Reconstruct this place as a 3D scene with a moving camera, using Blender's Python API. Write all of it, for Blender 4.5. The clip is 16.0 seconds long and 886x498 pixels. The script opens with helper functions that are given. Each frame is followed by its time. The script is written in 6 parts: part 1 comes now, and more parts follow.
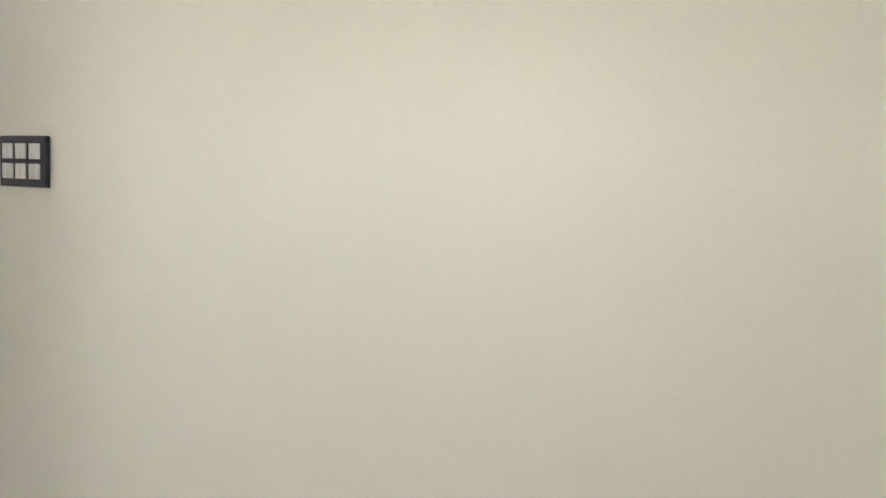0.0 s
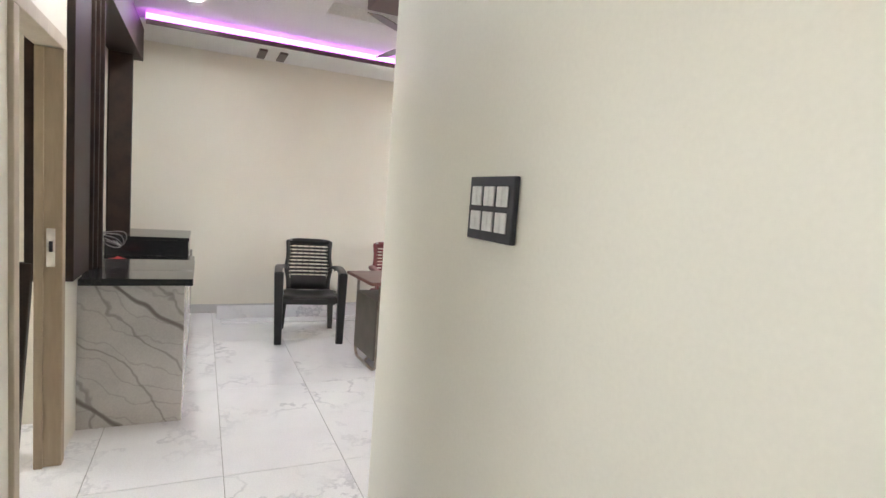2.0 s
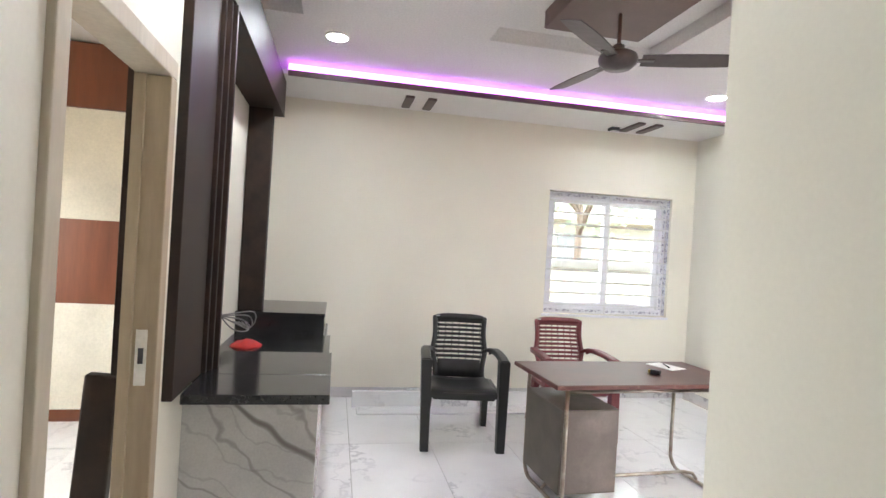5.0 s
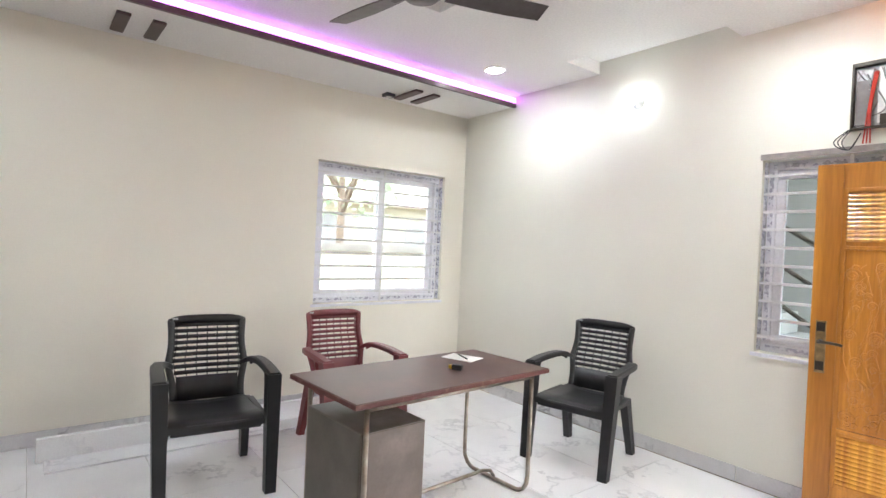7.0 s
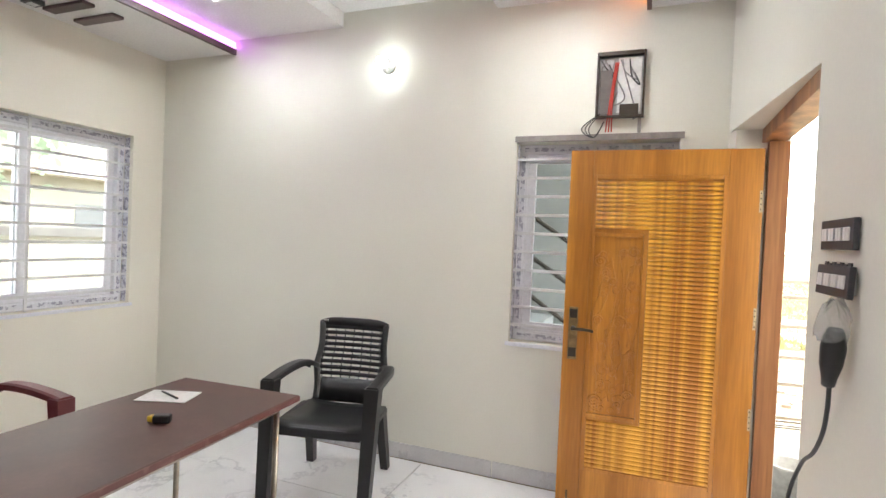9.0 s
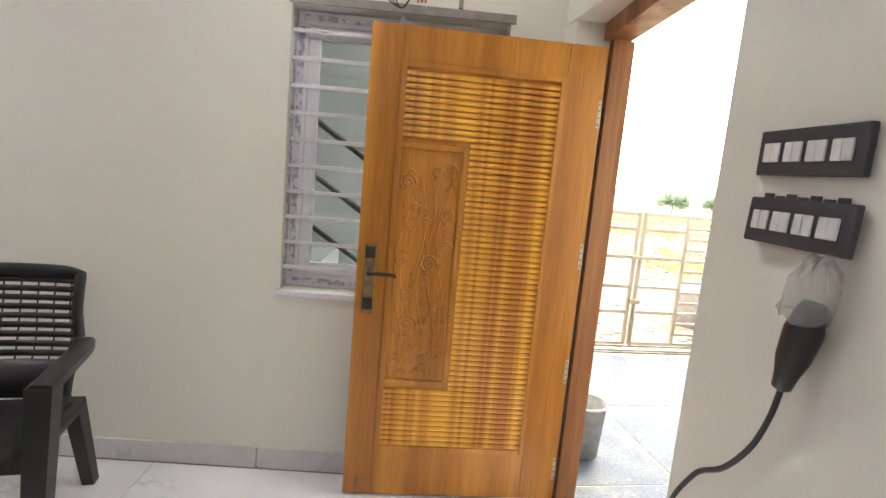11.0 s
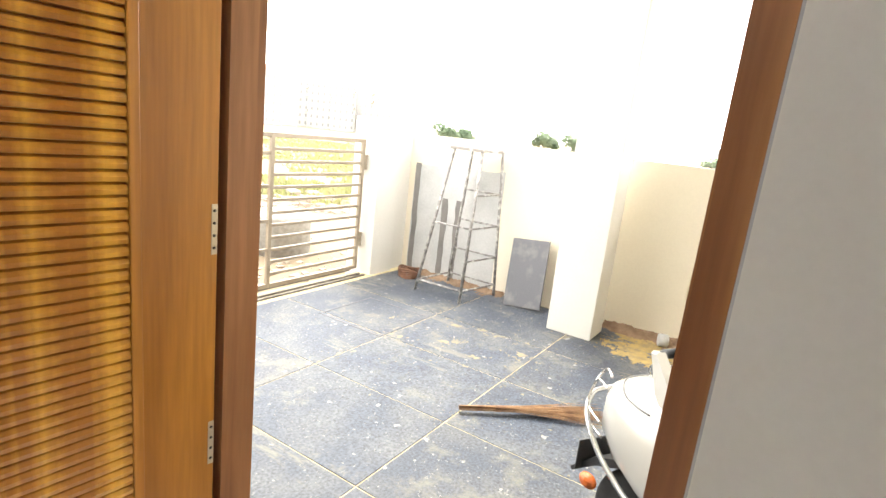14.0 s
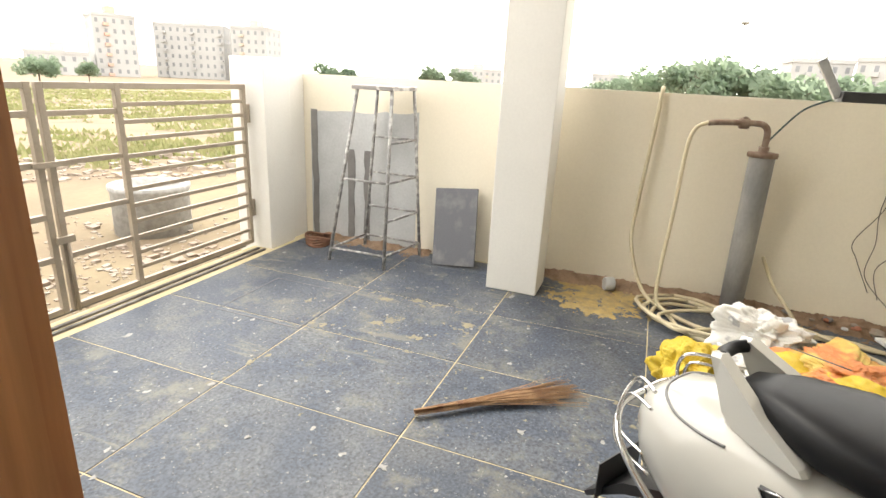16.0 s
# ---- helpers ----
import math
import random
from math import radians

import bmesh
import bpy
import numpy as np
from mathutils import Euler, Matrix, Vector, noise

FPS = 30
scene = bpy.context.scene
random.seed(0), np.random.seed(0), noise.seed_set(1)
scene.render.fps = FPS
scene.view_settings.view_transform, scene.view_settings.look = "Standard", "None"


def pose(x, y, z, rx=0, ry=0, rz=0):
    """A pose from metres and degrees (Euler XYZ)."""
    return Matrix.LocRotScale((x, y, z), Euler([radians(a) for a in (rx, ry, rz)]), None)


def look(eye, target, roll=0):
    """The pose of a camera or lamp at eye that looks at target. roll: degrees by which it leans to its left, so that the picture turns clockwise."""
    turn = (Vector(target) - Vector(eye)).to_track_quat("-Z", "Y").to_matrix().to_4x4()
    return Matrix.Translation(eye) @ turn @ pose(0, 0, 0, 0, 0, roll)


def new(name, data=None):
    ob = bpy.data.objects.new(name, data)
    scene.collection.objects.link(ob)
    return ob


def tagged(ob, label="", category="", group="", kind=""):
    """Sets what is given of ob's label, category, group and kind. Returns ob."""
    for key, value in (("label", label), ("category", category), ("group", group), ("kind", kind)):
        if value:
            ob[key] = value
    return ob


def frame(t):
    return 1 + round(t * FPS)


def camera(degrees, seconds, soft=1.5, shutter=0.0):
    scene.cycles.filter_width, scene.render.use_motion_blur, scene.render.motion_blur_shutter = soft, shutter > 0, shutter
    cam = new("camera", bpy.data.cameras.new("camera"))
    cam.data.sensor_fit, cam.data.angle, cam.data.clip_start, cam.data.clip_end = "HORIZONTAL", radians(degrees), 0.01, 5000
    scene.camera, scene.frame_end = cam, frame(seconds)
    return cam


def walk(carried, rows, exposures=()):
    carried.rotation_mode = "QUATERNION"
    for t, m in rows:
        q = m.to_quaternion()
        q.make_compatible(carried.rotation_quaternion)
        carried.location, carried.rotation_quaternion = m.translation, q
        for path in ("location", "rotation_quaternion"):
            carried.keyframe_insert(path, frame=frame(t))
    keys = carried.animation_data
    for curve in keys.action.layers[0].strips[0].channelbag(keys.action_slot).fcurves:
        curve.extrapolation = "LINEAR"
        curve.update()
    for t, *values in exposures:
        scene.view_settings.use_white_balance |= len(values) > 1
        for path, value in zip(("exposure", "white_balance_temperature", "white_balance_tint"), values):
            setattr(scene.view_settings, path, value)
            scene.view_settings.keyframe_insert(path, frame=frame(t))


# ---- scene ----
# ---- brightness of sky, lamps and picture ----
SKY, SUN, SUN_TO = 0.15, 1.5, (-12, -16, 0)
LED_S, LAMP_S, BULB_S = 1.4, 66.0, 8.5
# watts of the fill lamps added out of view
FILL_W = 0.7
EXPOSURES = [(0.0, 2.25, 6500, 10), (0.5, 2.13, 6500, 10), (1.5, 2.3, 6450, 10), (3.0, 2.48, 6350, 10), (6.0, 2.45, 6200, 10), (7.5, 2.3, 6250, 10), (9.0, 2.05, 6450, 10), (11.3, 1.62, 6550, 10), (12.5, 1.35, 6550, 10), (13.5, 1.38, 6600, 10), (14.5, 1.3, 6750, 10), (15.3, 1.0, 6750, 10), (16.0, 0.58, 6700, 10)]

# ---- camera and walk ----
cam = camera(79.8, 16.0, soft=1.5, shutter=0.0)
PATH = [
    (0, (6.959, -4.212, 1.333), (6.261, -2.345, 1.178), 3.0),
    (0.5, (6.747, -4.102, 1.377), (5.866, -2.315, 1.204), 3.9),
    (1, (6.583, -3.927, 1.386), (5.339, -2.366, 1.243), 4.0),
    (1.5, (6.447, -3.839, 1.408), (4.899, -2.583, 1.247), 2.8),
    (2, (6.268, -3.755, 1.423), (4.459, -2.922, 1.24), 4.2),
    (2.5, (6.101, -3.741, 1.421), (4.172, -3.251, 1.218), 3.2),
    (3, (5.897, -3.759, 1.435), (3.921, -3.486, 1.291), 2.3),
    (3.2, (5.822, -3.764, 1.453), (3.839, -3.525, 1.342), 2.0),
    (5.3, (5.027, -3.795, 1.477), (3.08, -3.339, 1.505), 3.8),
    (5.5, (4.956, -3.794, 1.475), (3.027, -3.27, 1.508), 3.9),
    (6, (4.733, -3.783, 1.467), (2.891, -3.003, 1.501), 3.6),
    (6.5, (4.546, -3.744, 1.475), (2.826, -2.723, 1.473), 2.5),
    (7, (4.344, -3.656, 1.444), (2.77, -2.422, 1.428), 2.6),
    (7.5, (4.158, -3.546, 1.428), (2.712, -2.165, 1.413), 2.7),
    (8, (3.998, -3.438, 1.456), (2.695, -1.921, 1.437), 2.9),
    (8.5, (3.852, -3.304, 1.45), (2.806, -1.599, 1.438), 3.2),
    (9, (3.722, -3.173, 1.467), (2.99, -1.312, 1.427), 2.5),
    (9.2, (3.657, -3.123, 1.471), (3.071, -1.212, 1.407), 2.2),
    (11.5, (3.5, -2.111, 1.428), (3.82, -0.164, 1.096), 5.8),
    (12, (3.453, -1.933, 1.431), (4.11, -0.082, 1.056), 6.1),
    (12.5, (3.47, -1.738, 1.417), (4.424, -0.033, 0.988), 6.8),
    (13, (3.525, -1.538, 1.39), (4.677, 0.039, 0.961), 6.2),
    (13.5, (3.602, -1.359, 1.429), (4.942, 0.059, 0.989), 6.5),
    (14, (3.674, -1.207, 1.388), (5.188, 0.028, 0.956), 6.5),
    (14.5, (3.768, -1.032, 1.374), (5.444, -0.061, 0.878), 5.0),
    (15, (3.839, -0.899, 1.379), (5.571, -0.054, 0.844), 3.1),
    (15.5, (3.942, -0.786, 1.372), (5.679, 0.03, 0.807), 3.2),
    (16, (4.083, -0.706, 1.349), (5.769, 0.178, 0.739), 3.0),
]
walk(cam, [(t, look(eye, target, roll)) for t, eye, target, roll in PATH], EXPOSURES)

# ---- light: bright overcast day outside, ceiling lamps and strips inside ----
world = bpy.data.worlds.new("sky")
scene.world = world
world.use_nodes = True
wn = world.node_tree.nodes
sky = wn.new("ShaderNodeTexSky")
sky.sky_type = "NISHITA"
sky.sun_disc = False
sky.sun_elevation, sky.sun_rotation = radians(48), radians(200)
sky.air_density, sky.dust_density, sky.ozone_density = 1.0, 1.0, 1.0
wn["Background"].inputs["Strength"].default_value = SKY
cloud = wn.new("ShaderNodeMix")                # thin white cloud over most of the sky
cloud.data_type = "RGBA"
cloud.inputs["Factor"].default_value = 0.75
cloud.inputs["B"].default_value = (27.0, 26.4, 25.0, 1)
world.node_tree.links.new(sky.outputs[0], cloud.inputs["A"])
world.node_tree.links.new(cloud.outputs["Result"], wn["Background"].inputs["Color"])
sun = new("sun", bpy.data.lights.new("sun", "SUN"))
sun.data.energy, sun.data.angle, sun.data.color = SUN, radians(14), (1.0, 0.95, 0.87)
sun.matrix_world = look((0, 0, 30), SUN_TO)


# ---- materials ----
def mat(name, base, other=None, scale=6.0, rough=0.5, metal=0.0, bump=0.0, fine=60.0, mix=(0.35, 0.7), rough2=None, stretch=None,
        coat=0.0, random_tone=0.0, spec=0.5, grain=0.07):
    """A surface with two scales of variation: broad tone changes from base to other, and fine grain in tone and relief."""
    m = bpy.data.materials.new(name)
    m.use_nodes = True
    n, l = m.node_tree.nodes, m.node_tree.links
    b = n["Principled BSDF"]
    b.inputs["Roughness"].default_value, b.inputs["Metallic"].default_value = rough, metal
    b.inputs["Coat Weight"].default_value = coat
    b.inputs["Specular IOR Level"].default_value = spec
    other = other or tuple(c * 0.8 for c in base)
    tc = n.new("ShaderNodeTexCoord")
    mp = n.new("ShaderNodeMapping")
    mp.inputs["Scale"].default_value = stretch or (1, 1, 1)
    if random_tone:
        own, shift = n.new("ShaderNodeObjectInfo"), n.new("ShaderNodeVectorMath")
        shift.operation = "MULTIPLY_ADD"
        shift.inputs[1].default_value = (31, 17, 23)
        l.new(own.outputs["Random"], shift.inputs[0])
        l.new(tc.outputs["Object"], shift.inputs[2])
        l.new(shift.outputs[0], mp.inputs["Vector"])
    else:
        l.new(tc.outputs["Object"], mp.inputs["Vector"])
    big = n.new("ShaderNodeTexNoise")
    big.inputs["Scale"].default_value, big.inputs["Detail"].default_value = scale, 5
    l.new(mp.outputs[0], big.inputs["Vector"])
    small = n.new("ShaderNodeTexNoise")
    small.inputs["Scale"].default_value, small.inputs["Detail"].default_value = fine, 3
    l.new(mp.outputs[0], small.inputs["Vector"])
    ramp = n.new("ShaderNodeMapRange")
    ramp.inputs[1].default_value, ramp.inputs[2].default_value = mix
    l.new(big.outputs["Fac"], ramp.inputs[0])
    mx = n.new("ShaderNodeMix")
    mx.data_type = "RGBA"
    mx.inputs["A"].default_value, mx.inputs["B"].default_value = (*base, 1), (*other, 1)
    l.new(ramp.outputs[0], mx.inputs["Factor"])
    hue = n.new("ShaderNodeHueSaturation")
    val = n.new("ShaderNodeMapRange")
    val.inputs[1].default_value, val.inputs[2].default_value = 0.25, 0.75
    val.inputs[3].default_value, val.inputs[4].default_value = 1 - grain, 1 + grain
    l.new(small.outputs["Fac"], val.inputs[0])
    value = val.outputs[0]
    if random_tone:
        info = n.new("ShaderNodeObjectInfo")
        tone = n.new("ShaderNodeMapRange")
        tone.inputs[3].default_value, tone.inputs[4].default_value = 1 - random_tone, 1 + random_tone
        l.new(info.outputs["Random"], tone.inputs[0])
        both = n.new("ShaderNodeMath")
        both.operation = "MULTIPLY"
        l.new(value, both.inputs[0]), l.new(tone.outputs[0], both.inputs[1])
        value = both.outputs[0]
    l.new(value, hue.inputs["Value"])
    l.new(mx.outputs["Result"], hue.inputs["Color"])
    l.new(hue.outputs[0], b.inputs["Base Color"])
    if rough2 is not None:
        rr = n.new("ShaderNodeMapRange")
        rr.inputs[3].default_value, rr.inputs[4].default_value = rough, rough2
        l.new(big.outputs["Fac"], rr.inputs[0])
        l.new(rr.outputs[0], b.inputs["Roughness"])
    if bump:
        bp = n.new("ShaderNodeBump")
        bp.inputs["Strength"].default_value, bp.inputs["Distance"].default_value = bump, 0.004
        l.new(small.outputs["Fac"], bp.inputs["Height"])
        l.new(bp.outputs[0], b.inputs["Normal"])
    return m


def veined(name, base, cloud, vein, scale, rough, width=0.03, bump=0.0, random_shift=False, amount=1.0):
    """Polished marble: clouded ground with thin wandering veins."""
    m = mat(name, base, cloud, scale * 1.6, rough, bump=bump, fine=140)
    n, l = m.node_tree.nodes, m.node_tree.links
    b = n["Principled BSDF"]
    hue = b.inputs["Base Color"].links[0].from_node
    tc = n["Texture Coordinate"]
    where = tc.outputs["Object"]
    if random_shift:
        info = n.new("ShaderNodeObjectInfo")
        sh = n.new("ShaderNodeVectorMath")
        sh.operation = "MULTIPLY_ADD"
        sh.inputs[1].default_value = (37.0, 23.0, 11.0)
        l.new(info.outputs["Random"], sh.inputs[0]), l.new(where, sh.inputs[2])
        where = sh.outputs[0]
    warp = n.new("ShaderNodeTexNoise")
    warp.inputs["Scale"].default_value, warp.inputs["Detail"].default_value = scale, 6
    warp.inputs["Roughness"].default_value = 0.6
    l.new(where, warp.inputs["Vector"])
    band = n.new("ShaderNodeMath")
    band.operation = "SUBTRACT"
    band.inputs[1].default_value = 0.5
    l.new(warp.outputs["Fac"], band.inputs[0])
    ab = n.new("ShaderNodeMath")
    ab.operation = "ABSOLUTE"
    l.new(band.outputs[0], ab.inputs[0])
    mr = n.new("ShaderNodeMapRange")
    mr.inputs[1].default_value, mr.inputs[2].default_value = 0.0, width
    mr.inputs[3].default_value, mr.inputs[4].default_value = amount, 0.0
    l.new(ab.outputs[0], mr.inputs[0])
    gate = n.new("ShaderNodeTexNoise")
    gate.inputs["Scale"].default_value = scale * 0.8
    off = n.new("ShaderNodeVectorMath")
    off.inputs[1].default_value = (7, 3, 5)
    l.new(where, off.inputs[0]), l.new(off.outputs[0], gate.inputs["Vector"])
    gm = n.new("ShaderNodeMapRange")
    gm.inputs[1].default_value, gm.inputs[2].default_value = 0.42, 0.62
    l.new(gate.outputs["Fac"], gm.inputs[0])
    mul = n.new("ShaderNodeMath")
    mul.operation = "MULTIPLY"
    l.new(mr.outputs[0], mul.inputs[0]), l.new(gm.outputs[0], mul.inputs[1])
    mx = n.new("ShaderNodeMix")
    mx.data_type = "RGBA"
    mx.inputs["B"].default_value = (*vein, 1)
    l.new(mul.outputs[0], mx.inputs["Factor"])
    l.new(hue.outputs[0], mx.inputs["A"]), l.new(mx.outputs["Result"], b.inputs["Base Color"])
    return m


def streaked(name, base, cloud, vein):
    """Marble with bold dark veins that run slantwise, and finer ones beside them."""
    m = mat(name, base, cloud, 2.5, 0.18, fine=120)
    n, l = m.node_tree.nodes, m.node_tree.links
    b = n["Principled BSDF"]
    last = b.inputs["Base Color"].links[0].from_node.outputs[0]
    for scale, dist, lo, strength, turn in ((0.62, 5.0, 0.988, 0.95, 38), (1.5, 7.0, 0.985, 0.5, 52), (2.6, 9.0, 0.97, 0.25, 25)):
        mp = n.new("ShaderNodeMapping")
        mp.inputs["Rotation"].default_value = (radians(turn), radians(20), radians(turn))
        l.new(n["Texture Coordinate"].outputs["Object"], mp.inputs["Vector"])
        wave = n.new("ShaderNodeTexWave")
        wave.wave_profile = "SIN"
        wave.bands_direction = "Z"
        wave.inputs["Scale"].default_value, wave.inputs["Distortion"].default_value = scale, dist
        wave.inputs["Detail"].default_value, wave.inputs["Detail Scale"].default_value = 4.0, 1.1
        l.new(mp.outputs[0], wave.inputs["Vector"])
        mr = n.new("ShaderNodeMapRange")
        mr.inputs[1].default_value, mr.inputs[2].default_value, mr.inputs[4].default_value = lo, 1.0, strength
        l.new(wave.outputs["Fac"], mr.inputs[0])
        mx = n.new("ShaderNodeMix")
        mx.data_type = "RGBA"
        mx.inputs["B"].default_value = (*vein, 1)
        l.new(mr.outputs[0], mx.inputs["Factor"]), l.new(last, mx.inputs["A"])
        last = mx.outputs["Result"]
    l.new(last, b.inputs["Base Color"])
    return m


def glow(name, colour, strength):
    m = bpy.data.materials.new(name)
    m.use_nodes = True
    b = m.node_tree.nodes["Principled BSDF"]
    b.inputs["Base Color"].default_value = (0.8, 0.8, 0.8, 1)
    b.inputs["Emission Color"].default_value, b.inputs["Emission Strength"].default_value = (*colour, 1), strength
    return m


def clear(name, colour=(0.95, 0.98, 0.97), rough=0.02):
    m = bpy.data.materials.new(name)
    m.use_nodes = True
    n, l = m.node_tree.nodes, m.node_tree.links
    n.remove(n["Principled BSDF"])
    t, g, f, mx = n.new("ShaderNodeBsdfTransparent"), n.new("ShaderNodeBsdfGlossy"), n.new("ShaderNodeFresnel"), n.new("ShaderNodeMixShader")
    t.inputs[0].default_value = (*colour, 1)
    g.inputs["Roughness"].default_value = rough
    l.new(f.outputs[0], mx.inputs[0]), l.new(t.outputs[0], mx.inputs[1]), l.new(g.outputs[0], mx.inputs[2])
    l.new(mx.outputs[0], n["Material Output"].inputs[0])
    return m


M_WALL = mat("cream wall paint", (0.80, 0.768, 0.675), (0.76, 0.728, 0.64), 1.2, 0.55, bump=0.03, fine=90, mix=(0.3, 0.75), grain=0.02)
M_WALLC = mat("off white wall paint", (0.75, 0.733, 0.655), (0.71, 0.693, 0.62), 1.4, 0.5, bump=0.03, fine=90, mix=(0.3, 0.75), grain=0.02)
M_CEIL = mat("white ceiling paint", (0.83, 0.81, 0.80), (0.79, 0.77, 0.76), 1.0, 0.6, bump=0.06, fine=70)
M_TILE = veined("polished white marble tile", (0.86, 0.86, 0.875), (0.79, 0.79, 0.81), (0.46, 0.46, 0.50), 1.7, 0.10, 0.02, random_shift=True, amount=0.7)
M_GROUT = mat("grey tile grout", (0.42, 0.41, 0.40), None, 8, 0.8)
M_SKIRT = veined("grey marble skirting tile", (0.64, 0.63, 0.63), (0.57, 0.56, 0.57), (0.30, 0.29, 0.31), 3.0, 0.2, 0.03, random_shift=True)
M_CLAD = streaked("veined grey marble cladding", (0.58, 0.565, 0.54), (0.45, 0.435, 0.42), (0.17, 0.15, 0.14))
M_GRANITE = mat("polished black granite", (0.012, 0.012, 0.013), (0.03, 0.03, 0.032), 140, 0.12, fine=400, spec=0.6)
M_RUST = mat("dark brown rust-look laminate", (0.014, 0.0085, 0.007), (0.04, 0.022, 0.015), 7, 0.48, rough2=0.62, spec=0.35, bump=0.05, fine=160)
M_DKBROWN = mat("dark brown painted trim", (0.085, 0.05, 0.05), (0.11, 0.07, 0.068), 10, 0.45)
M_PANELBR = mat("brown painted ceiling panel", (0.13, 0.075, 0.062), (0.16, 0.095, 0.08), 4, 0.4)
M_FRAME = mat("primed beige door frame", (0.46, 0.38, 0.27), (0.35, 0.27, 0.18), 5, 0.6, bump=0.2, stretch=(1, 1, 0.15))
M_FRAMEW = mat("white primed door frame", (0.58, 0.52, 0.42), (0.48, 0.41, 0.31), 5, 0.6, bump=0.15, stretch=(1, 1, 0.2))
M_WARDW = mat("cream wardrobe laminate", (0.76, 0.71, 0.60), None, 2, 0.35)
M_WARDB = mat("red brown wood laminate", (0.23, 0.07, 0.028), (0.13, 0.038, 0.017), 5, 0.3, stretch=(1, 1, 0.12), mix=(0.3, 0.65))
M_BLACKPL = mat("black moulded plastic", (0.014, 0.014, 0.015), (0.022, 0.022, 0.023), 9, 0.38, bump=0.12, fine=300)
M_MAROON = mat("maroon moulded plastic", (0.13, 0.018, 0.024), (0.16, 0.026, 0.032), 9, 0.38, bump=0.12, fine=300)
M_DESK = mat("worn brown laminate desk top", (0.095, 0.048, 0.038), (0.15, 0.08, 0.065), 4, 0.36, rough2=0.5, mix=(0.45, 0.8), spec=0.35)
M_DESKEDGE = mat("scuffed maroon edge band", (0.11, 0.035, 0.03), (0.24, 0.13, 0.10), 18, 0.5, mix=(0.55, 0.8))
M_STEELBR = mat("brown grey painted sheet steel", (0.155, 0.125, 0.11), (0.24, 0.20, 0.18), 5, 0.42, rough2=0.55, mix=(0.45, 0.75))
M_STEELOL = mat("dark olive painted sheet steel", (0.085, 0.075, 0.055), (0.12, 0.10, 0.08), 7, 0.45)
M_TUBE = mat("tarnished chrome tube", (0.42, 0.38, 0.33), (0.25, 0.20, 0.16), 14, 0.28, metal=0.85)
M_WHITEPL = mat("white switch plastic", (0.78, 0.77, 0.76), None, 12, 0.35)
M_SWBLACK = mat("black switch plate plastic", (0.035, 0.037, 0.045), (0.05, 0.05, 0.06), 12, 0.5)
M_UPVC = mat("white upvc with film", (0.78, 0.78, 0.82), (0.70, 0.70, 0.76), 4, 0.4)
M_FILM = mat("printed protective film", (0.66, 0.66, 0.72), (0.34, 0.34, 0.42), 38, 0.35, mix=(0.5, 0.56), stretch=(1, 1, 1))
M_GRILL = mat("white painted window grille", (0.74, 0.74, 0.76), None, 9, 0.4)
M_GLASS = clear("window glass", (0.80, 0.83, 0.84))
M_GREYSTRIP = mat("bare grey window lintel strip", (0.30, 0.27, 0.25), (0.22, 0.20, 0.19), 20, 0.8)
M_TEAK = mat("varnished teak", (0.56, 0.24, 0.033), (0.35, 0.13, 0.014), 8, 0.36, bump=0.08, fine=90, stretch=(1, 1, 0.06), coat=0.12, mix=(0.38, 0.64), grain=0.16)
M_TEAKD = mat("oiled teak frame", (0.42, 0.19, 0.07), (0.20, 0.075, 0.028), 9, 0.4, bump=0.1, fine=80, stretch=(1, 1, 0.06), mix=(0.38, 0.64), grain=0.18)
M_BRASS = mat("aged brass", (0.34, 0.24, 0.12), (0.16, 0.11, 0.06), 30, 0.4, metal=0.8)
M_HINGE = mat("pale brass hinge", (0.62, 0.52, 0.36), None, 20, 0.4, metal=0.5)
M_DARKMET = mat("dark bronze metal", (0.06, 0.05, 0.04), None, 20, 0.4, metal=0.6)
M_PAPER = mat("white paper", (0.8, 0.79, 0.76), None, 9, 0.7)
M_RED = mat("red cloth", (0.5, 0.025, 0.02), (0.35, 0.015, 0.015), 20, 0.7, bump=0.4)
M_WIRE = mat("grey cable", (0.25, 0.24, 0.24), None, 20, 0.5)
M_WIREB = mat("black cable", (0.02, 0.02, 0.022), None, 20, 0.45)
M_WIRER = mat("red cable", (0.55, 0.05, 0.03), None, 20, 0.45)
M_ORANGE = mat("amber plastic", (0.7, 0.16, 0.03), None, 10, 0.25)
M_YPLAST = mat("yellow plastic", (0.65, 0.42, 0.03), None, 10, 0.4)
M_FAN = mat("dark brown fan enamel", (0.07, 0.055, 0.055), (0.11, 0.09, 0.09), 8, 0.3, metal=0.3)
M_LED = glow("pink violet strip light", (0.66, 0.15, 1.0), LED_S)
M_LEDO = glow("orange strip light", (1.0, 0.28, 0.03), LED_S * 0.9)
M_LAMP = glow("white lamp", (0.95, 1.0, 0.99), LAMP_S)
M_BULB = glow("cold white bulb", (0.92, 1.0, 0.98), BULB_S)
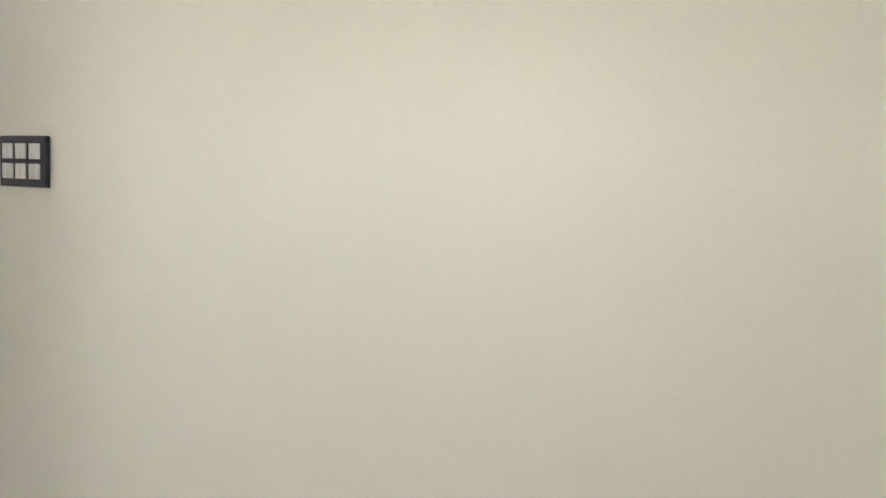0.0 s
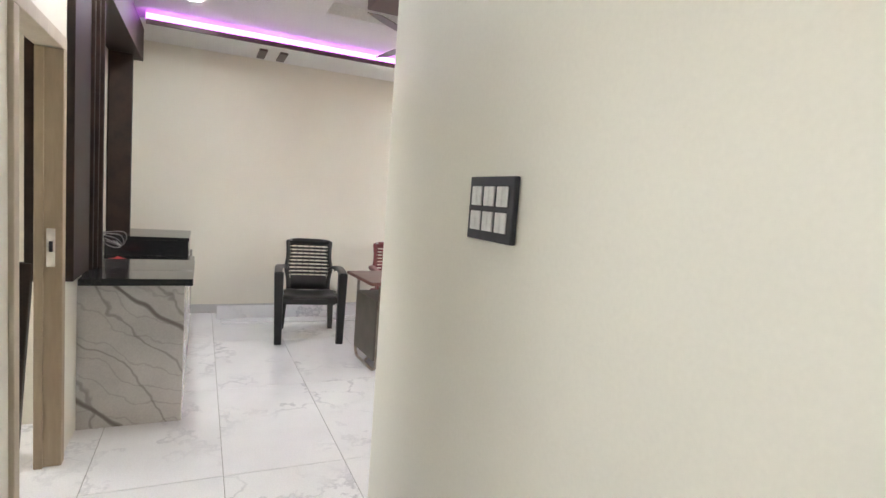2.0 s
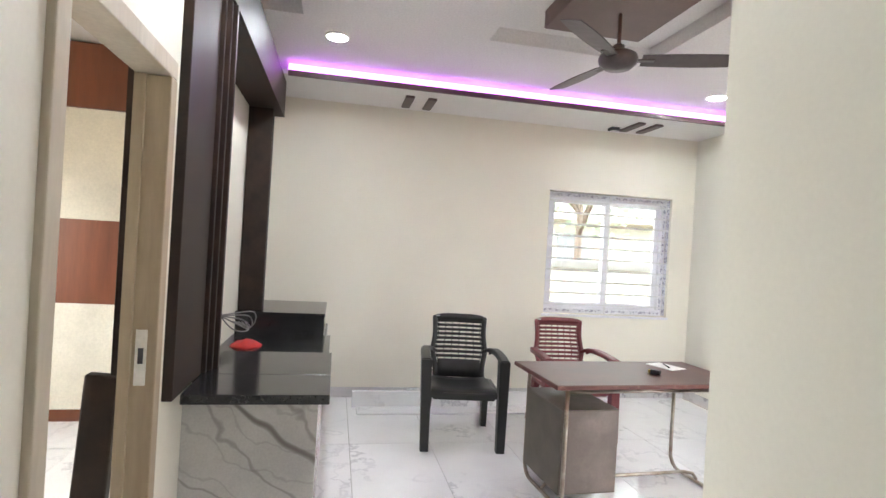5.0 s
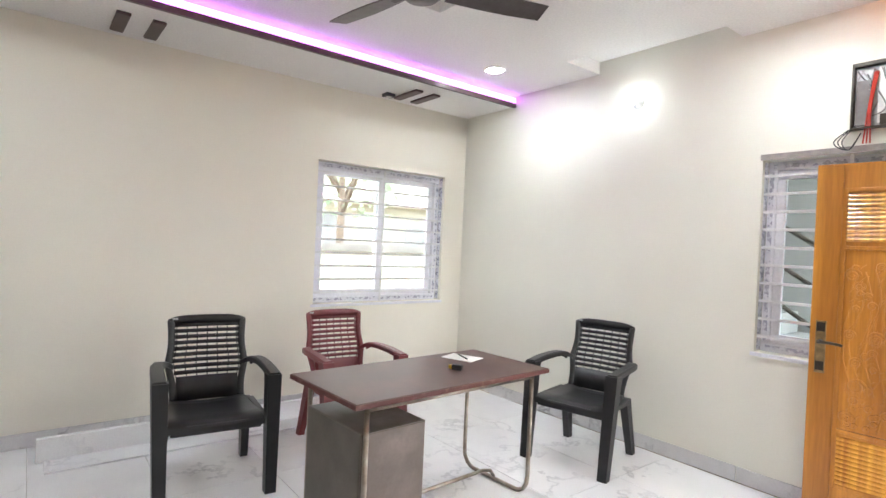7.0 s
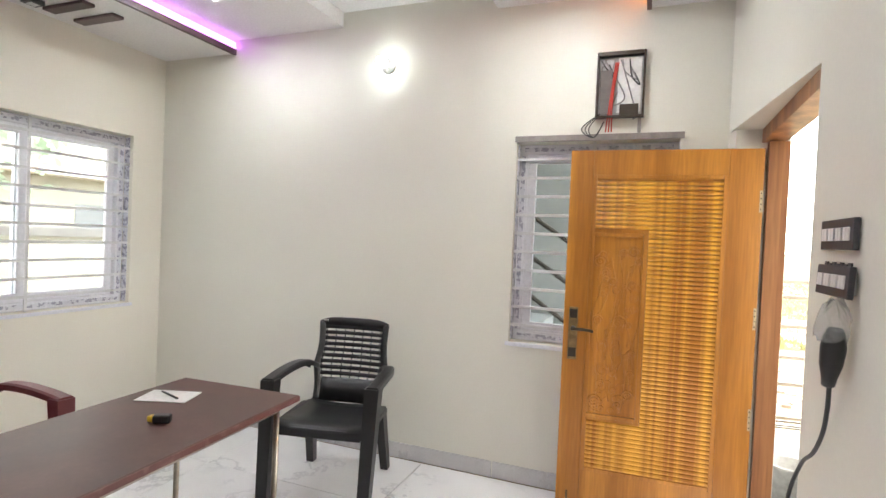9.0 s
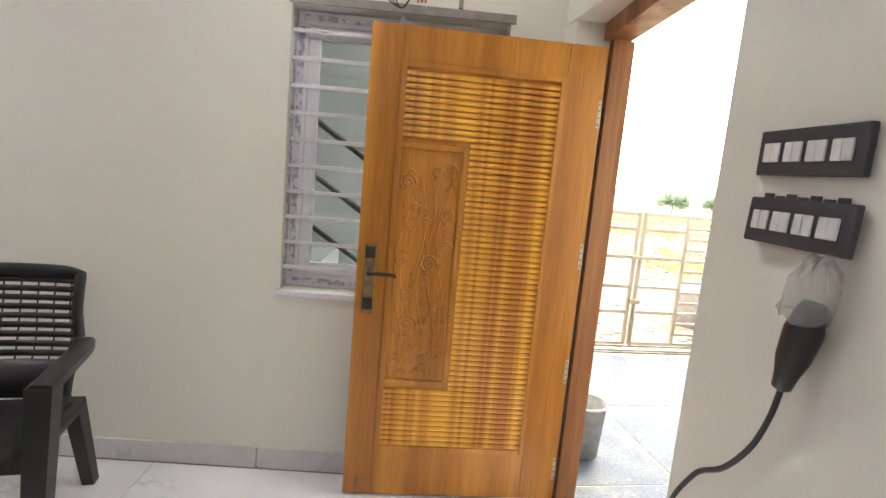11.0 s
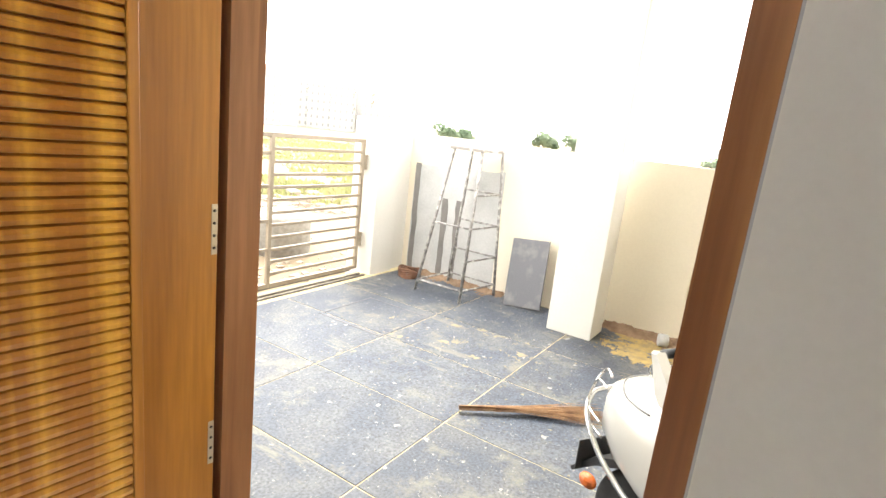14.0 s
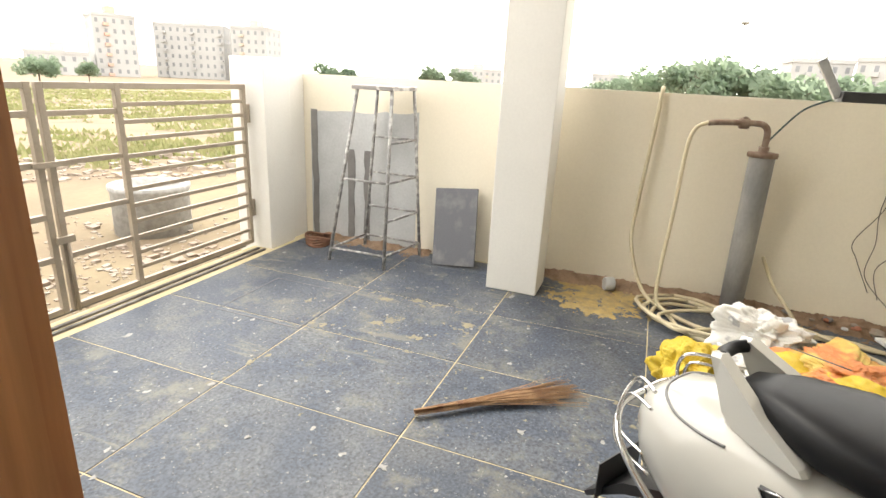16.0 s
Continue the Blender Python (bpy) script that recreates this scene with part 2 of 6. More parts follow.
# outdoors
def paving(name, dark, pale, dust):
    """Dull dark granite: fine crystals, worn pale clouds, and dust that lies in ragged scratched patches."""
    m = mat(name, dark, pale, 3.2, 0.42, bump=0.35, fine=75, mix=(0.42, 0.72), rough2=0.62, random_tone=0.14, grain=0.55, spec=0.32)
    n, l = m.node_tree.nodes, m.node_tree.links
    b = n["Principled BSDF"]
    last = b.inputs["Base Color"].links[0].from_node.outputs[0]
    where = n["Mapping"].outputs[0]
    for scale, detail, rough, lo, hi, colour, amount, squash in ((2.3, 12, 0.78, 0.52, 0.62, dust, 0.62, 1.0), (9.0, 10, 0.8, 0.56, 0.64, pale, 0.6, 1.0), (5.0, 9, 0.75, 0.60, 0.66, dust, 0.6, 0.18), (46.0, 4, 0.7, 0.63, 0.68, (0.32, 0.315, 0.30), 0.7, 1.0)):
        mp = n.new("ShaderNodeMapping")
        mp.inputs["Scale"].default_value = (1.0, squash, 1.0)
        mp.inputs["Rotation"].default_value = (0, 0, scale)
        l.new(where, mp.inputs["Vector"])
        nz = n.new("ShaderNodeTexNoise")
        nz.inputs["Scale"].default_value, nz.inputs["Detail"].default_value, nz.inputs["Roughness"].default_value = scale, detail, rough
        l.new(mp.outputs[0], nz.inputs["Vector"])
        mr = n.new("ShaderNodeMapRange")
        mr.inputs[1].default_value, mr.inputs[2].default_value, mr.inputs[4].default_value = lo, hi, amount
        l.new(nz.outputs["Fac"], mr.inputs[0])
        mx = n.new("ShaderNodeMix")
        mx.data_type = "RGBA"
        mx.inputs["B"].default_value = (*colour, 1)
        l.new(mr.outputs[0], mx.inputs["Factor"]), l.new(last, mx.inputs["A"])
        last = mx.outputs["Result"]
    l.new(last, b.inputs["Base Color"])
    return m


M_SLATE = paving("dark granite paving stone", (0.054, 0.066, 0.090), (0.112, 0.118, 0.126), (0.20, 0.19, 0.15))
M_JOINT = mat("pale yellow cement joint", (0.46, 0.38, 0.22), (0.56, 0.48, 0.31), 6, 0.9, bump=0.3)
M_CREAMOUT = mat("cream exterior paint", (0.76, 0.70, 0.575), (0.72, 0.65, 0.52), 1.3, 0.75, bump=0.05, fine=60, mix=(0.3, 0.75), grain=0.025)
M_WHITEOUT = mat("white exterior paint", (0.70, 0.68, 0.635), (0.66, 0.64, 0.595), 1.3, 0.7, bump=0.05, fine=60, grain=0.025)
M_CEMENT = mat("bare grey cement plaster", (0.50, 0.505, 0.505), (0.40, 0.405, 0.405), 3, 0.9, bump=0.4, fine=50)
M_CEMENTD = mat("dark damp cement", (0.16, 0.15, 0.145), (0.22, 0.21, 0.20), 6, 0.9, bump=0.5, fine=50)
M_GATE = mat("beige brown gate enamel", (0.27, 0.22, 0.165), (0.32, 0.27, 0.21), 6, 0.4)
M_RAIL = mat("worn steel track", (0.2, 0.19, 0.18), (0.1, 0.09, 0.085), 12, 0.5, metal=0.6)
M_LADDER = mat("paint-splashed steel tube", (0.22, 0.21, 0.205), (0.50, 0.49, 0.47), 22, 0.6, mix=(0.46, 0.66))
M_PLANK = mat("splashed plank", (0.28, 0.26, 0.25), (0.58, 0.56, 0.53), 14, 0.8, mix=(0.5, 0.62))
M_PVC = mat("dusty grey casing pipe", (0.20, 0.195, 0.19), (0.36, 0.34, 0.31), 6, 0.7, bump=0.3, mix=(0.38, 0.80), stretch=(1, 1, 0.5))
M_RUSTY = mat("rusty iron fitting", (0.16, 0.10, 0.07), (0.26, 0.20, 0.15), 25, 0.7, metal=0.4)
M_HOSE = mat("cream rubber hose", (0.56, 0.49, 0.33), (0.46, 0.39, 0.26), 7, 0.55)
M_SOIL = mat("loose brown soil", (0.19, 0.12, 0.075), (0.30, 0.21, 0.14), 8, 0.95, bump=0.8, fine=40)
M_SAND = mat("yellow sand", (0.42, 0.30, 0.11), (0.24, 0.19, 0.11), 14, 0.95, bump=0.6, fine=90)
M_SPLASH = mat("dried cement splash", (0.36, 0.355, 0.34), (0.26, 0.255, 0.245), 20, 0.9)
M_BROOM = mat("dry broom straw", (0.38, 0.23, 0.12), (0.20, 0.10, 0.05), 14, 0.8)
M_SACKW = mat("white woven sack", (0.70, 0.69, 0.66), (0.40, 0.40, 0.41), 9, 0.55, bump=0.4, fine=160, mix=(0.56, 0.62))
M_SACKY = mat("yellow woven sack", (0.68, 0.50, 0.045), (0.55, 0.37, 0.03), 7, 0.5, bump=0.4, fine=160)
M_SACKO = mat("orange printed sack", (0.62, 0.22, 0.075), (0.66, 0.48, 0.12), 6, 0.5, bump=0.4, fine=160, mix=(0.5, 0.62))
M_SCOOT = mat("pearl white body paint", (0.50, 0.49, 0.45), (0.485, 0.475, 0.435), 3, 0.22, coat=0.7, grain=0.0)
M_SCOOTG = mat("satin grey plastic", (0.20, 0.20, 0.20), None, 9, 0.4)
M_SEAT = mat("black vinyl seat", (0.006, 0.0065, 0.008), (0.010, 0.0105, 0.012), 12, 0.42, bump=0.08, fine=420, spec=0.2)
M_RUBBER = mat("black tyre rubber", (0.015, 0.015, 0.015), (0.03, 0.03, 0.03), 14, 0.8)
M_CHROME = mat("polished steel", (0.72, 0.72, 0.72), None, 20, 0.14, metal=1.0)
M_REDLENS = mat("red tail lamp lens", (0.35, 0.02, 0.02), None, 12, 0.12, coat=0.6)
M_BADGE = mat("dark badge", (0.05, 0.05, 0.05), None, 12, 0.3)
M_LETTER = mat("silver badge lettering", (0.6, 0.6, 0.62), None, 12, 0.25, metal=0.6)
M_DIRT = mat("dry pale earth", (0.21, 0.165, 0.10), (0.15, 0.11, 0.07), 0.7, 0.95, bump=0.6, fine=14, mix=(0.4, 0.7))
M_GRASS = mat("sparse green grass", (0.20, 0.22, 0.08), (0.30, 0.28, 0.14), 2.0, 0.9)
# leaf colour and translucent mix kept pale in place of distance haze
M_LEAF = mat("tree leaves", (0.11, 0.155, 0.11), (0.12, 0.17, 0.12), 1.0, 0.7, random_tone=0.25)
leaf_n, leaf_l = M_LEAF.node_tree.nodes, M_LEAF.node_tree.links
leaf_t, leaf_mix = leaf_n.new("ShaderNodeBsdfTranslucent"), leaf_n.new("ShaderNodeMixShader")
leaf_t.inputs[0].default_value, leaf_mix.inputs[0].default_value = (0.40, 0.48, 0.34, 1), 0.6
leaf_l.new(leaf_n["Principled BSDF"].outputs[0], leaf_mix.inputs[1])
leaf_l.new(leaf_t.outputs[0], leaf_mix.inputs[2])
leaf_l.new(leaf_mix.outputs[0], leaf_n["Material Output"].inputs[0])
M_LENS = mat("smoky clear lamp lens", (0.16, 0.155, 0.16), (0.30, 0.29, 0.29), 30, 0.10, coat=0.8)
M_BARK = mat("tree bark", (0.16, 0.12, 0.09), None, 8, 0.9, bump=0.6)
M_STONE = mat("rubble stone", (0.31, 0.275, 0.23), (0.25, 0.185, 0.14), 3, 0.9, bump=0.4)
M_FLATW = mat("white tower render", (0.37, 0.365, 0.355), (0.33, 0.325, 0.315), 0.15, 0.8)
M_FLATP = mat("salmon tower render", (0.60, 0.36, 0.28), None, 0.2, 0.8)
M_FLATB = mat("tan tower render", (0.52, 0.43, 0.35), None, 0.2, 0.8)
M_PANE = mat("dark distant window", (0.16, 0.17, 0.18), (0.22, 0.22, 0.23), 0.5, 0.3)
M_STEELGR = mat("galvanised steel", (0.42, 0.43, 0.44), None, 8, 0.4, metal=0.7)


# ---- mesh helpers ----
def box(bm, x0, y0, z0, x1, y1, z1, bevel=0.0, m=None):
    r = bmesh.ops.create_cube(bm, size=1)
    vs = r["verts"]
    t = Matrix.Translation(((x0 + x1) / 2, (y0 + y1) / 2, (z0 + z1) / 2)) @ Matrix.Diagonal((abs(x1 - x0), abs(y1 - y0), abs(z1 - z0), 1))
    bmesh.ops.transform(bm, matrix=t, verts=vs)
    if bevel:
        es = list({e for v in vs for e in v.link_edges})
        made = bmesh.ops.bevel(bm, geom=es, offset=bevel, segments=2, affect="EDGES", profile=0.5)
        vs = list({v for f in made["faces"] for v in f.verts} | {v for v in vs if v.is_valid})
    if m is not None:
        bmesh.ops.transform(bm, matrix=m, verts=vs)
    return vs


def prism(bm, pts, z0, z1):
    """An upright block over a flat outline."""
    lo, hi = [bm.verts.new((x, y, z0)) for x, y in pts], [bm.verts.new((x, y, z1)) for x, y in pts]
    n = len(pts)
    bm.faces.new(lo[::-1]), bm.faces.new(hi)
    for i in range(n):
        bm.faces.new((lo[i], lo[(i + 1) % n], hi[(i + 1) % n], hi[i]))
    bmesh.ops.recalc_face_normals(bm, faces=bm.faces)


def smooth(pts, step=6):
    """A flowing line through the points."""
    p = [Vector(q) for q in pts]
    out = []
    for i in range(len(p) - 1):
        a, b, c, d = p[max(i - 1, 0)], p[i], p[i + 1], p[min(i + 2, len(p) - 1)]
        for k in range(step):
            t = k / step
            out.append(0.5 * (2 * b + (c - a) * t + (2 * a - 5 * b + 4 * c - d) * t * t + (3 * b - a - 3 * c + d) * t ** 3))
    return out + [p[-1]]


def tube(bm, pts, r, sides=8, r1=None, closed=False, flat=1.0):
    """A round bar along a line of points; r1: radius at its far end; flat: squash across the first side."""
    pts = [Vector(p) for p in pts]
    n = len(pts)
    rings, side = [], None
    for i, p in enumerate(pts):
        if closed:
            d = pts[(i + 1) % n] - pts[i - 1]
        else:
            d = pts[min(i + 1, n - 1)] - pts[max(i - 1, 0)]
        d.normalize()
        if side is None:
            side = d.orthogonal().normalized()
        side = (side - d * side.dot(d)).normalized()
        up = d.cross(side)
        rad = r + ((r1 if r1 is not None else r) - r) * i / max(n - 1, 1)
        rings.append([bm.verts.new(p + rad * (math.cos(a) * side * flat + math.sin(a) * up)) for a in (2 * math.pi * k / sides for k in range(sides))])
    for i in range(n if closed else n - 1):
        a, b = rings[i], rings[(i + 1) % n]
        for k in range(sides):
            f = bm.faces.new((a[k], a[(k + 1) % sides], b[(k + 1) % sides], b[k]))
            f.smooth = True
    if not closed:
        bm.faces.new(rings[0][::-1]), bm.faces.new(rings[-1])


def lathe(bm, profile, m=None, sides=24):
    """A turned shape from (radius, height) pairs round the z axis."""
    rings = []
    for r, z in profile:
        rings.append([bm.verts.new((r * math.cos(a), r * math.sin(a), z)) for a in (2 * math.pi * k / sides for k in range(sides))])
    for a, b in zip(rings, rings[1:]):
        for k in range(sides):
            f = bm.faces.new((a[k], a[(k + 1) % sides], b[(k + 1) % sides], b[k]))
            f.smooth = True
    if profile[0][0] > 1e-4:
        bm.faces.new(rings[0][::-1])
    if profile[-1][0] > 1e-4:
        bm.faces.new(rings[-1])
    if m is not None:
        bmesh.ops.transform(bm, matrix=m, verts=[v for ring in rings for v in ring])


def skin(bm, rows, close_ends=True, smooth_faces=True):
    """A surface through loops of equally many points."""
    loops = [[bm.verts.new(p) for p in row] for row in rows]
    n = len(loops[0])
    for a, b in zip(loops, loops[1:]):
        for k in range(n):
            f = bm.faces.new((a[k], a[(k + 1) % n], b[(k + 1) % n], b[k]))
            f.smooth = smooth_faces
    if close_ends:
        bm.faces.new(loops[0][::-1]), bm.faces.new(loops[-1])
    bmesh.ops.recalc_face_normals(bm, faces=bm.faces)


def mesh_of(name, bm, material):
    me = bpy.data.meshes.new(name)
    bm.normal_update()
    bm.to_mesh(me)
    bm.free()
    me.materials.append(material)
    return me


def part(name, bm, material, parent=None, label=""):
    ob = new(name, mesh_of(name, bm, material))
    ob.parent = parent
    return tagged(ob, label)


def solid(name, bm, material, label, category="", kind="", group=""):
    return tagged(part(name, bm, material), label, category, group, kind)


def thing(name, label, category, m=None, group="", kind=""):
    ob = new(name)
    ob.empty_display_size = 0.1
    if m is not None:
        ob.matrix_world = m
    return tagged(ob, label, category, group, kind)


def bar(name, x0, y0, z0, x1, y1, z1, material, parent=None, bevel=0.0, label=""):
    bm = bmesh.new()
    box(bm, x0, y0, z0, x1, y1, z1, bevel)
    return part(name, bm, material, parent, label)


def pipe(name, pts, r, material, parent=None, sides=8, label="", flowing=False, r1=None):
    bm = bmesh.new()
    tube(bm, smooth(pts) if flowing else pts, r, sides, r1)
    return part(name, bm, material, parent, label)


M_TEAKSTRIPE = mat("streaked varnished teak", (0.74, 0.38, 0.046), (0.40, 0.15, 0.016), 11, 0.36, bump=0.06, fine=90, stretch=(1, 1, 0.03), coat=0.1, mix=(0.44, 0.57))
M_WRAP = bpy.data.materials.new("clear plastic wrap")
M_WRAP.use_nodes = True
wrap_n = M_WRAP.node_tree.nodes
wrap_mix, wrap_t = wrap_n.new("ShaderNodeMixShader"), wrap_n.new("ShaderNodeBsdfTransparent")
wrap_n["Principled BSDF"].inputs["Base Color"].default_value = (0.55, 0.55, 0.54, 1)
wrap_n["Principled BSDF"].inputs["Roughness"].default_value = 0.2
wrap_mix.inputs[0].default_value = 0.38
M_WRAP.node_tree.links.new(wrap_t.outputs[0], wrap_mix.inputs[1])
M_WRAP.node_tree.links.new(wrap_n["Principled BSDF"].outputs[0], wrap_mix.inputs[2])
M_WRAP.node_tree.links.new(wrap_mix.outputs[0], wrap_n["Material Output"].inputs[0])
M_SLABS = mat("scratched grey stone slab", (0.12, 0.122, 0.135), (0.22, 0.215, 0.215), 7, 0.6, bump=0.3, fine=90, mix=(0.5, 0.75))
M_ROPE = mat("brown coir rope", (0.20, 0.10, 0.06), (0.13, 0.065, 0.04), 20, 0.9, bump=0.5)
M_DARKGREEN = mat("dark green cable", (0.03, 0.06, 0.05), None, 20, 0.5)

M_DUST = mat("thin yellow dust", (0.27, 0.24, 0.16), (0.19, 0.18, 0.145), 9, 0.95, bump=0.5, fine=90)
M_BRICKBIT = mat("broken brick", (0.38, 0.14, 0.08), (0.30, 0.18, 0.13), 12, 0.95, bump=0.5)
# outdoor glare held down in the colour: cream set darker than the paint
M_NEXT = mat("darkened cream house paint", (0.40, 0.385, 0.325), (0.35, 0.335, 0.28), 1.2, 0.8, bump=0.1)
M_STAIRW = mat("grey-white stair plaster", (0.43, 0.44, 0.44), (0.36, 0.37, 0.37), 1.4, 0.8, bump=0.1)
# ---- house: walls, floor, ceiling ----
TOP, SOFFIT, CEIL, TRAY = 3.15, 2.80, 2.90, 3.00
ZO = -0.065                                   # veranda floor
WIN_A = (-1.675, -0.267, 0.87, 2.145)         # y0, y1, z0, z1 in the wall x = 0
WIN_B = (2.93, 3.84, 0.855, 2.07)             # x0, x1, z0, z1 in the wall y = 0
TV_Y = -4.36
CORNER = (4.255, -3.09)                       # corner of the entrance wall and the passage wall
JAMB_R = (4.206, -1.12)


def wall_with_hole(name, axis, face, thick, a0, a1, b0, b1, z0, z1, material, label):
    """A wall along an axis with one window hole; face: its room side, thick: towards the outside."""
    bm = bmesh.new()
    lo, hi = min(face, face + thick), max(face, face + thick)
    for p0, p1, q0, q1 in ((a0, b0, 0, TOP), (b1, a1, 0, TOP), (b0, b1, 0, z0), (b0, b1, z1, TOP)):
        if axis == "y":
            box(bm, lo, p0, q0, hi, p1, q1)
        else:
            box(bm, p0, lo, q0, p1, hi, q1)
    return solid(name, bm, material, label, "wall", "structure")


wall_a = wall_with_hole("wall_window_side", "y", 0.0, -0.22, -4.62, 0.0, WIN_A[0], WIN_A[1], WIN_A[2], WIN_A[3], M_WALL, "smooth cream painted living room wall with a barred window")
wall_b = wall_with_hole("wall_stair_side", "x", 0.0, 0.22, -0.22, 4.36, WIN_B[0], WIN_B[1], WIN_B[2], WIN_B[3], M_WALLC, "smooth off-white living room wall with a barred window")

bm = bmesh.new()
prism(bm, [(4.2485, -2.869), (4.44, -2.869), (4.31, JAMB_R[1]), JAMB_R], ZO, TOP)
entrance = solid("wall_entrance_side", bm, M_WALLC, "off-white painted wall beside the open front door", "wall", "structure")
bm = bmesh.new()
prism(bm, [JAMB_R, (4.31, JAMB_R[1]), (4.31, 0.0), (4.075, 0.0)], 2.09, TOP)
solid("wall_over_door", bm, M_WALLC, "off-white wall above the front door", "wall", "structure")
bm = bmesh.new()
prism(bm, [(4.31, -0.08), (4.31, 0.0), (4.075, 0.0), (4.10, -0.08)], ZO, 2.09)
solid("wall_door_return", bm, M_WALLC, "narrow white return beside the front door", "wall", "structure")
bm = bmesh.new()
box(bm, CORNER[0], -3.09, ZO, 8.6, -2.87, TOP)
solid("wall_passage", bm, M_WALLC, "plain off-white passage wall with a switch board", "wall", "structure")
# wall of the television niche, with the bedroom door in it
bm = bmesh.new()
DOOR_X0, DOOR_X1, DOOR_Z = 3.22, 3.99, 2.04
box(bm, -0.22, TV_Y - 0.30, 0, 2.72, TV_Y - 0.17, TOP)
box(bm, 2.72, TV_Y - 0.17, 0, 2.95, TV_Y, TOP)
box(bm, 2.95, TV_Y - 0.10, 0, DOOR_X0, TV_Y, TOP)
box(bm, DOOR_X0, TV_Y - 0.10, DOOR_Z, DOOR_X1, TV_Y, TOP)
box(bm, DOOR_X1, TV_Y - 0.10, 0, 5.6, TV_Y, TOP)
solid("wall_television_side", bm, M_WALL, "cream wall with television niche and bedroom doorway", "wall", "structure")
# plain walls that close the passage and the bedroom, with openings added for fill lamps
bm = bmesh.new()
box(bm, 5.45, -6.2, 0, 5.6, TV_Y - 0.10, TOP)
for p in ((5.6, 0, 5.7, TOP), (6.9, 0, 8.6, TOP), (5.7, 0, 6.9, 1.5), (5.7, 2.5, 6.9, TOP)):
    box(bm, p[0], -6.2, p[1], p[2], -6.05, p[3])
box(bm, 8.6, -6.2, 0, 8.75, -2.87, TOP)
solid("wall_passage_end", bm, M_WALL, "plain cream wall of the passage", "wall", "structure")
bm = bmesh.new()
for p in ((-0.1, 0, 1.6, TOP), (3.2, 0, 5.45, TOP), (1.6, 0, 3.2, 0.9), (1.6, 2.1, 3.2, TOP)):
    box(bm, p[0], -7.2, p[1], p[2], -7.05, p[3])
box(bm, -0.1, -7.05, 0, 0.05, TV_Y - 0.3, TOP)
box(bm, 5.45, -7.05, 0, 5.6, -6.2, TOP)
solid("wall_bedroom", bm, M_WALL, "plain cream bedroom wall", "wall", "structure")

# unseen fill lamps, added to brighten the passage and the bedroom
for nm, x, y, z, w, h, watts in (("passage_fill_light", 6.3, -6.10, 2.0, 1.2, 1.0, FILL_W), ("bedroom_fill_light", 2.4, -7.10, 1.5, 1.6, 1.2, FILL_W * 0.15)):
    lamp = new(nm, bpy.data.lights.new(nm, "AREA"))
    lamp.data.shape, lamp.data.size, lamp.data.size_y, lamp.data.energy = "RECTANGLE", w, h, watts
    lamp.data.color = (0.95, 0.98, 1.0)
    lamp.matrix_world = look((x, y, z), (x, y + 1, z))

# floor bed, tiles come last in the file
bm = bmesh.new()
prism(bm, [(-0.22, -7.2), (8.75, -7.2), (8.75, -2.88), (4.30, -2.88), (4.30, -0.01), (-0.22, -0.01)], -0.14, -0.006)
floor = solid("floor", bm, M_GROUT, "polished white veined marble tile floor", "floor", "structure")

# ceiling: main sheet with three raised trays, lower borders along both long sides
bm = bmesh.new()
TX0, TX1 = 1.66, 2.77
trays = ((TX0, TX1, -0.42, 0.0), (TX0, TX1, -2.86, -1.66), (TX0, TX1, -4.53, -4.08))
xs, ys = [-0.0, TX0, TX1, 4.44], [-4.53, -4.08, -2.86, -1.66, -0.42, 0.0]
for i in range(3):
    for j in range(5):
        up = i == 1 and j in (0, 2, 4)
        z = TRAY if up else CEIL
        box(bm, xs[i], ys[j], z, xs[i + 1], ys[j + 1], TOP)
box(bm, 4.44, -7.2, CEIL, 8.75, -2.87, TOP)
box(bm, -0.1, -7.2, CEIL, 4.44, -4.53, TOP)
box(bm, -0.22, -4.7, TOP, 8.75, 0.22, TOP + 0.12)
solid("ceiling", bm, M_CEIL, "white plaster false ceiling with square raised trays", "ceiling", "structure")
bm = bmesh.new()
box(bm, 0.0, -4.53, SOFFIT, 0.70, 0.0, SOFFIT + 0.035)
box(bm, 3.66, -4.30, SOFFIT, 4.26, 0.0, SOFFIT + 0.035)
solid("ceiling_border", bm, M_CEIL, "white lower ceiling border beside the light strips", "ceiling", "structure")
for x0, x1, y0, material, words in ((0.70, 0.725, -4.25, M_LED, "glowing pink violet strip light in ceiling cove"), (3.635, 3.66, -4.25, M_LEDO, "glowing orange strip light in ceiling cove")):
    strip = thing("strip_light", words, "strip light")
    xe = x1 if x0 < 2 else x0 - 0.012
    bar("edge_trim", x0, y0, SOFFIT - 0.012, x1, -0.004, SOFFIT + 0.03, M_DKBROWN, strip, label="dark brown edge trim")
    xa = (x0 + 0.004, x0 + 0.018) if x0 < 2 else (x1 - 0.018, x1 - 0.004)
    bar("glowing_strip", xa[0], y0, SOFFIT + 0.032, xa[1], -0.006, SOFFIT + 0.082, material, strip)
# brown grooves on the border
for y in (-3.23, -3.03, -0.98, -0.79):
    bm = bmesh.new()
    box(bm, 0.13, y - 0.04, SOFFIT - 0.022, 0.50, y + 0.04, SOFFIT - 0.001, 0.006)
    solid("ceiling_bar", bm, M_DKBROWN, "small dark brown bar on the ceiling border", "ceiling trim", "", "bars on the ceiling border")
camera_box = thing("junction_box", "small black and white electric box under the ceiling border", "electric box")
bar("frame", 0.14, -1.15, SOFFIT - 0.03, 0.23, -1.06, SOFFIT - 0.001, M_SWBLACK, camera_box, 0.004)
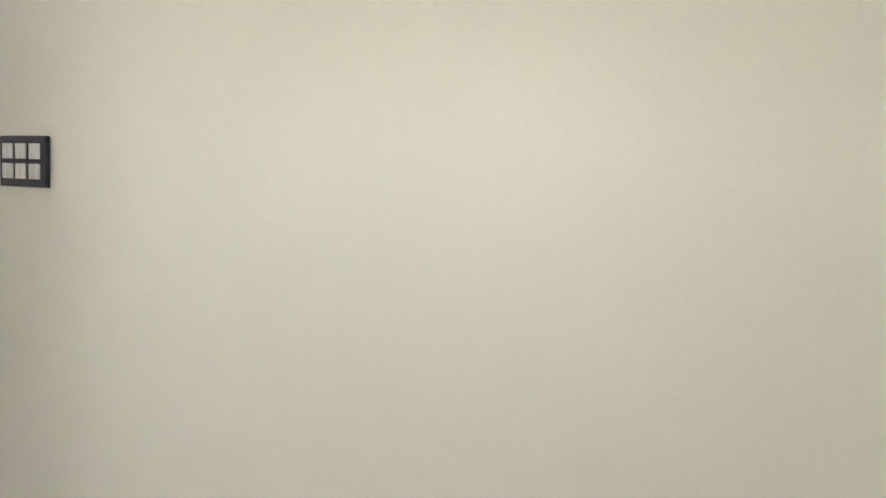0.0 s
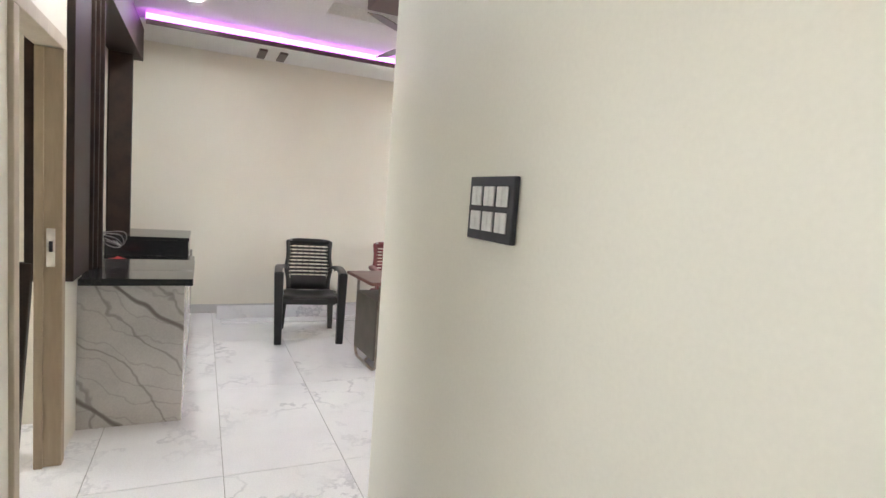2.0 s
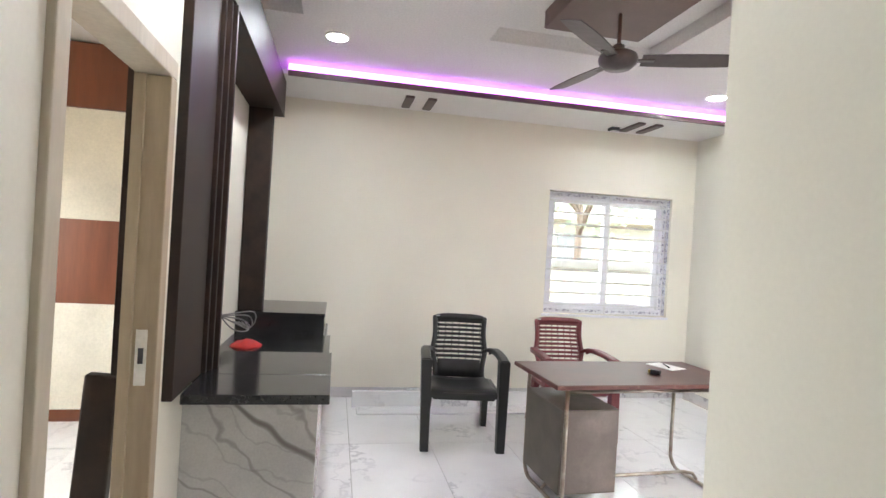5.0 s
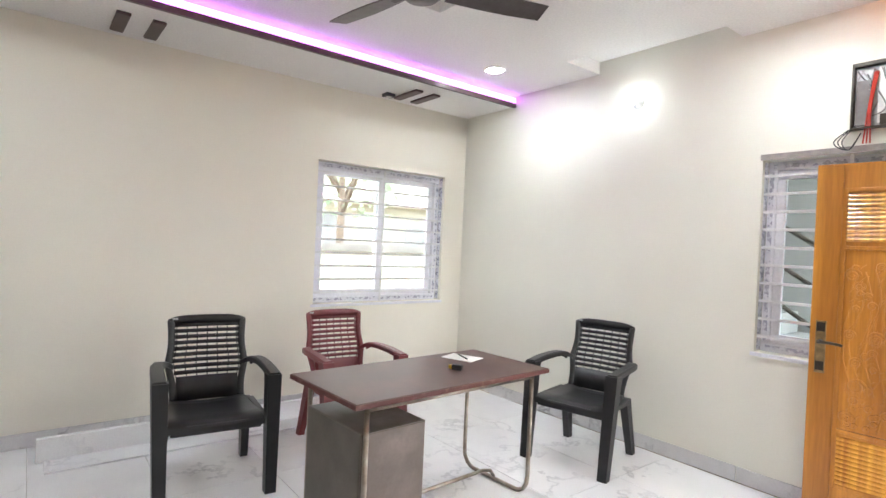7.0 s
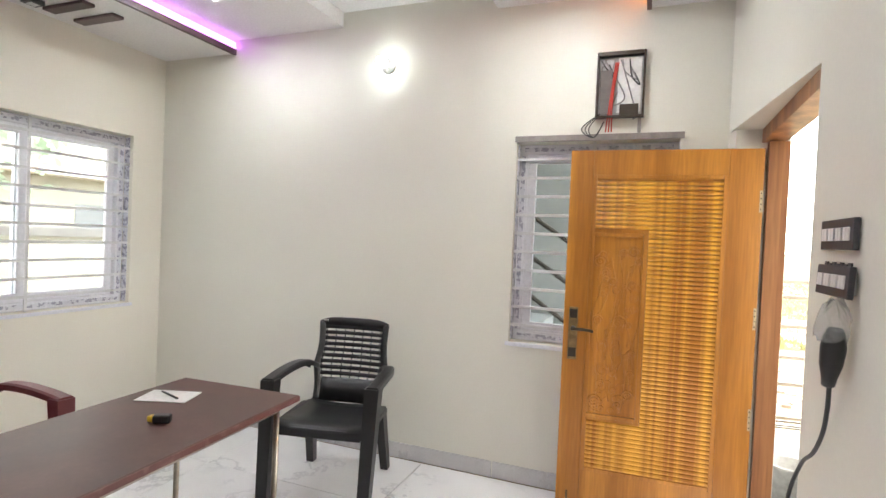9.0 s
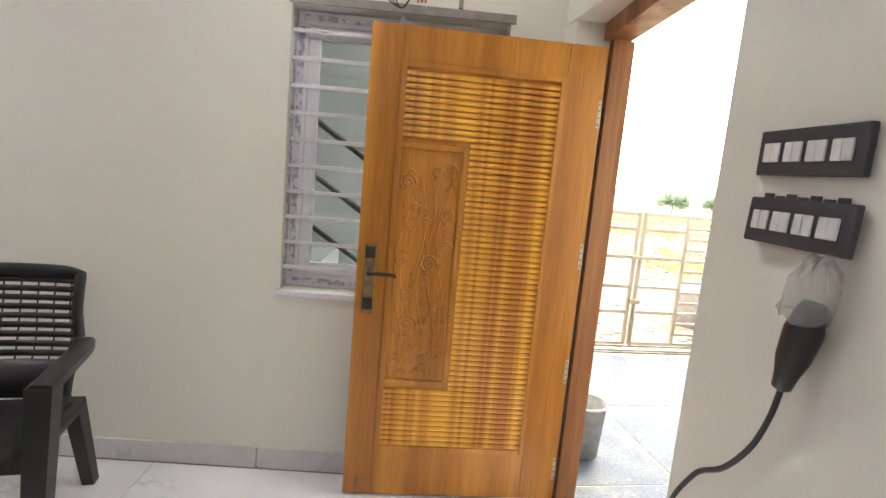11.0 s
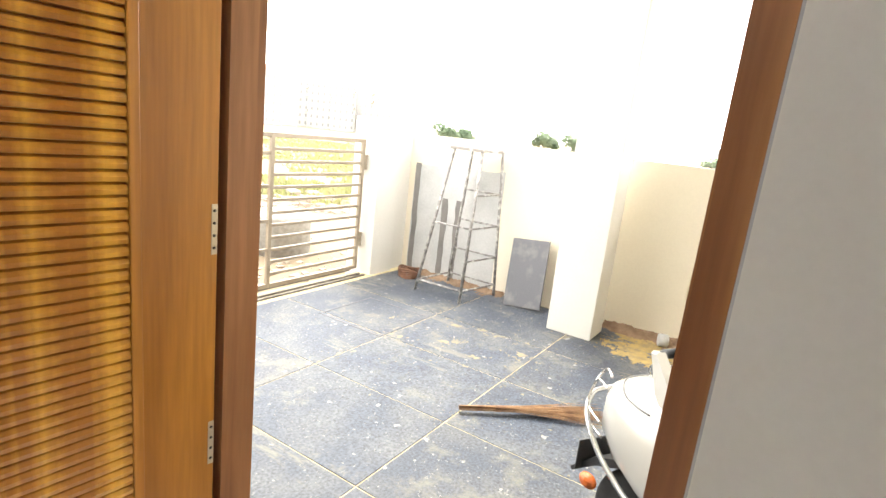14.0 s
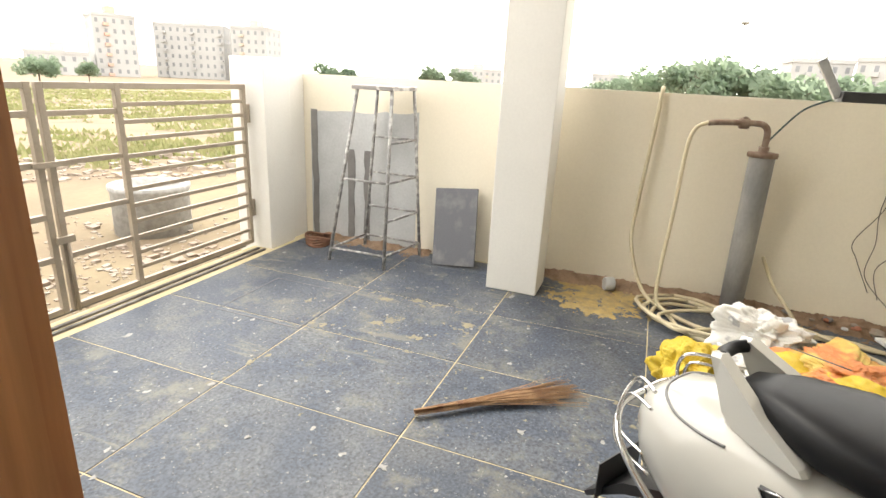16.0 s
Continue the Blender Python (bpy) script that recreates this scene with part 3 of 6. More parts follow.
bar("cover", 0.16, -1.13, SOFFIT - 0.034, 0.21, -1.08, SOFFIT - 0.0305, M_WHITEPL, camera_box)


def downlight(x, y):
    ob = thing("downlight", "round white recessed ceiling lamp, switched on", "ceiling lamp", pose(x, y, CEIL), "recessed ceiling lamps")
    bm = bmesh.new()
    lathe(bm, [(0.086, -0.001), (0.086, -0.007), (0.072, -0.009), (0.070, -0.001)], None, 32)
    part("rim", bm, M_CEIL, ob)
    bm = bmesh.new()
    lathe(bm, [(0.0001, -0.006), (0.070, -0.006), (0.070, -0.002), (0.0001, -0.002)], None, 32)
    part("lens", bm, M_LAMP, ob, "glowing white lens")


for x, y in ((1.36, -3.87), (1.13, -0.68), (3.2, -0.68), (3.2, -3.87)):
    downlight(x, y)

# ---- ceiling fan on its brown panel ----
bm = bmesh.new()
box(bm, 1.99, -2.60, TRAY - 0.115, 2.64, -1.95, TRAY - 0.001, 0.006)
solid("fan_panel", bm, M_PANELBR, "square brown panel in the ceiling tray above the fan", "ceiling panel")
fan = thing("ceiling_fan", "dark brown three-blade ceiling fan under a brown panel", "ceiling fan", pose(2.32, -2.265, 2.615))
pipe("down_rod", [(0, 0, 0.05), (0, 0, 0.27)], 0.011, M_PANELBR, fan, 12)
bm = bmesh.new()
lathe(bm, [(0.012, 0.10), (0.035, 0.085), (0.03, 0.06), (0.012, 0.055)])
part("canopy", bm, M_FAN, fan)
bm = bmesh.new()
lathe(bm, [(0.02, 0.055), (0.07, 0.05), (0.105, 0.03), (0.112, 0.005), (0.105, -0.02), (0.075, -0.045), (0.0001, -0.052)], None, 32)
part("motor", bm, M_FAN, fan)
for a in (70, 190, 310):
    bm = bmesh.new()
    rows = []
    for k in range(9):
        s = k / 8
        r, w = 0.13 + 0.50 * s, 0.052 + 0.016 * math.sin(math.pi * s * 0.9)
        rows.append([(r, -w, 0.014), (r, -w + 0.004, 0.018), (r, w, -0.010), (r, w - 0.004, -0.014)])
    skin(bm, rows, True, False)
    bmesh.ops.transform(bm, matrix=pose(0, 0, 0, 0, 0, a), verts=bm.verts)
    blade = part("blade", bm, M_FAN, fan)
    bm = bmesh.new()
    box(bm, 0.09, -0.022, -0.004, 0.20, 0.022, 0.004, 0.002, pose(0, 0, 0, 0, 0, a))
    part("blade_bracket", bm, M_FAN, blade)

# ---- windows ----
def window(name, axis, a0, a1, z0, z1, face, out, label):
    """A sliding window in a deep reveal with a grille of level bars on the room side; out: +1 or -1, the way outdoors."""
    ob = thing(name, label, "window", None, "", "structure")

    def slab(nm, p0, p1, d0, d1, q0, q1, material, parent, bevel=0.003, lab=""):
        lo, hi = sorted((face + out * d0, face + out * d1))
        if axis == "y":
            return bar(nm, lo, p0, q0, hi, p1, q1, material, parent, bevel, lab)
        return bar(nm, p0, lo, q0, p1, hi, q1, material, parent, bevel, lab)

    mid = (a0 + a1) / 2
    slab("sill", a0 - 0.02, a1 + 0.02, -0.012, 0.20, z0 - 0.025, z0 - 0.001, M_UPVC, ob)
    fr = slab("frame_head", a0 + 0.002, a1 - 0.002, 0.09, 0.17, z1 - 0.06, z1 - 0.002, M_UPVC, ob)
    slab("frame_foot", a0 + 0.002, a1 - 0.002, 0.09, 0.17, z0 + 0.001, z0 + 0.06, M_UPVC, ob)
    slab("frame_side", a0 + 0.002, a0 + 0.055, 0.09, 0.17, z0 + 0.06, z1 - 0.06, M_UPVC, ob)
    slab("frame_side", a1 - 0.055, a1 - 0.002, 0.09, 0.17, z0 + 0.06, z1 - 0.06, M_UPVC, ob)
    for k, (p0, p1, d) in enumerate(((a0 + 0.055, mid + 0.03, 0.098), (mid - 0.03, a1 - 0.055, 0.132))):
        sash = thing("sash", "", "")
        sash.parent = ob
        for q0, q1 in ((z0 + 0.06, z0 + 0.115), (z1 - 0.115, z1 - 0.06)):
            slab("rail", p0, p1, d, d + 0.03, q0, q1, M_UPVC, sash)
        for s0 in (p0, p1 - 0.05):
            slab("stile", s0, s0 + 0.05, d, d + 0.03, z0 + 0.115, z1 - 0.115, M_UPVC, sash)
        g = slab("pane", p0 + 0.045, p1 - 0.045, d + 0.012, d + 0.017, z0 + 0.11, z1 - 0.11, M_GLASS, sash, 0.0)
        g.visible_shadow = False
    # strips of printed film still stuck on the frame
    for q in (z0 + 0.018, z1 - 0.044):
        slab("film_strip", a0 + 0.03, a1 - 0.03, 0.0865, 0.0885, q, q + 0.026, M_FILM, ob, 0.0, "torn printed protective film")
    for p in (a0 + 0.012, a1 - 0.04):
        slab("film_strip", p, p + 0.026, 0.0865, 0.0885, z0 + 0.07, z1 - 0.07, M_FILM, ob, 0.0, "torn printed protective film")
    # film on the reveal, seen from the side
    for p0, p1 in ((a0 + 0.0005, a0 + 0.003), (a1 - 0.003, a1 - 0.0005)):
        slab("film_strip", p0, p1, 0.035, 0.085, z0 + 0.01, z1 - 0.01, M_FILM, ob, 0.0, "torn printed protective film")
    for k in range(10):
        z = z0 + 0.10 + (z1 - z0 - 0.20) * k / 9
        slab("grille_bar", a0 + 0.004, a1 - 0.004, 0.026, 0.034, z - 0.009, z + 0.009, M_GRILL, ob, 0.002)
    for p in (mid - 0.01,):
        slab("grille_post", p, p + 0.02, 0.034, 0.042, z0 + 0.003, z1 - 0.003, M_GRILL, ob, 0.002)
    return ob


window("window_1", "y", *WIN_A, 0.0, -1, "white sliding window with level white grille bars")
window("window_2", "x", *WIN_B, 0.0, 1, "white sliding window with grille bars behind the open door")
bm = bmesh.new()
box(bm, WIN_B[0] - 0.01, -0.012, WIN_B[3], WIN_B[1] + 0.02, -0.001, WIN_B[3] + 0.035)
solid("lintel_strip", bm, M_GREYSTRIP, "unpainted grey strip above the window", "trim", "structure")

# ---- television unit ----
unit = thing("television_unit", "dark rust-brown laminate surround of an empty television niche", "television unit")
bar("side_panel", 2.74, TV_Y - 0.165, 0.885, 3.14, TV_Y + 0.035, 2.62, M_RUST, unit, 0.003)
for k, x in enumerate((2.70, 2.655, 2.61)):
    bar("rib", x, TV_Y - 0.165, 0.885, x + 0.028, TV_Y + 0.05 + 0.016 * k, 2.50, M_RUST, unit, 0.004)
bar("side_panel", 0.50, TV_Y - 0.165, 0.90, 0.72, TV_Y + 0.0, 2.50, M_RUST, unit, 0.003)
bar("rib", 0.725, TV_Y - 0.165, 0.90, 0.75, TV_Y + 0.02, 2.50, M_RUST, unit, 0.004)
bar("top_beam", 0.46, TV_Y - 0.165, 2.502, 2.738, TV_Y + 0.075, 2.80, M_RUST, unit, 0.003)
bar("top_panel", 2.742, TV_Y - 0.16, 2.622, 3.14, TV_Y + 0.075, 2.89, M_RUST, unit, 0.003)

counter = thing("television_counter", "grey veined marble television counter with stepped black granite tops", "counter")
bar("end_panel", 2.85, TV_Y + 0.002, 0.0, 2.87, -3.83, 0.845, M_CLAD, counter, label="grey marble panel with dark veins")
bar("front_panel", 0.003, -3.85, 0.0, 2.848, -3.83, 0.70, M_CLAD, counter)
bar("front_panel", 2.27, -3.85, 0.702, 2.848, -3.83, 0.845, M_CLAD, counter)
bar("front_panel", 0.003, -3.875, 0.702, 0.83, -3.855, 0.87, M_GRANITE, counter)
bm = bmesh.new()
box(bm, 2.25, TV_Y - 0.165, 0.847, 2.735, -3.785, 0.885, 0.003)
box(bm, 2.7355, TV_Y + 0.037, 0.847, 3.05, -3.785, 0.885, 0.003)
part("granite_top", bm, M_GRANITE, counter, "polished black granite slab")
bar("riser", 2.252, TV_Y - 0.16, 0.735, 2.268, -3.86, 0.846, M_GRANITE, counter)
bar("granite_top", 0.83, TV_Y - 0.165, 0.702, 2.25, -3.80, 0.732, M_GRANITE, counter, 0.003)
bar("granite_top", 0.003, TV_Y - 0.165, 0.872, 0.85, -3.85, 0.902, M_GRANITE, counter, 0.003)
bar("riser", 0.832, TV_Y - 0.16, 0.733, 0.848, -3.86, 0.871, M_GRANITE, counter)
# red cloth and loose cables on the lower slab
bm = bmesh.new()
random.seed(4)
rows = []
for i in range(7):
    s = i / 6
    w, hgt = 0.055 * math.sin(math.pi * min(max(s, 0.06), 0.94)) + 0.012, 0.035 * math.sin(math.pi * s) + 0.006
    rows.append([(1.32 + w * math.cos(a) * 2.4 + random.uniform(-.01, .01), -4.46 + 0.20 * s, 0.733 + max(0.0, math.sin(a)) * hgt * random.uniform(.7, 1.3)) for a in (2 * math.pi * k / 12 for k in range(12))])
skin(bm, rows)
solid("red_cloth", bm, M_RED, "crumpled red cloth on black granite", "cloth")
wires = thing("loose_wires", "loose grey cables hanging from the niche wall", "cable")
for k in range(5):
    pipe("wire", [(1.9, -4.52, 1.10 - 0.01 * k), (1.9 + 0.03 * k, -4.44, 1.03), (1.85 - 0.05 * k, -4.36 + 0.02 * k, 0.93 + 0.02 * k), (1.7 - 0.04 * k, -4.30, 0.90), (1.55, -4.34 - 0.02 * k, 0.93)], 0.004, M_WIRE, wires, 6, "", True)

# ---- bedroom doorway and wardrobe beyond ----
frame_ob = thing("door_frame", "primed beige wooden frame of the bedroom doorway", "door frame")
bar("jamb", DOOR_X0 + 0.001, TV_Y - 0.095, 0.0, DOOR_X0 + 0.06, TV_Y + 0.018, DOOR_Z - 0.062, M_FRAME, frame_ob, 0.004)
bar("jamb", DOOR_X1 - 0.06, TV_Y - 0.095, 0.0, DOOR_X1 - 0.001, TV_Y + 0.018, DOOR_Z - 0.062, M_FRAMEW, frame_ob, 0.004)
bar("head", DOOR_X0 + 0.001, TV_Y - 0.095, DOOR_Z - 0.06, DOOR_X1 - 0.001, TV_Y + 0.018, DOOR_Z - 0.001, M_FRAMEW, frame_ob, 0.004)
bar("door_stop", DOOR_X0 + 0.061, TV_Y - 0.09, 0.0, DOOR_X0 + 0.075, TV_Y - 0.055, DOOR_Z - 0.064, M_FRAME, frame_ob, 0.002)
strike = bar("strike_plate", DOOR_X0 + 0.0605, TV_Y - 0.045, 0.98, DOOR_X0 + 0.0635, TV_Y - 0.01, 1.16, M_CHROME, frame_ob, label="steel strike plate")
bar("bolt_hole", DOOR_X0 + 0.0636, TV_Y - 0.036, 1.05, DOOR_X0 + 0.0642, TV_Y - 0.02, 1.10, M_SWBLACK, strike)
wardrobe = thing("wardrobe", "cream sliding wardrobe with red-brown wood bands", "wardrobe")
WX = 0.66
bar("carcass", 0.06, -7.04, 0.0, WX - 0.03, -4.70, 2.88, M_WARDB, wardrobe)
bar("plinth", WX - 0.029, -7.04, 0.0, WX, -4.70, 0.09, M_WARDB, wardrobe)
for k, (y0, y1) in enumerate(((-7.04, -5.90), (-5.91, -4.70))):
    xo = WX - 0.005 + 0.018 * (k % 2)
    for z0, z1, material, nm in ((0.095, 0.897, M_WARDW, "cream_panel"), (0.897, 1.533, M_WARDB, "wood_band"), (1.533, 2.37, M_WARDW, "cream_panel")):
        bar(nm, xo - 0.02, y0, z0 + 0.001, xo, y1, z1, material, wardrobe)
    bar("loft_door", WX - 0.025, y0 + 0.002, 2.38, WX, y1 - 0.002, 2.86, M_WARDB, wardrobe, 0.002)
    bar("handle", xo, y1 - 0.12 if k else y0 + 0.9, 1.13, xo + 0.012, y1 - 0.09 if k else y0 + 0.93, 1.36, M_CHROME, wardrobe, 0.003)
leaf2 = thing("loose_plank", "dark plank wrapped in clear plastic leaning in bedroom", "plank")
bm = bmesh.new()
box(bm, -0.025, 0, 0, 0.025, 0.11, 0.98, 0.008, pose(3.13, -4.66, 0.003, -3.5, 0, 0))
part("board", bm, M_RUST, leaf2)

# ---- plastic armchairs ----
def armchair(m, material, label):
    """A moulded armchair facing +y: slotted back, seat with rounded front, arms that run into the front legs."""
    ob = thing("plastic_armchair", label, "chair", m, "plastic armchairs")
    # seat
    bm = bmesh.new()
    rows = []
    for k in range(9):
        s = k / 8
        y = -0.20 + 0.43 * s
        w = 0.205 + 0.03 * s
        dip = 0.018 * math.sin(math.pi * s)
        z = 0.415 - dip + 0.012 * s - (0.035 if k == 8 else 0.008 if k == 7 else 0)
        th = 0.03
        rows.append([(-w, y, z + 0.008), (-w * 0.5, y, z - 0.006), (0, y, z - 0.01), (w * 0.5, y, z - 0.006), (w, y, z + 0.008), (w + 0.012, y, z - th), (0, y, z - th), (-w - 0.012, y, z - th)])
    skin(bm, rows)
    part("seat", bm, material, ob)
    bm = bmesh.new()
    box(bm, -0.225, 0.205, 0.345, 0.225, 0.225, 0.395, 0.008)
    part("front_apron", bm, material, ob)

    def back_y(z):
        return -0.185 - 0.13 * ((z - 0.40) / 0.48) - 0.02 * math.sin((z - 0.40) / 0.48 * math.pi)

    def half(z):
        """Half the width of the back: flared at the arms, drawn in above them, wide again at the top."""
        f = (z - 0.40) / 0.495
        return 0.200 + 0.022 * math.exp(-((f - 0.42) / 0.16) ** 2) + 0.018 * f * f

    def bow(x):
        return -0.020 * math.cos(x / 0.23 * 1.5)

    def strip(bm, x0, x1, z0, z1, th, n=8):
        """A thin bent strip of the back between two heights."""
        rows = []
        for k in range(n + 1):
            x = x0 + (x1 - x0) * k / n
            rows.append([(x, back_y(z0) + bow(x) - th, z0), (x, back_y(z0) + bow(x) + th, z0), (x, back_y(z1) + bow(x) + th, z1), (x, back_y(z1) + bow(x) - th, z1)])
        skin(bm, rows)

    # back: two stiles, top rail, lower panel, slats with short ties between them
    for sx in (-1, 1):
        bm = bmesh.new()
        rows = []
        for k in range(13):
            z = 0.40 + 0.465 * k / 12
            a, b = sx * (half(z) - 0.034), sx * half(z)
            rows.append([(a, back_y(z) + bow(a) - 0.007, z), (a, back_y(z) + bow(a) + 0.007, z), (b, back_y(z) + bow(b) + 0.013, z), (b + sx * 0.006, back_y(z) + bow(b), z), (b, back_y(z) + bow(b) - 0.013, z)])
        skin(bm, rows)
        part("back_stile", bm, material, ob)
    bm = bmesh.new()
    rows = []
    for k in range(13):
        x = -half(0.88) + 2 * half(0.88) * k / 12
        zt = 0.895 - 0.022 * (abs(x) / half(0.88)) ** 5
        rows.append([(x, back_y(0.846) + bow(x) - 0.007, 0.846), (x, back_y(0.846) + bow(x) + 0.007, 0.846), (x, back_y(zt) + bow(x) + 0.010, zt - 0.006), (x, back_y(zt) + bow(x), zt), (x, back_y(zt) + bow(x) - 0.010, zt - 0.006)])
    skin(bm, rows)
    top_rail = part("top_rail", bm, material, ob)
    bar("maker_mark", 0.165, back_y(0.875) - 0.004, 0.870, 0.195, back_y(0.875) + 0.009, 0.880, M_STEELGR, top_rail, 0.002, "small grey mark")
    bm = bmesh.new()
    strip(bm, -half(0.45) + 0.03, half(0.45) - 0.03, 0.41, 0.540, 0.006)
    part("lower_panel", bm, material, ob)
    PITCH = 0.0340
    for i in range(9):
        z = 0.540 + PITCH * i
        w = half(z) - 0.030
        bm = bmesh.new()
        strip(bm, -w, w, z + 0.0125, z + PITCH, 0.003)
        for q in range(7):
            x = -w + 0.012 + (2 * w - 0.024) * q / 6
            strip(bm, x - 0.0026, x + 0.0026, z, z + 0.0126, 0.0025, 1)
        part("slat", bm, material, ob)
    for sx in (-1, 1):
        # arm: broad flat strap from the back, straight to the square head of the front leg
        arm = smooth([(sx * 0.218, -0.245, 0.612), (sx * 0.255, -0.195, 0.640), (sx * 0.279, -0.09, 0.646), (sx * 0.284, 0.08, 0.642), (sx * 0.282, 0.235, 0.630)], 4)
        bm = bmesh.new()
        skin(bm, [[(p.x - 0.034, p.y, p.z + 0.002), (p.x - 0.024, p.y, p.z + 0.010), (p.x + 0.024, p.y, p.z + 0.010), (p.x + 0.034, p.y, p.z + 0.002), (p.x + 0.034, p.y + 0.003, p.z - 0.024), (p.x + 0.026, p.y, p.z - 0.024), (p.x + 0.022, p.y, p.z - 0.004), (p.x - 0.022, p.y, p.z - 0.004), (p.x - 0.026, p.y, p.z - 0.024), (p.x - 0.034, p.y + 0.003, p.z - 0.024)] for p in arm], True, False)
        part("arm", bm, material, ob)
        for nm, top, foot in (("front_leg", (sx * 0.280, 0.206, 0.630), (sx * 0.268, 0.272, 0.0)), ("rear_leg", (sx * 0.215, -0.19, 0.40), (sx * 0.235, -0.295, 0.0))):
            bm = bmesh.new()
            rows = []
            for k in range(6):
                s = k / 5
                c = Vector(top).lerp(Vector(foot), s)
                w, d = (0.042 - 0.010 * s if nm == "front_leg" else 0.030 - 0.006 * s), 0.036 - 0.010 * s
                rows.append([(c.x - w, c.y - d, c.z), (c.x + w, c.y - d, c.z), (c.x + w * 0.9, c.y + d, c.z), (c.x - w * 0.9, c.y + d, c.z)])
            skin(bm, rows, True, False)
            part(nm, bm, material, ob)
        bm = bmesh.new()
        box(bm, sx * 0.225, -0.19, 0.375, sx * 0.262, 0.215, 0.405, 0.006)
        part("seat_rail", bm, material, ob)
    bm = bmesh.new()
    lathe(bm, [(0.0001, 0.0), (0.018, 0.0), (0.018, 0.003), (0.0001, 0.003)], pose(0.205, 0.2262, 0.374, -90, 0, 0) @ Matrix.Diagonal((1.4, 0.7, 1, 1)), 20)
    part("badge", bm, M_STEELGR, ob, "small oval grey badge")
    return ob


armchair(pose(1.10, -2.775, 0, 0, 0, -97) @ Matrix.Scale(1.04, 4), M_BLACKPL, "black plastic armchair with a slotted back beside the desk")
armchair(pose(0.97, -1.80, 0, 0, 0, -92) @ Matrix.Scale(1.02, 4), M_MAROON, "maroon plastic armchair with a slotted back behind the desk")
armchair(pose(2.05, -0.545, 0, 0, 0, 193) @ Matrix.Scale(1.04, 4), M_BLACKPL, "black plastic armchair with a slotted back by the bare wall")

# ---- steel desk ----
desk = thing("office_desk", "brown laminate desk with bent steel tube legs and side cabinet", "desk", pose(2.03, -1.905, 0, 0, 0, 90 + 3))
DW, DD = 0.655, 0.315
bm = bmesh.new()
box(bm, -DW, -DD, 0.722, DW, DD, 0.75, 0.004)
part("desktop", bm, M_DESK, desk, "worn brown laminate desktop")
bm = bmesh.new()
box(bm, -DW - 0.002, -DD - 0.002, 0.724, DW + 0.002, -DD + 0.0, 0.746)
box(bm, -DW - 0.002, DD, 0.724, DW + 0.002, DD + 0.002, 0.746)
box(bm, -DW - 0.002, -DD, 0.724, -DW, DD, 0.746)
box(bm, DW, -DD, 0.724, DW + 0.002, DD, 0.746)
part("edge_band", bm, M_DESKEDGE, desk, "scuffed maroon edge band")
for sx in (-1, 1):
    x = sx * (DW - 0.09)
    line = [(x, -DD + 0.05, 0.72), (x, -DD + 0.05, 0.12)] + [(x, -DD + 0.05 + 0.09 * (1 - math.cos(a)), 0.105 - 0.09 * math.sin(a)) for a in (0.3, 0.8, 1.2, 1.57)]
    line += [(x, DD - 0.05 - 0.09 * (1 - math.cos(a)), 0.105 - 0.09 * math.sin(a)) for a in (1.57, 1.2, 0.8, 0.3)] + [(x, DD - 0.05, 0.12), (x, DD - 0.05, 0.72)]
    pipe("leg_loop", line, 0.0125, M_TUBE, desk, 10, "bent steel tube leg")
pipe("stretcher", [(-DW + 0.09, 0.0, 0.03), (-DW + 0.12, 0, 0.06), (-DW + 0.18, 0, 0.085), (DW - 0.19, 0, 0.085), (DW - 0.12, 0, 0.07), (DW - 0.09, 0, 0.03)], 0.011, M_TUBE, desk, 10)
pipe("top_rail", [(-DW + 0.09, -DD + 0.05, 0.70), (DW - 0.09, -DD + 0.05, 0.70)], 0.011, M_TUBE, desk, 10)
pipe("top_rail", [(-DW + 0.09, DD - 0.05, 0.70), (DW - 0.09, DD - 0.05, 0.70)], 0.011, M_TUBE, desk, 10)
bm = bmesh.new()
box(bm, -DW + 0.075, -DD + 0.065, 0.10, -DW + 0.44, DD - 0.065, 0.59, 0.004)
cabinet = part("cabinet", bm, M_STEELBR, desk, "brown-grey painted sheet steel cabinet")
bar("end_sheet", -DW + 0.0715, -DD + 0.07, 0.10, -DW + 0.0745, DD - 0.07, 0.585, M_STEELOL, cabinet, label="dark olive sheet steel end")
for q in (0.103, 0.582):
    bar("edge_lip", -DW + 0.08, -DD + 0.0625, q, -DW + 0.435, -DD + 0.0645, q + 0.006, M_STEELOL, cabinet)
bm = bmesh.new()
box(bm, -0.105, -0.075, 0, 0.105, 0.075, 0.003, 0.0, pose(1.86, -1.52, 0.7505, 0, 0, 20))
solid("notepad", bm, M_PAPER, "open white notepad lying on the desk", "notepad")
pipe("pen", [(1.80, -1.50, 0.759), (1.93, -1.54, 0.759)], 0.0045, M_WIREB).parent = None
tagged(bpy.data.objects["pen"], "thin dark pen lying on the notepad", "pen")
keys = thing("tape_measure", "small black and yellow tool on the desk", "tool")
bm = bmesh.new()
box(bm, -0.03, -0.018, 0, 0.03, 0.018, 0.03, 0.006, pose(2.09, -1.75, 0.7505, 0, 0, 30))
part("body", bm, M_BLACKPL, keys)
bm = bmesh.new()
box(bm, -0.055, -0.014, 0, -0.028, 0.014, 0.022, 0.005, pose(2.09, -1.75, 0.7505, 0, 0, 10))
part("grip", bm, M_YPLAST, keys, "yellow plastic grip")

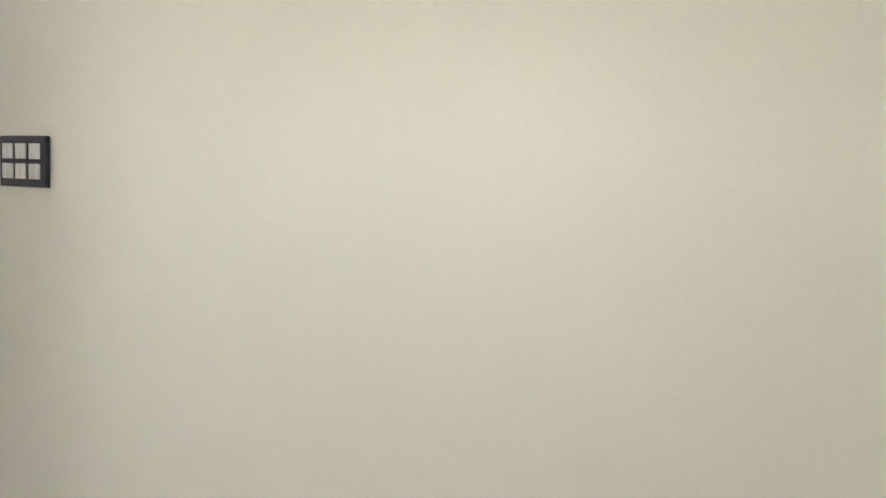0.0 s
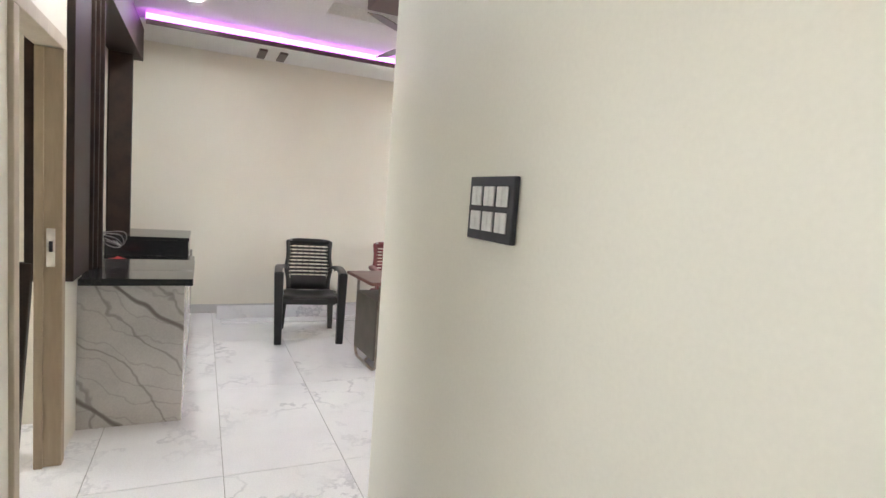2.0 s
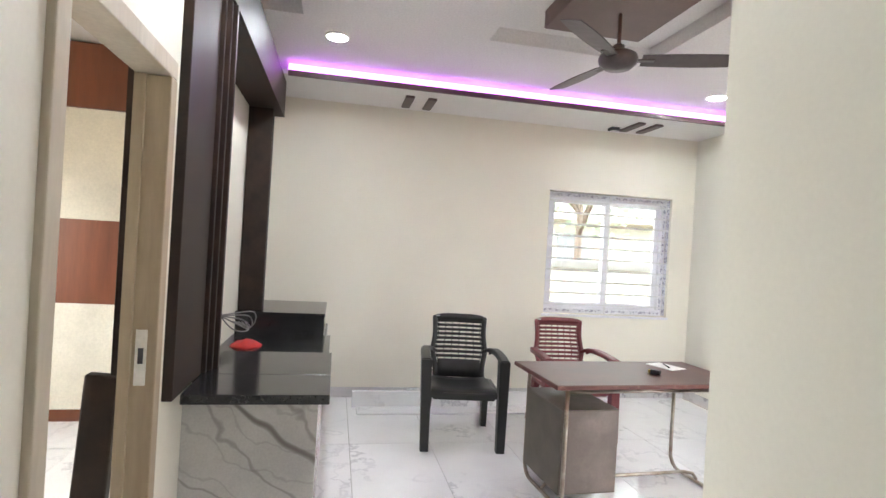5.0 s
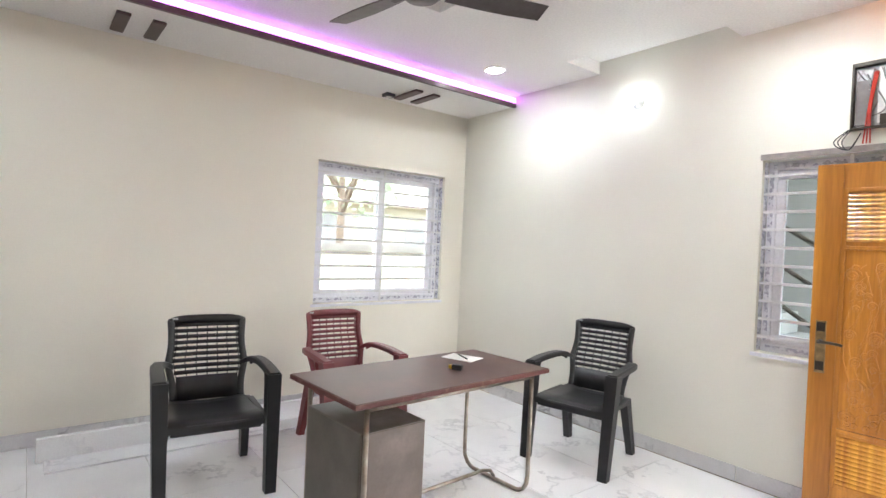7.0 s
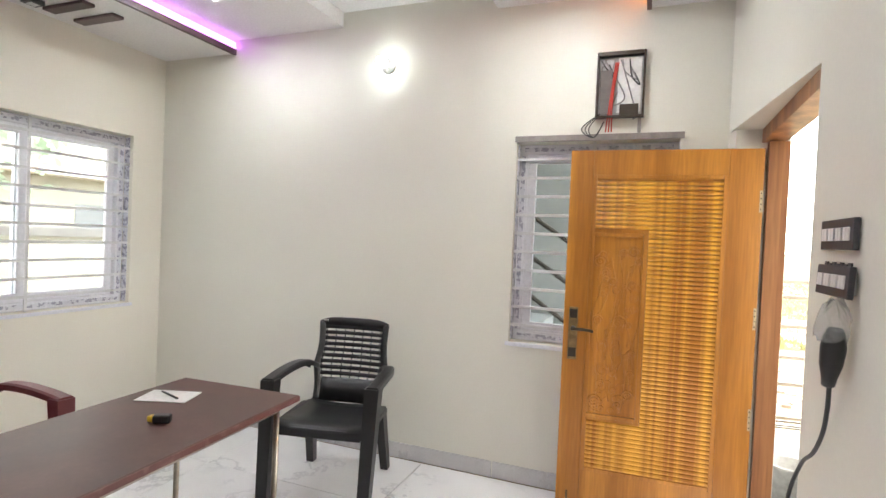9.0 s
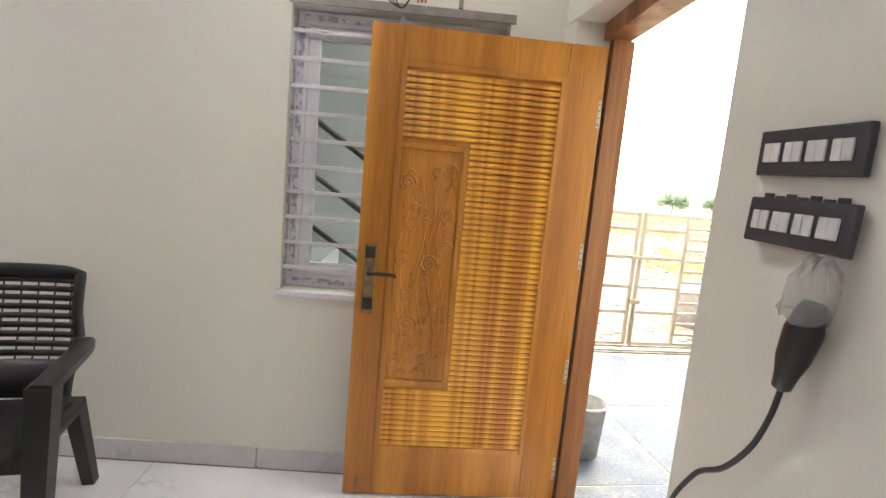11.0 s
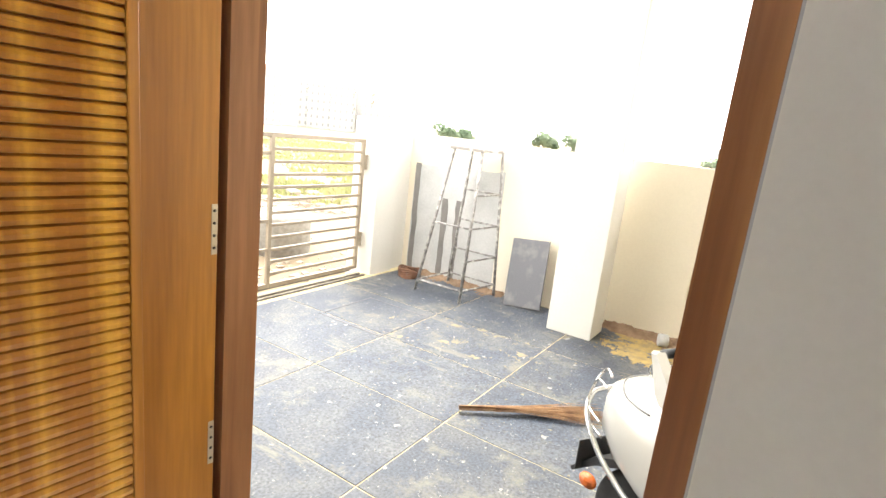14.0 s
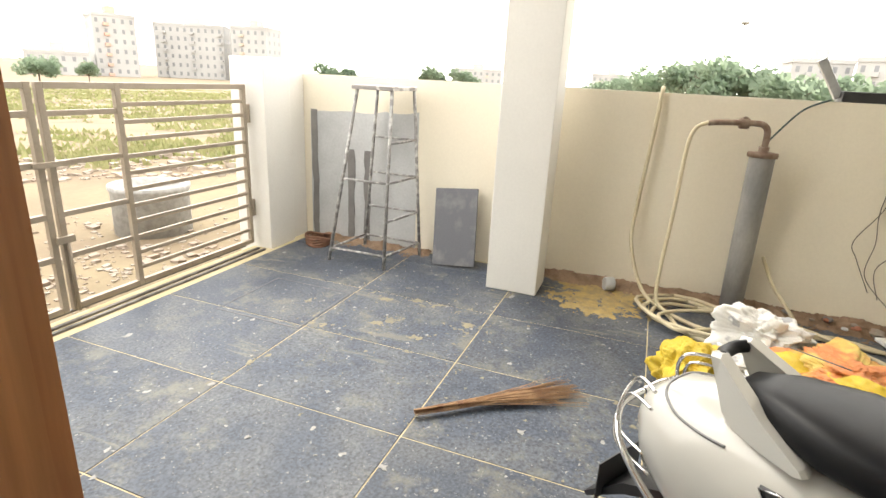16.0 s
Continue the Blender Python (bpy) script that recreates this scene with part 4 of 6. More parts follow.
# spare skirting boards on the floor along the window wall
for k, (x, y0, y1, h0) in enumerate(((0.30, -3.58, -1.50, 0.15), (0.34, -3.54, -1.60, 0.014))):
    bm = bmesh.new()
    box(bm, x, y0, 0.001, x + (0.035 if k == 0 else 0.20), y1, h0, 0.003)
    solid("loose_board", bm, M_TILE, "long white board lying along the wall", "board", "", "loose white boards")

# ---- wall lamp, consumer unit, switches ----
lamp = thing("wall_lamp", "bright white bulb in a small wall holder", "wall lamp", pose(2.03, 0, 2.60))
bm = bmesh.new()
lathe(bm, [(0.05, 0.0), (0.05, 0.012), (0.02, 0.02), (0.02, 0.05)], pose(0, -0.001, 0.0, 90, 0, 0))
part("holder", bm, M_WHITEPL, lamp)
bm = bmesh.new()
lathe(bm, [(0.016, 0.0), (0.03, 0.03), (0.033, 0.06), (0.024, 0.09), (0.0001, 0.10)], pose(0, -0.05, 0.0, 90, 0, 0) )
part("bulb", bm, M_BULB, lamp, "glowing cold white bulb")

panel = thing("fuse_box", "open grey metal fuse box with loose red cables", "fuse box")
X0, X1, Z0, Z1 = 3.385, 3.645, 2.19, 2.56
bar("back_plate", X0, -0.012, Z0, X1, -0.002, Z1, M_STEELGR, panel)
for p in ((X0, Z0, X0 + 0.012, Z1), (X1 - 0.012, Z0, X1, Z1), (X0 + 0.0125, Z0, X1 - 0.0125, Z0 + 0.012), (X0 + 0.0125, Z1 - 0.022, X1 - 0.0125, Z1)):
    bar("rim", p[0], -0.045, p[1], p[2], -0.0125, p[3], M_DARKMET, panel, 0.002)
random.seed(9)
for k in range(7):
    x = random.uniform(X0 + 0.03, X1 - 0.04)
    z = random.uniform(Z0 + 0.05, Z1 - 0.05)
    pipe("cable", [(x, -0.016, z), (x + random.uniform(-.04, .04), -0.03, z - 0.08), (x + random.uniform(-.05, .05), -0.028, z - 0.03), (min(max(x + random.uniform(-.08, .08), X0 + .02), X1 - .02), -0.018, Z1 - 0.04)], 0.004, random.choice((M_WIREB, M_WIREB, M_DARKMET, M_WIRE)), panel, 5, "", True)
for k in range(3):
    pipe("cable", [(X0 + 0.10 + 0.008 * k, -0.03, Z1 - 0.06), (X0 + 0.08 + 0.006 * k, -0.04, 2.30), (X0 + 0.06 + 0.016 * k, -0.03, 2.11)], 0.004, M_WIRER, panel, 5, "red cable", True)
for k in range(3):
    pipe("cable", [(X0 + 0.03, -0.03, Z0 + 0.03), (X0 - 0.03 - 0.02 * k, -0.05, Z0 - 0.06), (X0 + 0.0, -0.04, Z0 - 0.11), (X0 + 0.05, -0.03, Z0 - 0.02)], 0.003, M_WIREB, panel, 5, "", True)
bar("duct", X1 - 0.03, -0.02, 2.108, X1 - 0.012, -0.003, Z0 - 0.001, M_GREYSTRIP, panel)
bar("inner_cover", X0 + 0.115, -0.02, Z0 + 0.03, X1 - 0.02, -0.014, Z1 - 0.03, M_WHITEPL, panel, 0.002)
bar("terminal_block", X0 + 0.02, -0.034, Z0 + 0.02, X0 + 0.085, -0.0125, Z1 - 0.10, M_CEMENTD, panel, 0.003, "dark grey terminal block")
bar("terminal_block", X0 + 0.13, -0.034, Z0 + 0.015, X1 - 0.03, -0.0205, Z0 + 0.075, M_DARKMET, panel, 0.003, "dark metal rail")


def switch_board(m, cols, rows_, w, h, label):
    """A black plate with white rocker modules; local x along the wall, z up, front towards -y."""
    ob = thing("switch_board", label, "switch", m)
    bar("plate", -w / 2, -0.016, -h / 2, w / 2, -0.001, h / 2, M_SWBLACK, ob, 0.003)
    cw, ch = (w - 0.03) / cols, (h - 0.035) / rows_
    for i in range(cols):
        for j in range(rows_):
            x, z = -w / 2 + 0.015 + cw * i, -h / 2 + 0.0175 + ch * j
            for s in range(2):
                x0 = x + 0.006 + s * (cw - 0.012) / 2
                bar("rocker", x0, -0.021, z + 0.007, x0 + (cw - 0.014) / 2, -0.0162, z + ch - 0.007, M_WHITEPL, ob, 0.002)
    return ob


switch_board(pose(5.116, -3.091, 1.41, 0, 0, 0), 3, 2, 0.22, 0.16, "black switch board with two rows of white switches")
# ---- front door ----
door = thing("front_door", "open carved teak front door with fine louvre grooves", "door")
door.matrix_world = pose(3.285, -0.178, 0, 0, 0, 3) @ pose(-3.285, 0.178, 0)      # not quite folded back to the wall
LX0, LX1, LY, LT = 3.285, 4.228, -0.178, 0.038
LZ0, LZ1 = 0.012, 1.985
PX0, PX1, PZ0, PZ1 = 3.408, 4.072, 0.222, 1.85        # grooved field
CX0, CX1, CZ0, CZ1 = 3.435, 3.68, 0.545, 1.515         # carved panel
bm = bmesh.new()
box(bm, LX0, LY + 0.012, LZ0, LX1, LY + LT, LZ1, 0.002)
leaf = part("leaf", bm, M_TEAK, door)
for nm, x0, x1, z0, z1 in (("stile", LX0, PX0, LZ0, LZ1), ("stile", PX1, LX1, LZ0, LZ1), ("rail", PX0 + 0.0005, PX1 - 0.0005, LZ0, PZ0), ("rail", PX0 + 0.0005, PX1 - 0.0005, PZ1, LZ1)):
    bar(nm, x0, LY, z0, x1, LY + 0.0118, z1, M_TEAK, door, 0.002)
for x0, x1, z0, z1 in ((PX0, PX0 + 0.022, PZ0, PZ1), (PX1 - 0.022, PX1, PZ0, PZ1), (PX0 + 0.0225, PX1 - 0.0225, PZ0, PZ0 + 0.022), (PX0 + 0.0225, PX1 - 0.0225, PZ1 - 0.022, PZ1)):
    bar("moulding", x0, LY - 0.006, z0, x1, LY - 0.0003, z1, M_TEAK, door, 0.003)
# grooved slats: one mesh a length, shared
SLAT = 0.0235


def slat_mesh(x0, x1):
    bm = bmesh.new()
    rows = []
    for x in (x0, x1):
        rows.append([(x, LY + 0.0115, 0.0), (x, LY - 0.001, 0.0015), (x, LY - 0.003, SLAT * 0.45), (x, LY + 0.002, SLAT * 0.8), (x, LY + 0.0115, SLAT * 0.97)])
    skin(bm, rows, True, False)
    return mesh_of("slat", bm, M_TEAKSTRIPE)


wide, narrow = slat_mesh(PX0 + 0.0225, PX1 - 0.0225), slat_mesh(CX1 + 0.026, PX1 - 0.0225)
z = PZ0 + 0.023
while z + SLAT < PZ1 - 0.022:
    beside = CZ0 - 0.024 - SLAT < z < CZ1 + 0.024
    s = new("slat", narrow if beside else wide)
    s.parent = door
    s.location = (0, 0, z)
    z += SLAT
carving = thing("carved_panel", "", "")
carving.parent = door
bar("panel_ground", CX0 - 0.012, LY + 0.006, CZ0, CX1, LY + 0.0116, CZ1, M_TEAK, carving)
for x0, x1, z0, z1 in ((CX1, CX1 + 0.022, CZ0 - 0.022, CZ1 + 0.022), (CX0 - 0.012, CX1 - 0.0005, CZ0 - 0.022, CZ0 - 0.0005), (CX0 - 0.012, CX1 - 0.0005, CZ1 + 0.0005, CZ1 + 0.022)):
    bar("panel_moulding", x0, LY - 0.006, z0, x1, LY + 0.0115, z1, M_TEAK, carving, 0.003)
# scrolls and stems in low relief
random.seed(21)
SCROLLS = ((0.20, 0.92, .030), (0.15, 0.91, .022), (0.03, 0.86, .038), (0.20, 0.73, .030), (0.21, 0.66, .022), (0.21, 0.60, .022), (0.10, 0.75, .018), (0.12, 0.70, .018), (0.14, 0.52, .040), (0.03, 0.53, .026), (0.06, 0.38, .028),
           (0.10, 0.42, .018), (0.13, 0.44, .020), (0.21, 0.35, .022), (0.18, 0.33, .016), (0.07, 0.25, .042), (0.06, 0.17, .024), (0.21, 0.24, .018), (0.20, 0.12, .030), (0.16, 0.10, .018), (0.03, 0.07, .036), (0.12, 0.03, .014))
for fx, fz, r in SCROLLS + tuple((random.uniform(.015, .235), random.uniform(.03, .97), random.uniform(.010, .018)) for _ in range(16)):
    cx, cz = CX0 + fx, CZ0 + fz * (CZ1 - CZ0)
    bm = bmesh.new()
    turns = 2.3
    line = [(cx + r * (1 - k / 30) * math.cos(2 * math.pi * turns * k / 30), LY + 0.004, cz + r * (1 - k / 30) * math.sin(2 * math.pi * turns * k / 30)) for k in range(29)]
    line = [p for p in line if CX0 < p[0] < CX1 - 0.004]
    tube(bm, line, 0.0058, 6, 0.0045)
    part("scroll", bm, M_TEAK, carving)
def relief(nm, line, r=0.005, r1=0.0035):
    bm = bmesh.new()
    tube(bm, [(min(max(x, CX0 + 0.004), CX1 - 0.006), LY + 0.006, min(max(z, CZ0 + 0.005), CZ1 - 0.005)) for x, z in line], r, 6, r1)
    part(nm, bm, M_TEAK, carving)


# long bending stems with short leaf strokes between them, and sun rosettes
for k in range(7):
    x0, ph = CX0 + 0.02 + 0.035 * k, random.uniform(0, 6.28)
    z0, z1 = CZ0 + random.uniform(0.0, 0.2), CZ1 - random.uniform(0.0, 0.25)
    relief("stem", [(x0 + 0.028 * math.sin(ph + 7 * j / 24), z0 + (z1 - z0) * j / 24) for j in range(25)])
for k in range(46):
    x, z, a = random.uniform(CX0 + 0.01, CX1 - 0.05), random.uniform(CZ0 + 0.03, CZ1 - 0.08), random.uniform(0.3, 1.3)
    relief("leaf", [(x + 0.045 * j / 4 * math.cos(a), z + 0.05 * j / 4 * math.sin(a) + 0.008 * math.sin(j / 4 * 3.1)) for j in range(5)], 0.0045, 0.002)
for fx, fz, r in ((0.145, 0.515, 0.036), (0.05, 0.24, 0.040), (0.035, 0.04, 0.030), (0.06, 0.80, 0.028)):
    cx, cz = CX0 + fx, CZ0 + fz * (CZ1 - CZ0)
    for q in (0.35, 0.72):
        relief("rosette_ring", [(cx + r * q * math.cos(a), cz + r * q * math.sin(a)) for a in (2 * math.pi * j / 20 for j in range(21))], 0.004, 0.004)
    for j in range(18):
        a = 2 * math.pi * j / 18
        relief("rosette_ray", [(cx + r * 0.78 * math.cos(a), cz + r * 0.78 * math.sin(a)), (cx + r * 1.08 * math.cos(a), cz + r * 1.08 * math.sin(a))], 0.004, 0.003)
# lock plate with lever
plate = bar("lock_plate", 3.313, LY - 0.006, 0.83, 3.362, LY - 0.0005, 1.12, M_BRASS, door, 0.002, "aged brass lock plate")
for z in (0.845, 1.06):
    bar("plate_ornament", 3.317, LY - 0.010, z, 3.358, LY - 0.0062, z + 0.05, M_DARKMET, plate, 0.002)
bm = bmesh.new()
lathe(bm, [(0.012, 0), (0.012, 0.03), (0.008, 0.045)], pose(3.338, LY - 0.006, 1.005, 90, 0, 0), 14)
tube(bm, smooth([(3.338, LY - 0.05, 1.005), (3.39, LY - 0.052, 1.006), (3.43, LY - 0.05, 1.003), (3.445, LY - 0.046, 0.998)], 4), 0.008, 8)
part("lever", bm, M_DARKMET, plate)
bm = bmesh.new()
tube(bm, [(3.345, LY - 0.012, 0.10), (3.345, LY - 0.012, 0.02)], 0.006, 8)
part("floor_bolt", bm, M_BRASS, door, "short brass floor bolt")
for z in (0.16, 0.62, 1.13, 1.72):
    h = bar("hinge", 4.213, LY - 0.0025, z - 0.055, 4.2265, LY - 0.0004, z + 0.055, M_HINGE, door, 0.0005, "pale brass hinge leaf")
    for k in range(4):
        bm = bmesh.new()
        lathe(bm, [(0.0001, 0), (0.0035, 0), (0.0035, 0.001), (0.0001, 0.0012)], pose(4.219, LY - 0.0026, z - 0.04 + 0.027 * k, 90, 0, 0), 8)
        part("screw", bm, M_DARKMET, h)

dframe = thing("front_door_frame", "reddish oiled teak frame of the front door", "door frame")
bm = bmesh.new()
prism(bm, [(4.243, -0.135), (4.243, -0.083), (4.335, -0.083), (4.335, -0.115), (4.305, -0.115), (4.305, -0.135)], ZO, 2.02)
part("jamb", bm, M_TEAKD, dframe)
bm = bmesh.new()
prism(bm, [(4.312, -1.099), (4.312, -1.058), (4.350, -1.058), (4.350, -1.046), (4.40, -1.046), (4.40, -1.099)], ZO, 2.02)
part("jamb", bm, M_TEAKD, dframe)
bm = bmesh.new()
prism(bm, [(4.3115, -1.126), (4.3115, -1.0995), (4.39, -1.0995), (4.39, -1.126)], ZO, 2.02)
part("mortar_joint", bm, M_CEMENT, dframe, "rough grey mortar joint")
bm = bmesh.new()
box(bm, 4.216, -1.119, 2.021, 4.32, -0.083, 2.088)
part("head", bm, M_TEAKD, dframe)
bm = bmesh.new()
box(bm, 4.19, -1.119, -0.05, 4.39, -0.083, -0.001)
solid("door_sill", bm, M_SLATE, "dark stone sill of the front door", "sill", "structure")

# switch boards beside the door, the lower one hanging loose with a plug in it
ang = math.degrees(math.atan2(CORNER[0] - JAMB_R[0], JAMB_R[1] - CORNER[1]))
on_wall = pose(4.2115, -1.405, 1.525, 0, 0, -90 + ang)
switch_board(on_wall, 4, 1, 0.255, 0.085, "black switch plate with white rockers beside the door")
loose = switch_board(pose(4.204, -1.415, 1.397, -3, 0, -90 + ang), 4, 1, 0.255, 0.085, "loose black switch plate tilted off its wall box")
bm = bmesh.new()
box(bm, 4.208, -1.52, 1.365, 4.2175, -1.295, 1.43)
solid("switch_box", bm, M_STEELGR, "grey metal wall box behind the loose switch plate", "electric box")
for k in range(7):
    bar("module_housing", -0.105 + 0.03 * k, -0.006, 0.036, -0.082 + 0.03 * k, -0.001, 0.052 - 0.004 * (k % 2), M_SWBLACK, loose, 0.001)
plug = thing("plug_adapter", "black power plug wrapped in clear plastic hanging from socket", "plug")
bm = bmesh.new()
lathe(bm, [(0.009, -0.165), (0.016, -0.16), (0.019, -0.135), (0.027, -0.10), (0.030, -0.05), (0.025, -0.02), (0.018, 0.0)], pose(4.178, -1.515, 1.275, 14, 0, 0), 14)
part("plug_body", bm, M_BLACKPL, plug)
bm = bmesh.new()
random.seed(5)
lathe(bm, [(0.012, 0.07), (0.025, 0.05), (0.034, 0.02), (0.038, -0.01), (0.036, -0.035)], pose(4.172, -1.51, 1.285, 14, 0, 0), 20)
for v in bm.verts:
    v.co += Vector((random.uniform(-.006, .006), random.uniform(-.008, .008), random.uniform(-.008, .008)))
part("plastic_wrap", bm, M_WRAP, plug, "crumpled clear plastic wrap")
pipe("cord", [(4.182, -1.472, 1.115), (4.187, -1.45, 1.05), (4.19, -1.41, 0.97), (4.187, -1.345, 0.89), (4.178, -1.26, 0.82), (4.16, -1.20, 0.66), (4.14, -1.24, 0.34), (4.12, -1.45, 0.06), (4.05, -1.70, 0.007), (3.95, -1.95, 0.006)], 0.006, M_WIREB, plug, 6, "black power cord", True)

# ---- veranda ----
OUT = pose(4.32, 0, 0, 0, 0, 7.3)      # u along the paving rows, v towards the street


def out_pose(u, v, z=0.0, rz=0.0, rx=0.0, ry=0.0):
    return OUT @ pose(u, v, z, rx, ry, rz)


def place(ob, m=None):
    ob.matrix_world = OUT if m is None else m
    return ob


bm = bmesh.new()
box(bm, -1.0, -3.9, ZO - 0.15, 3.70, 2.30, ZO - 0.0025)
veranda = place(solid("pavement", bm, M_JOINT, "dark granite veranda paving with pale yellow joints", "paving", "structure"))

# side wall, front wall stub with pillar, column
bm = bmesh.new()
box(bm, 3.66, -3.9, ZO - 0.2, 3.86, 2.40, 1.335)
side = place(solid("wall_compound", bm, M_CREAMOUT, "cream painted compound wall", "wall", "structure"))
bm = bmesh.new()
box(bm, 3.42, 2.16, ZO - 0.2, 3.658, 2.40, 1.335)
place(solid("wall_street", bm, M_WHITEOUT, "white painted stub of the street wall", "wall", "structure"))
bm = bmesh.new()
box(bm, 3.10, 2.12, ZO - 0.2, 3.418, 2.44, 1.44, 0.008)
place(solid("gate_pillar", bm, M_WHITEOUT, "white painted square gate pillar", "pillar", "structure"))
bm = bmesh.new()
box(bm, 3.13, -0.09, ZO, 3.44, 0.27, 3.05, 0.006)
place(solid("column", bm, M_WHITEOUT, "cream white square veranda column", "column", "structure"))
# bare cement patch with two dark chases
patch = place(thing("cement_patch", "bare grey cement patch with dark filled chases on wall", "plaster patch"))
bm = bmesh.new()
random.seed(3)
top = [(2.09 - 1.02 * k / 10, 1.035 + random.uniform(-.012, .012) + 0.004 * k) for k in range(11)]
outline = [(2.095, ZO)] + top + [(1.07, ZO)]
lo = [bm.verts.new((3.657, v, z)) for v, z in outline]
bm.faces.new(lo)
hi = [bm.verts.new((3.6595, v, z)) for v, z in outline]
for i in range(len(lo)):
    bm.faces.new((lo[i], lo[(i + 1) % len(lo)], hi[(i + 1) % len(lo)], hi[i]))
bmesh.ops.recalc_face_normals(bm, faces=bm.faces)
part("patch", bm, M_CEMENT, patch)
for v0, w, z1 in ((2.02, 0.06, 1.05), (1.655, 0.065, 0.74), (1.50, 0.06, 0.74)):
    bm = bmesh.new()
    left = [(v0 + random.uniform(-.008, .008), ZO + (z1 - ZO) * k / 9) for k in range(10)]
    right = [(v0 + w + random.uniform(-.008, .008), ZO + (z1 - ZO) * k / 9) for k in range(10)]
    pts = left + right[::-1]
    a = [bm.verts.new((3.652, v, z)) for v, z in pts]
    bm.faces.new(a)
    b = [bm.verts.new((3.6568, v, z)) for v, z in pts]
    for i in range(len(a)):
        bm.faces.new((a[i], a[(i + 1) % len(a)], b[(i + 1) % len(a)], b[i]))
    bmesh.ops.recalc_face_normals(bm, faces=bm.faces)
    part("chase", bm, M_CEMENTD, patch, "dark rough cement filling")

# gate of two leaves with level bars
gate = place(thing("metal_gate", "beige-brown painted steel driveway gate with level bars", "gate"))
GV = 2.28
GZ0, GZ1 = -0.025, 1.235


def gate_bar(nm, u0, z0, u1, z1, d=0.016):
    return bar(nm, u0, GV - d, z0, u1, GV + d, z1, M_GATE, gate, 0.003)


for u in (3.03, 1.975, 1.54):
    gate_bar("post", u, GZ0, u + 0.035, GZ1)
for z in (GZ0, GZ1 - 0.035):
    gate_bar("rail", 1.5755, z, 1.9745, z + 0.035)
    gate_bar("rail", 2.0105, z, 3.0295, z + 0.035)
for k in range(1, 12):
    z = GZ0 + (GZ1 - GZ0 - 0.035) * k / 12
    gate_bar("slat", 2.0105, z, 3.0295, z + 0.026, 0.01)
for z in (0.28, 0.80, 1.06, 0.52):
    gate_bar("slat", 1.5755, z, 1.9745, z + 0.03, 0.01)
gate_bar("post", -0.45, GZ0, -0.415, GZ1)
gate_bar("post", 1.48, GZ0, 1.515, GZ1)
for z in (GZ0, GZ1 - 0.035, 0.28, 0.80, 1.06, 0.52):
    gate_bar("rail", -0.4145, z, 1.4795, z + 0.033)
for z in (0.95, 0.20):
    bar("hinge", 3.0655, GV - 0.02, z, 3.099, GV + 0.02, z + 0.14, M_GATE, gate, 0.004)
pipe("drop_bolt", [(1.56, GV - 0.03, 0.42), (1.56, GV - 0.03, -0.03)], 0.01, M_GATE, gate)
bar("latch", 1.45, GV - 0.035, 0.80, 1.64, GV - 0.017, 0.83, M_GATE, gate, 0.003)
bar("latch", 1.50, GV - 0.04, 0.38, 1.60, GV - 0.017, 0.42, M_GATE, gate, 0.003)
bm = bmesh.new()
for v in (2.14, 2.20, 2.34):
    box(bm, -0.4, v, ZO - 0.004, 3.05, v + 0.022, ZO + 0.012)
place(solid("gate_track", bm, M_RAIL, "worn steel gate track strips in the threshold", "track"))

# painter's stand
stand = place(thing("work_stand", "paint-splashed steel tube work stand with plank top", "stand"))
Z1 = 1.25
feet = {(0, 0): (3.09, 1.56), (0, 1): (3.09, 1.075), (1, 0): (3.56, 1.50), (1, 1): (3.56, 0.98)}
tops = {(0, 0): (3.18, 1.355), (0, 1): (3.18, 1.075), (1, 0): (3.53, 1.375), (1, 1): (3.53, 1.06)}


def on_leg(k, s):
    a, b = Vector((*feet[k], ZO)), Vector((*tops[k], Z1))
    return a.lerp(b, s)


for k in feet:
    pipe("leg", [on_leg(k, 0), on_leg(k, 1)], 0.0135, M_LADDER, stand, 8)
for s, pairs in ((0.08, (((0, 0), (0, 1)), ((0, 1), (1, 1)), ((1, 1), (1, 0)), ((1, 0), (0, 0)))), (0.50, (((0, 0), (0, 1)), ((0, 1), (1, 1)), ((1, 0), (1, 1)))), (0.72, (((1, 0), (1, 1)),  ((0, 1), (1, 1)))), (0.28, (((1, 0), (1, 1)), ((0, 1), (1, 1))))):
    for a, b in pairs:
        pipe("rung", [on_leg(a, s), on_leg(b, s)], 0.009, M_LADDER, stand, 8)
bm = bmesh.new()
box(bm, 3.15, 1.05, Z1, 3.56, 1.39, Z1 + 0.03, 0.005)
part("plank", bm, M_PLANK, stand, "splashed wooden plank top")

# stone slab leaning on the wall
bm = bmesh.new()
box(bm, 0, -0.172, 0, 0.025, 0.172, 0.61, 0.003)
slab_ob = place(solid("stone_slab", bm, M_SLABS, "loose dark grey stone slab leaning on the wall", "stone slab"), out_pose(3.40, 0.625, ZO + 0.017, 2, -5, 16))

# coil of rope in the corner
coil = place(thing("rope_coil", "small coil of brown rope in the wall corner", "rope"))
for k in range(5):
    pipe("turn", [(3.40 + (0.11 - 0.008 * k) * math.cos(a), 1.86 + (0.10 + 0.006 * k) * math.sin(a), ZO + 0.012 + 0.016 * k + 0.008 * math.sin(3 * a + k)) for a in (2 * math.pi * j / 18 for j in range(19))], 0.011, M_ROPE, coil, 6)

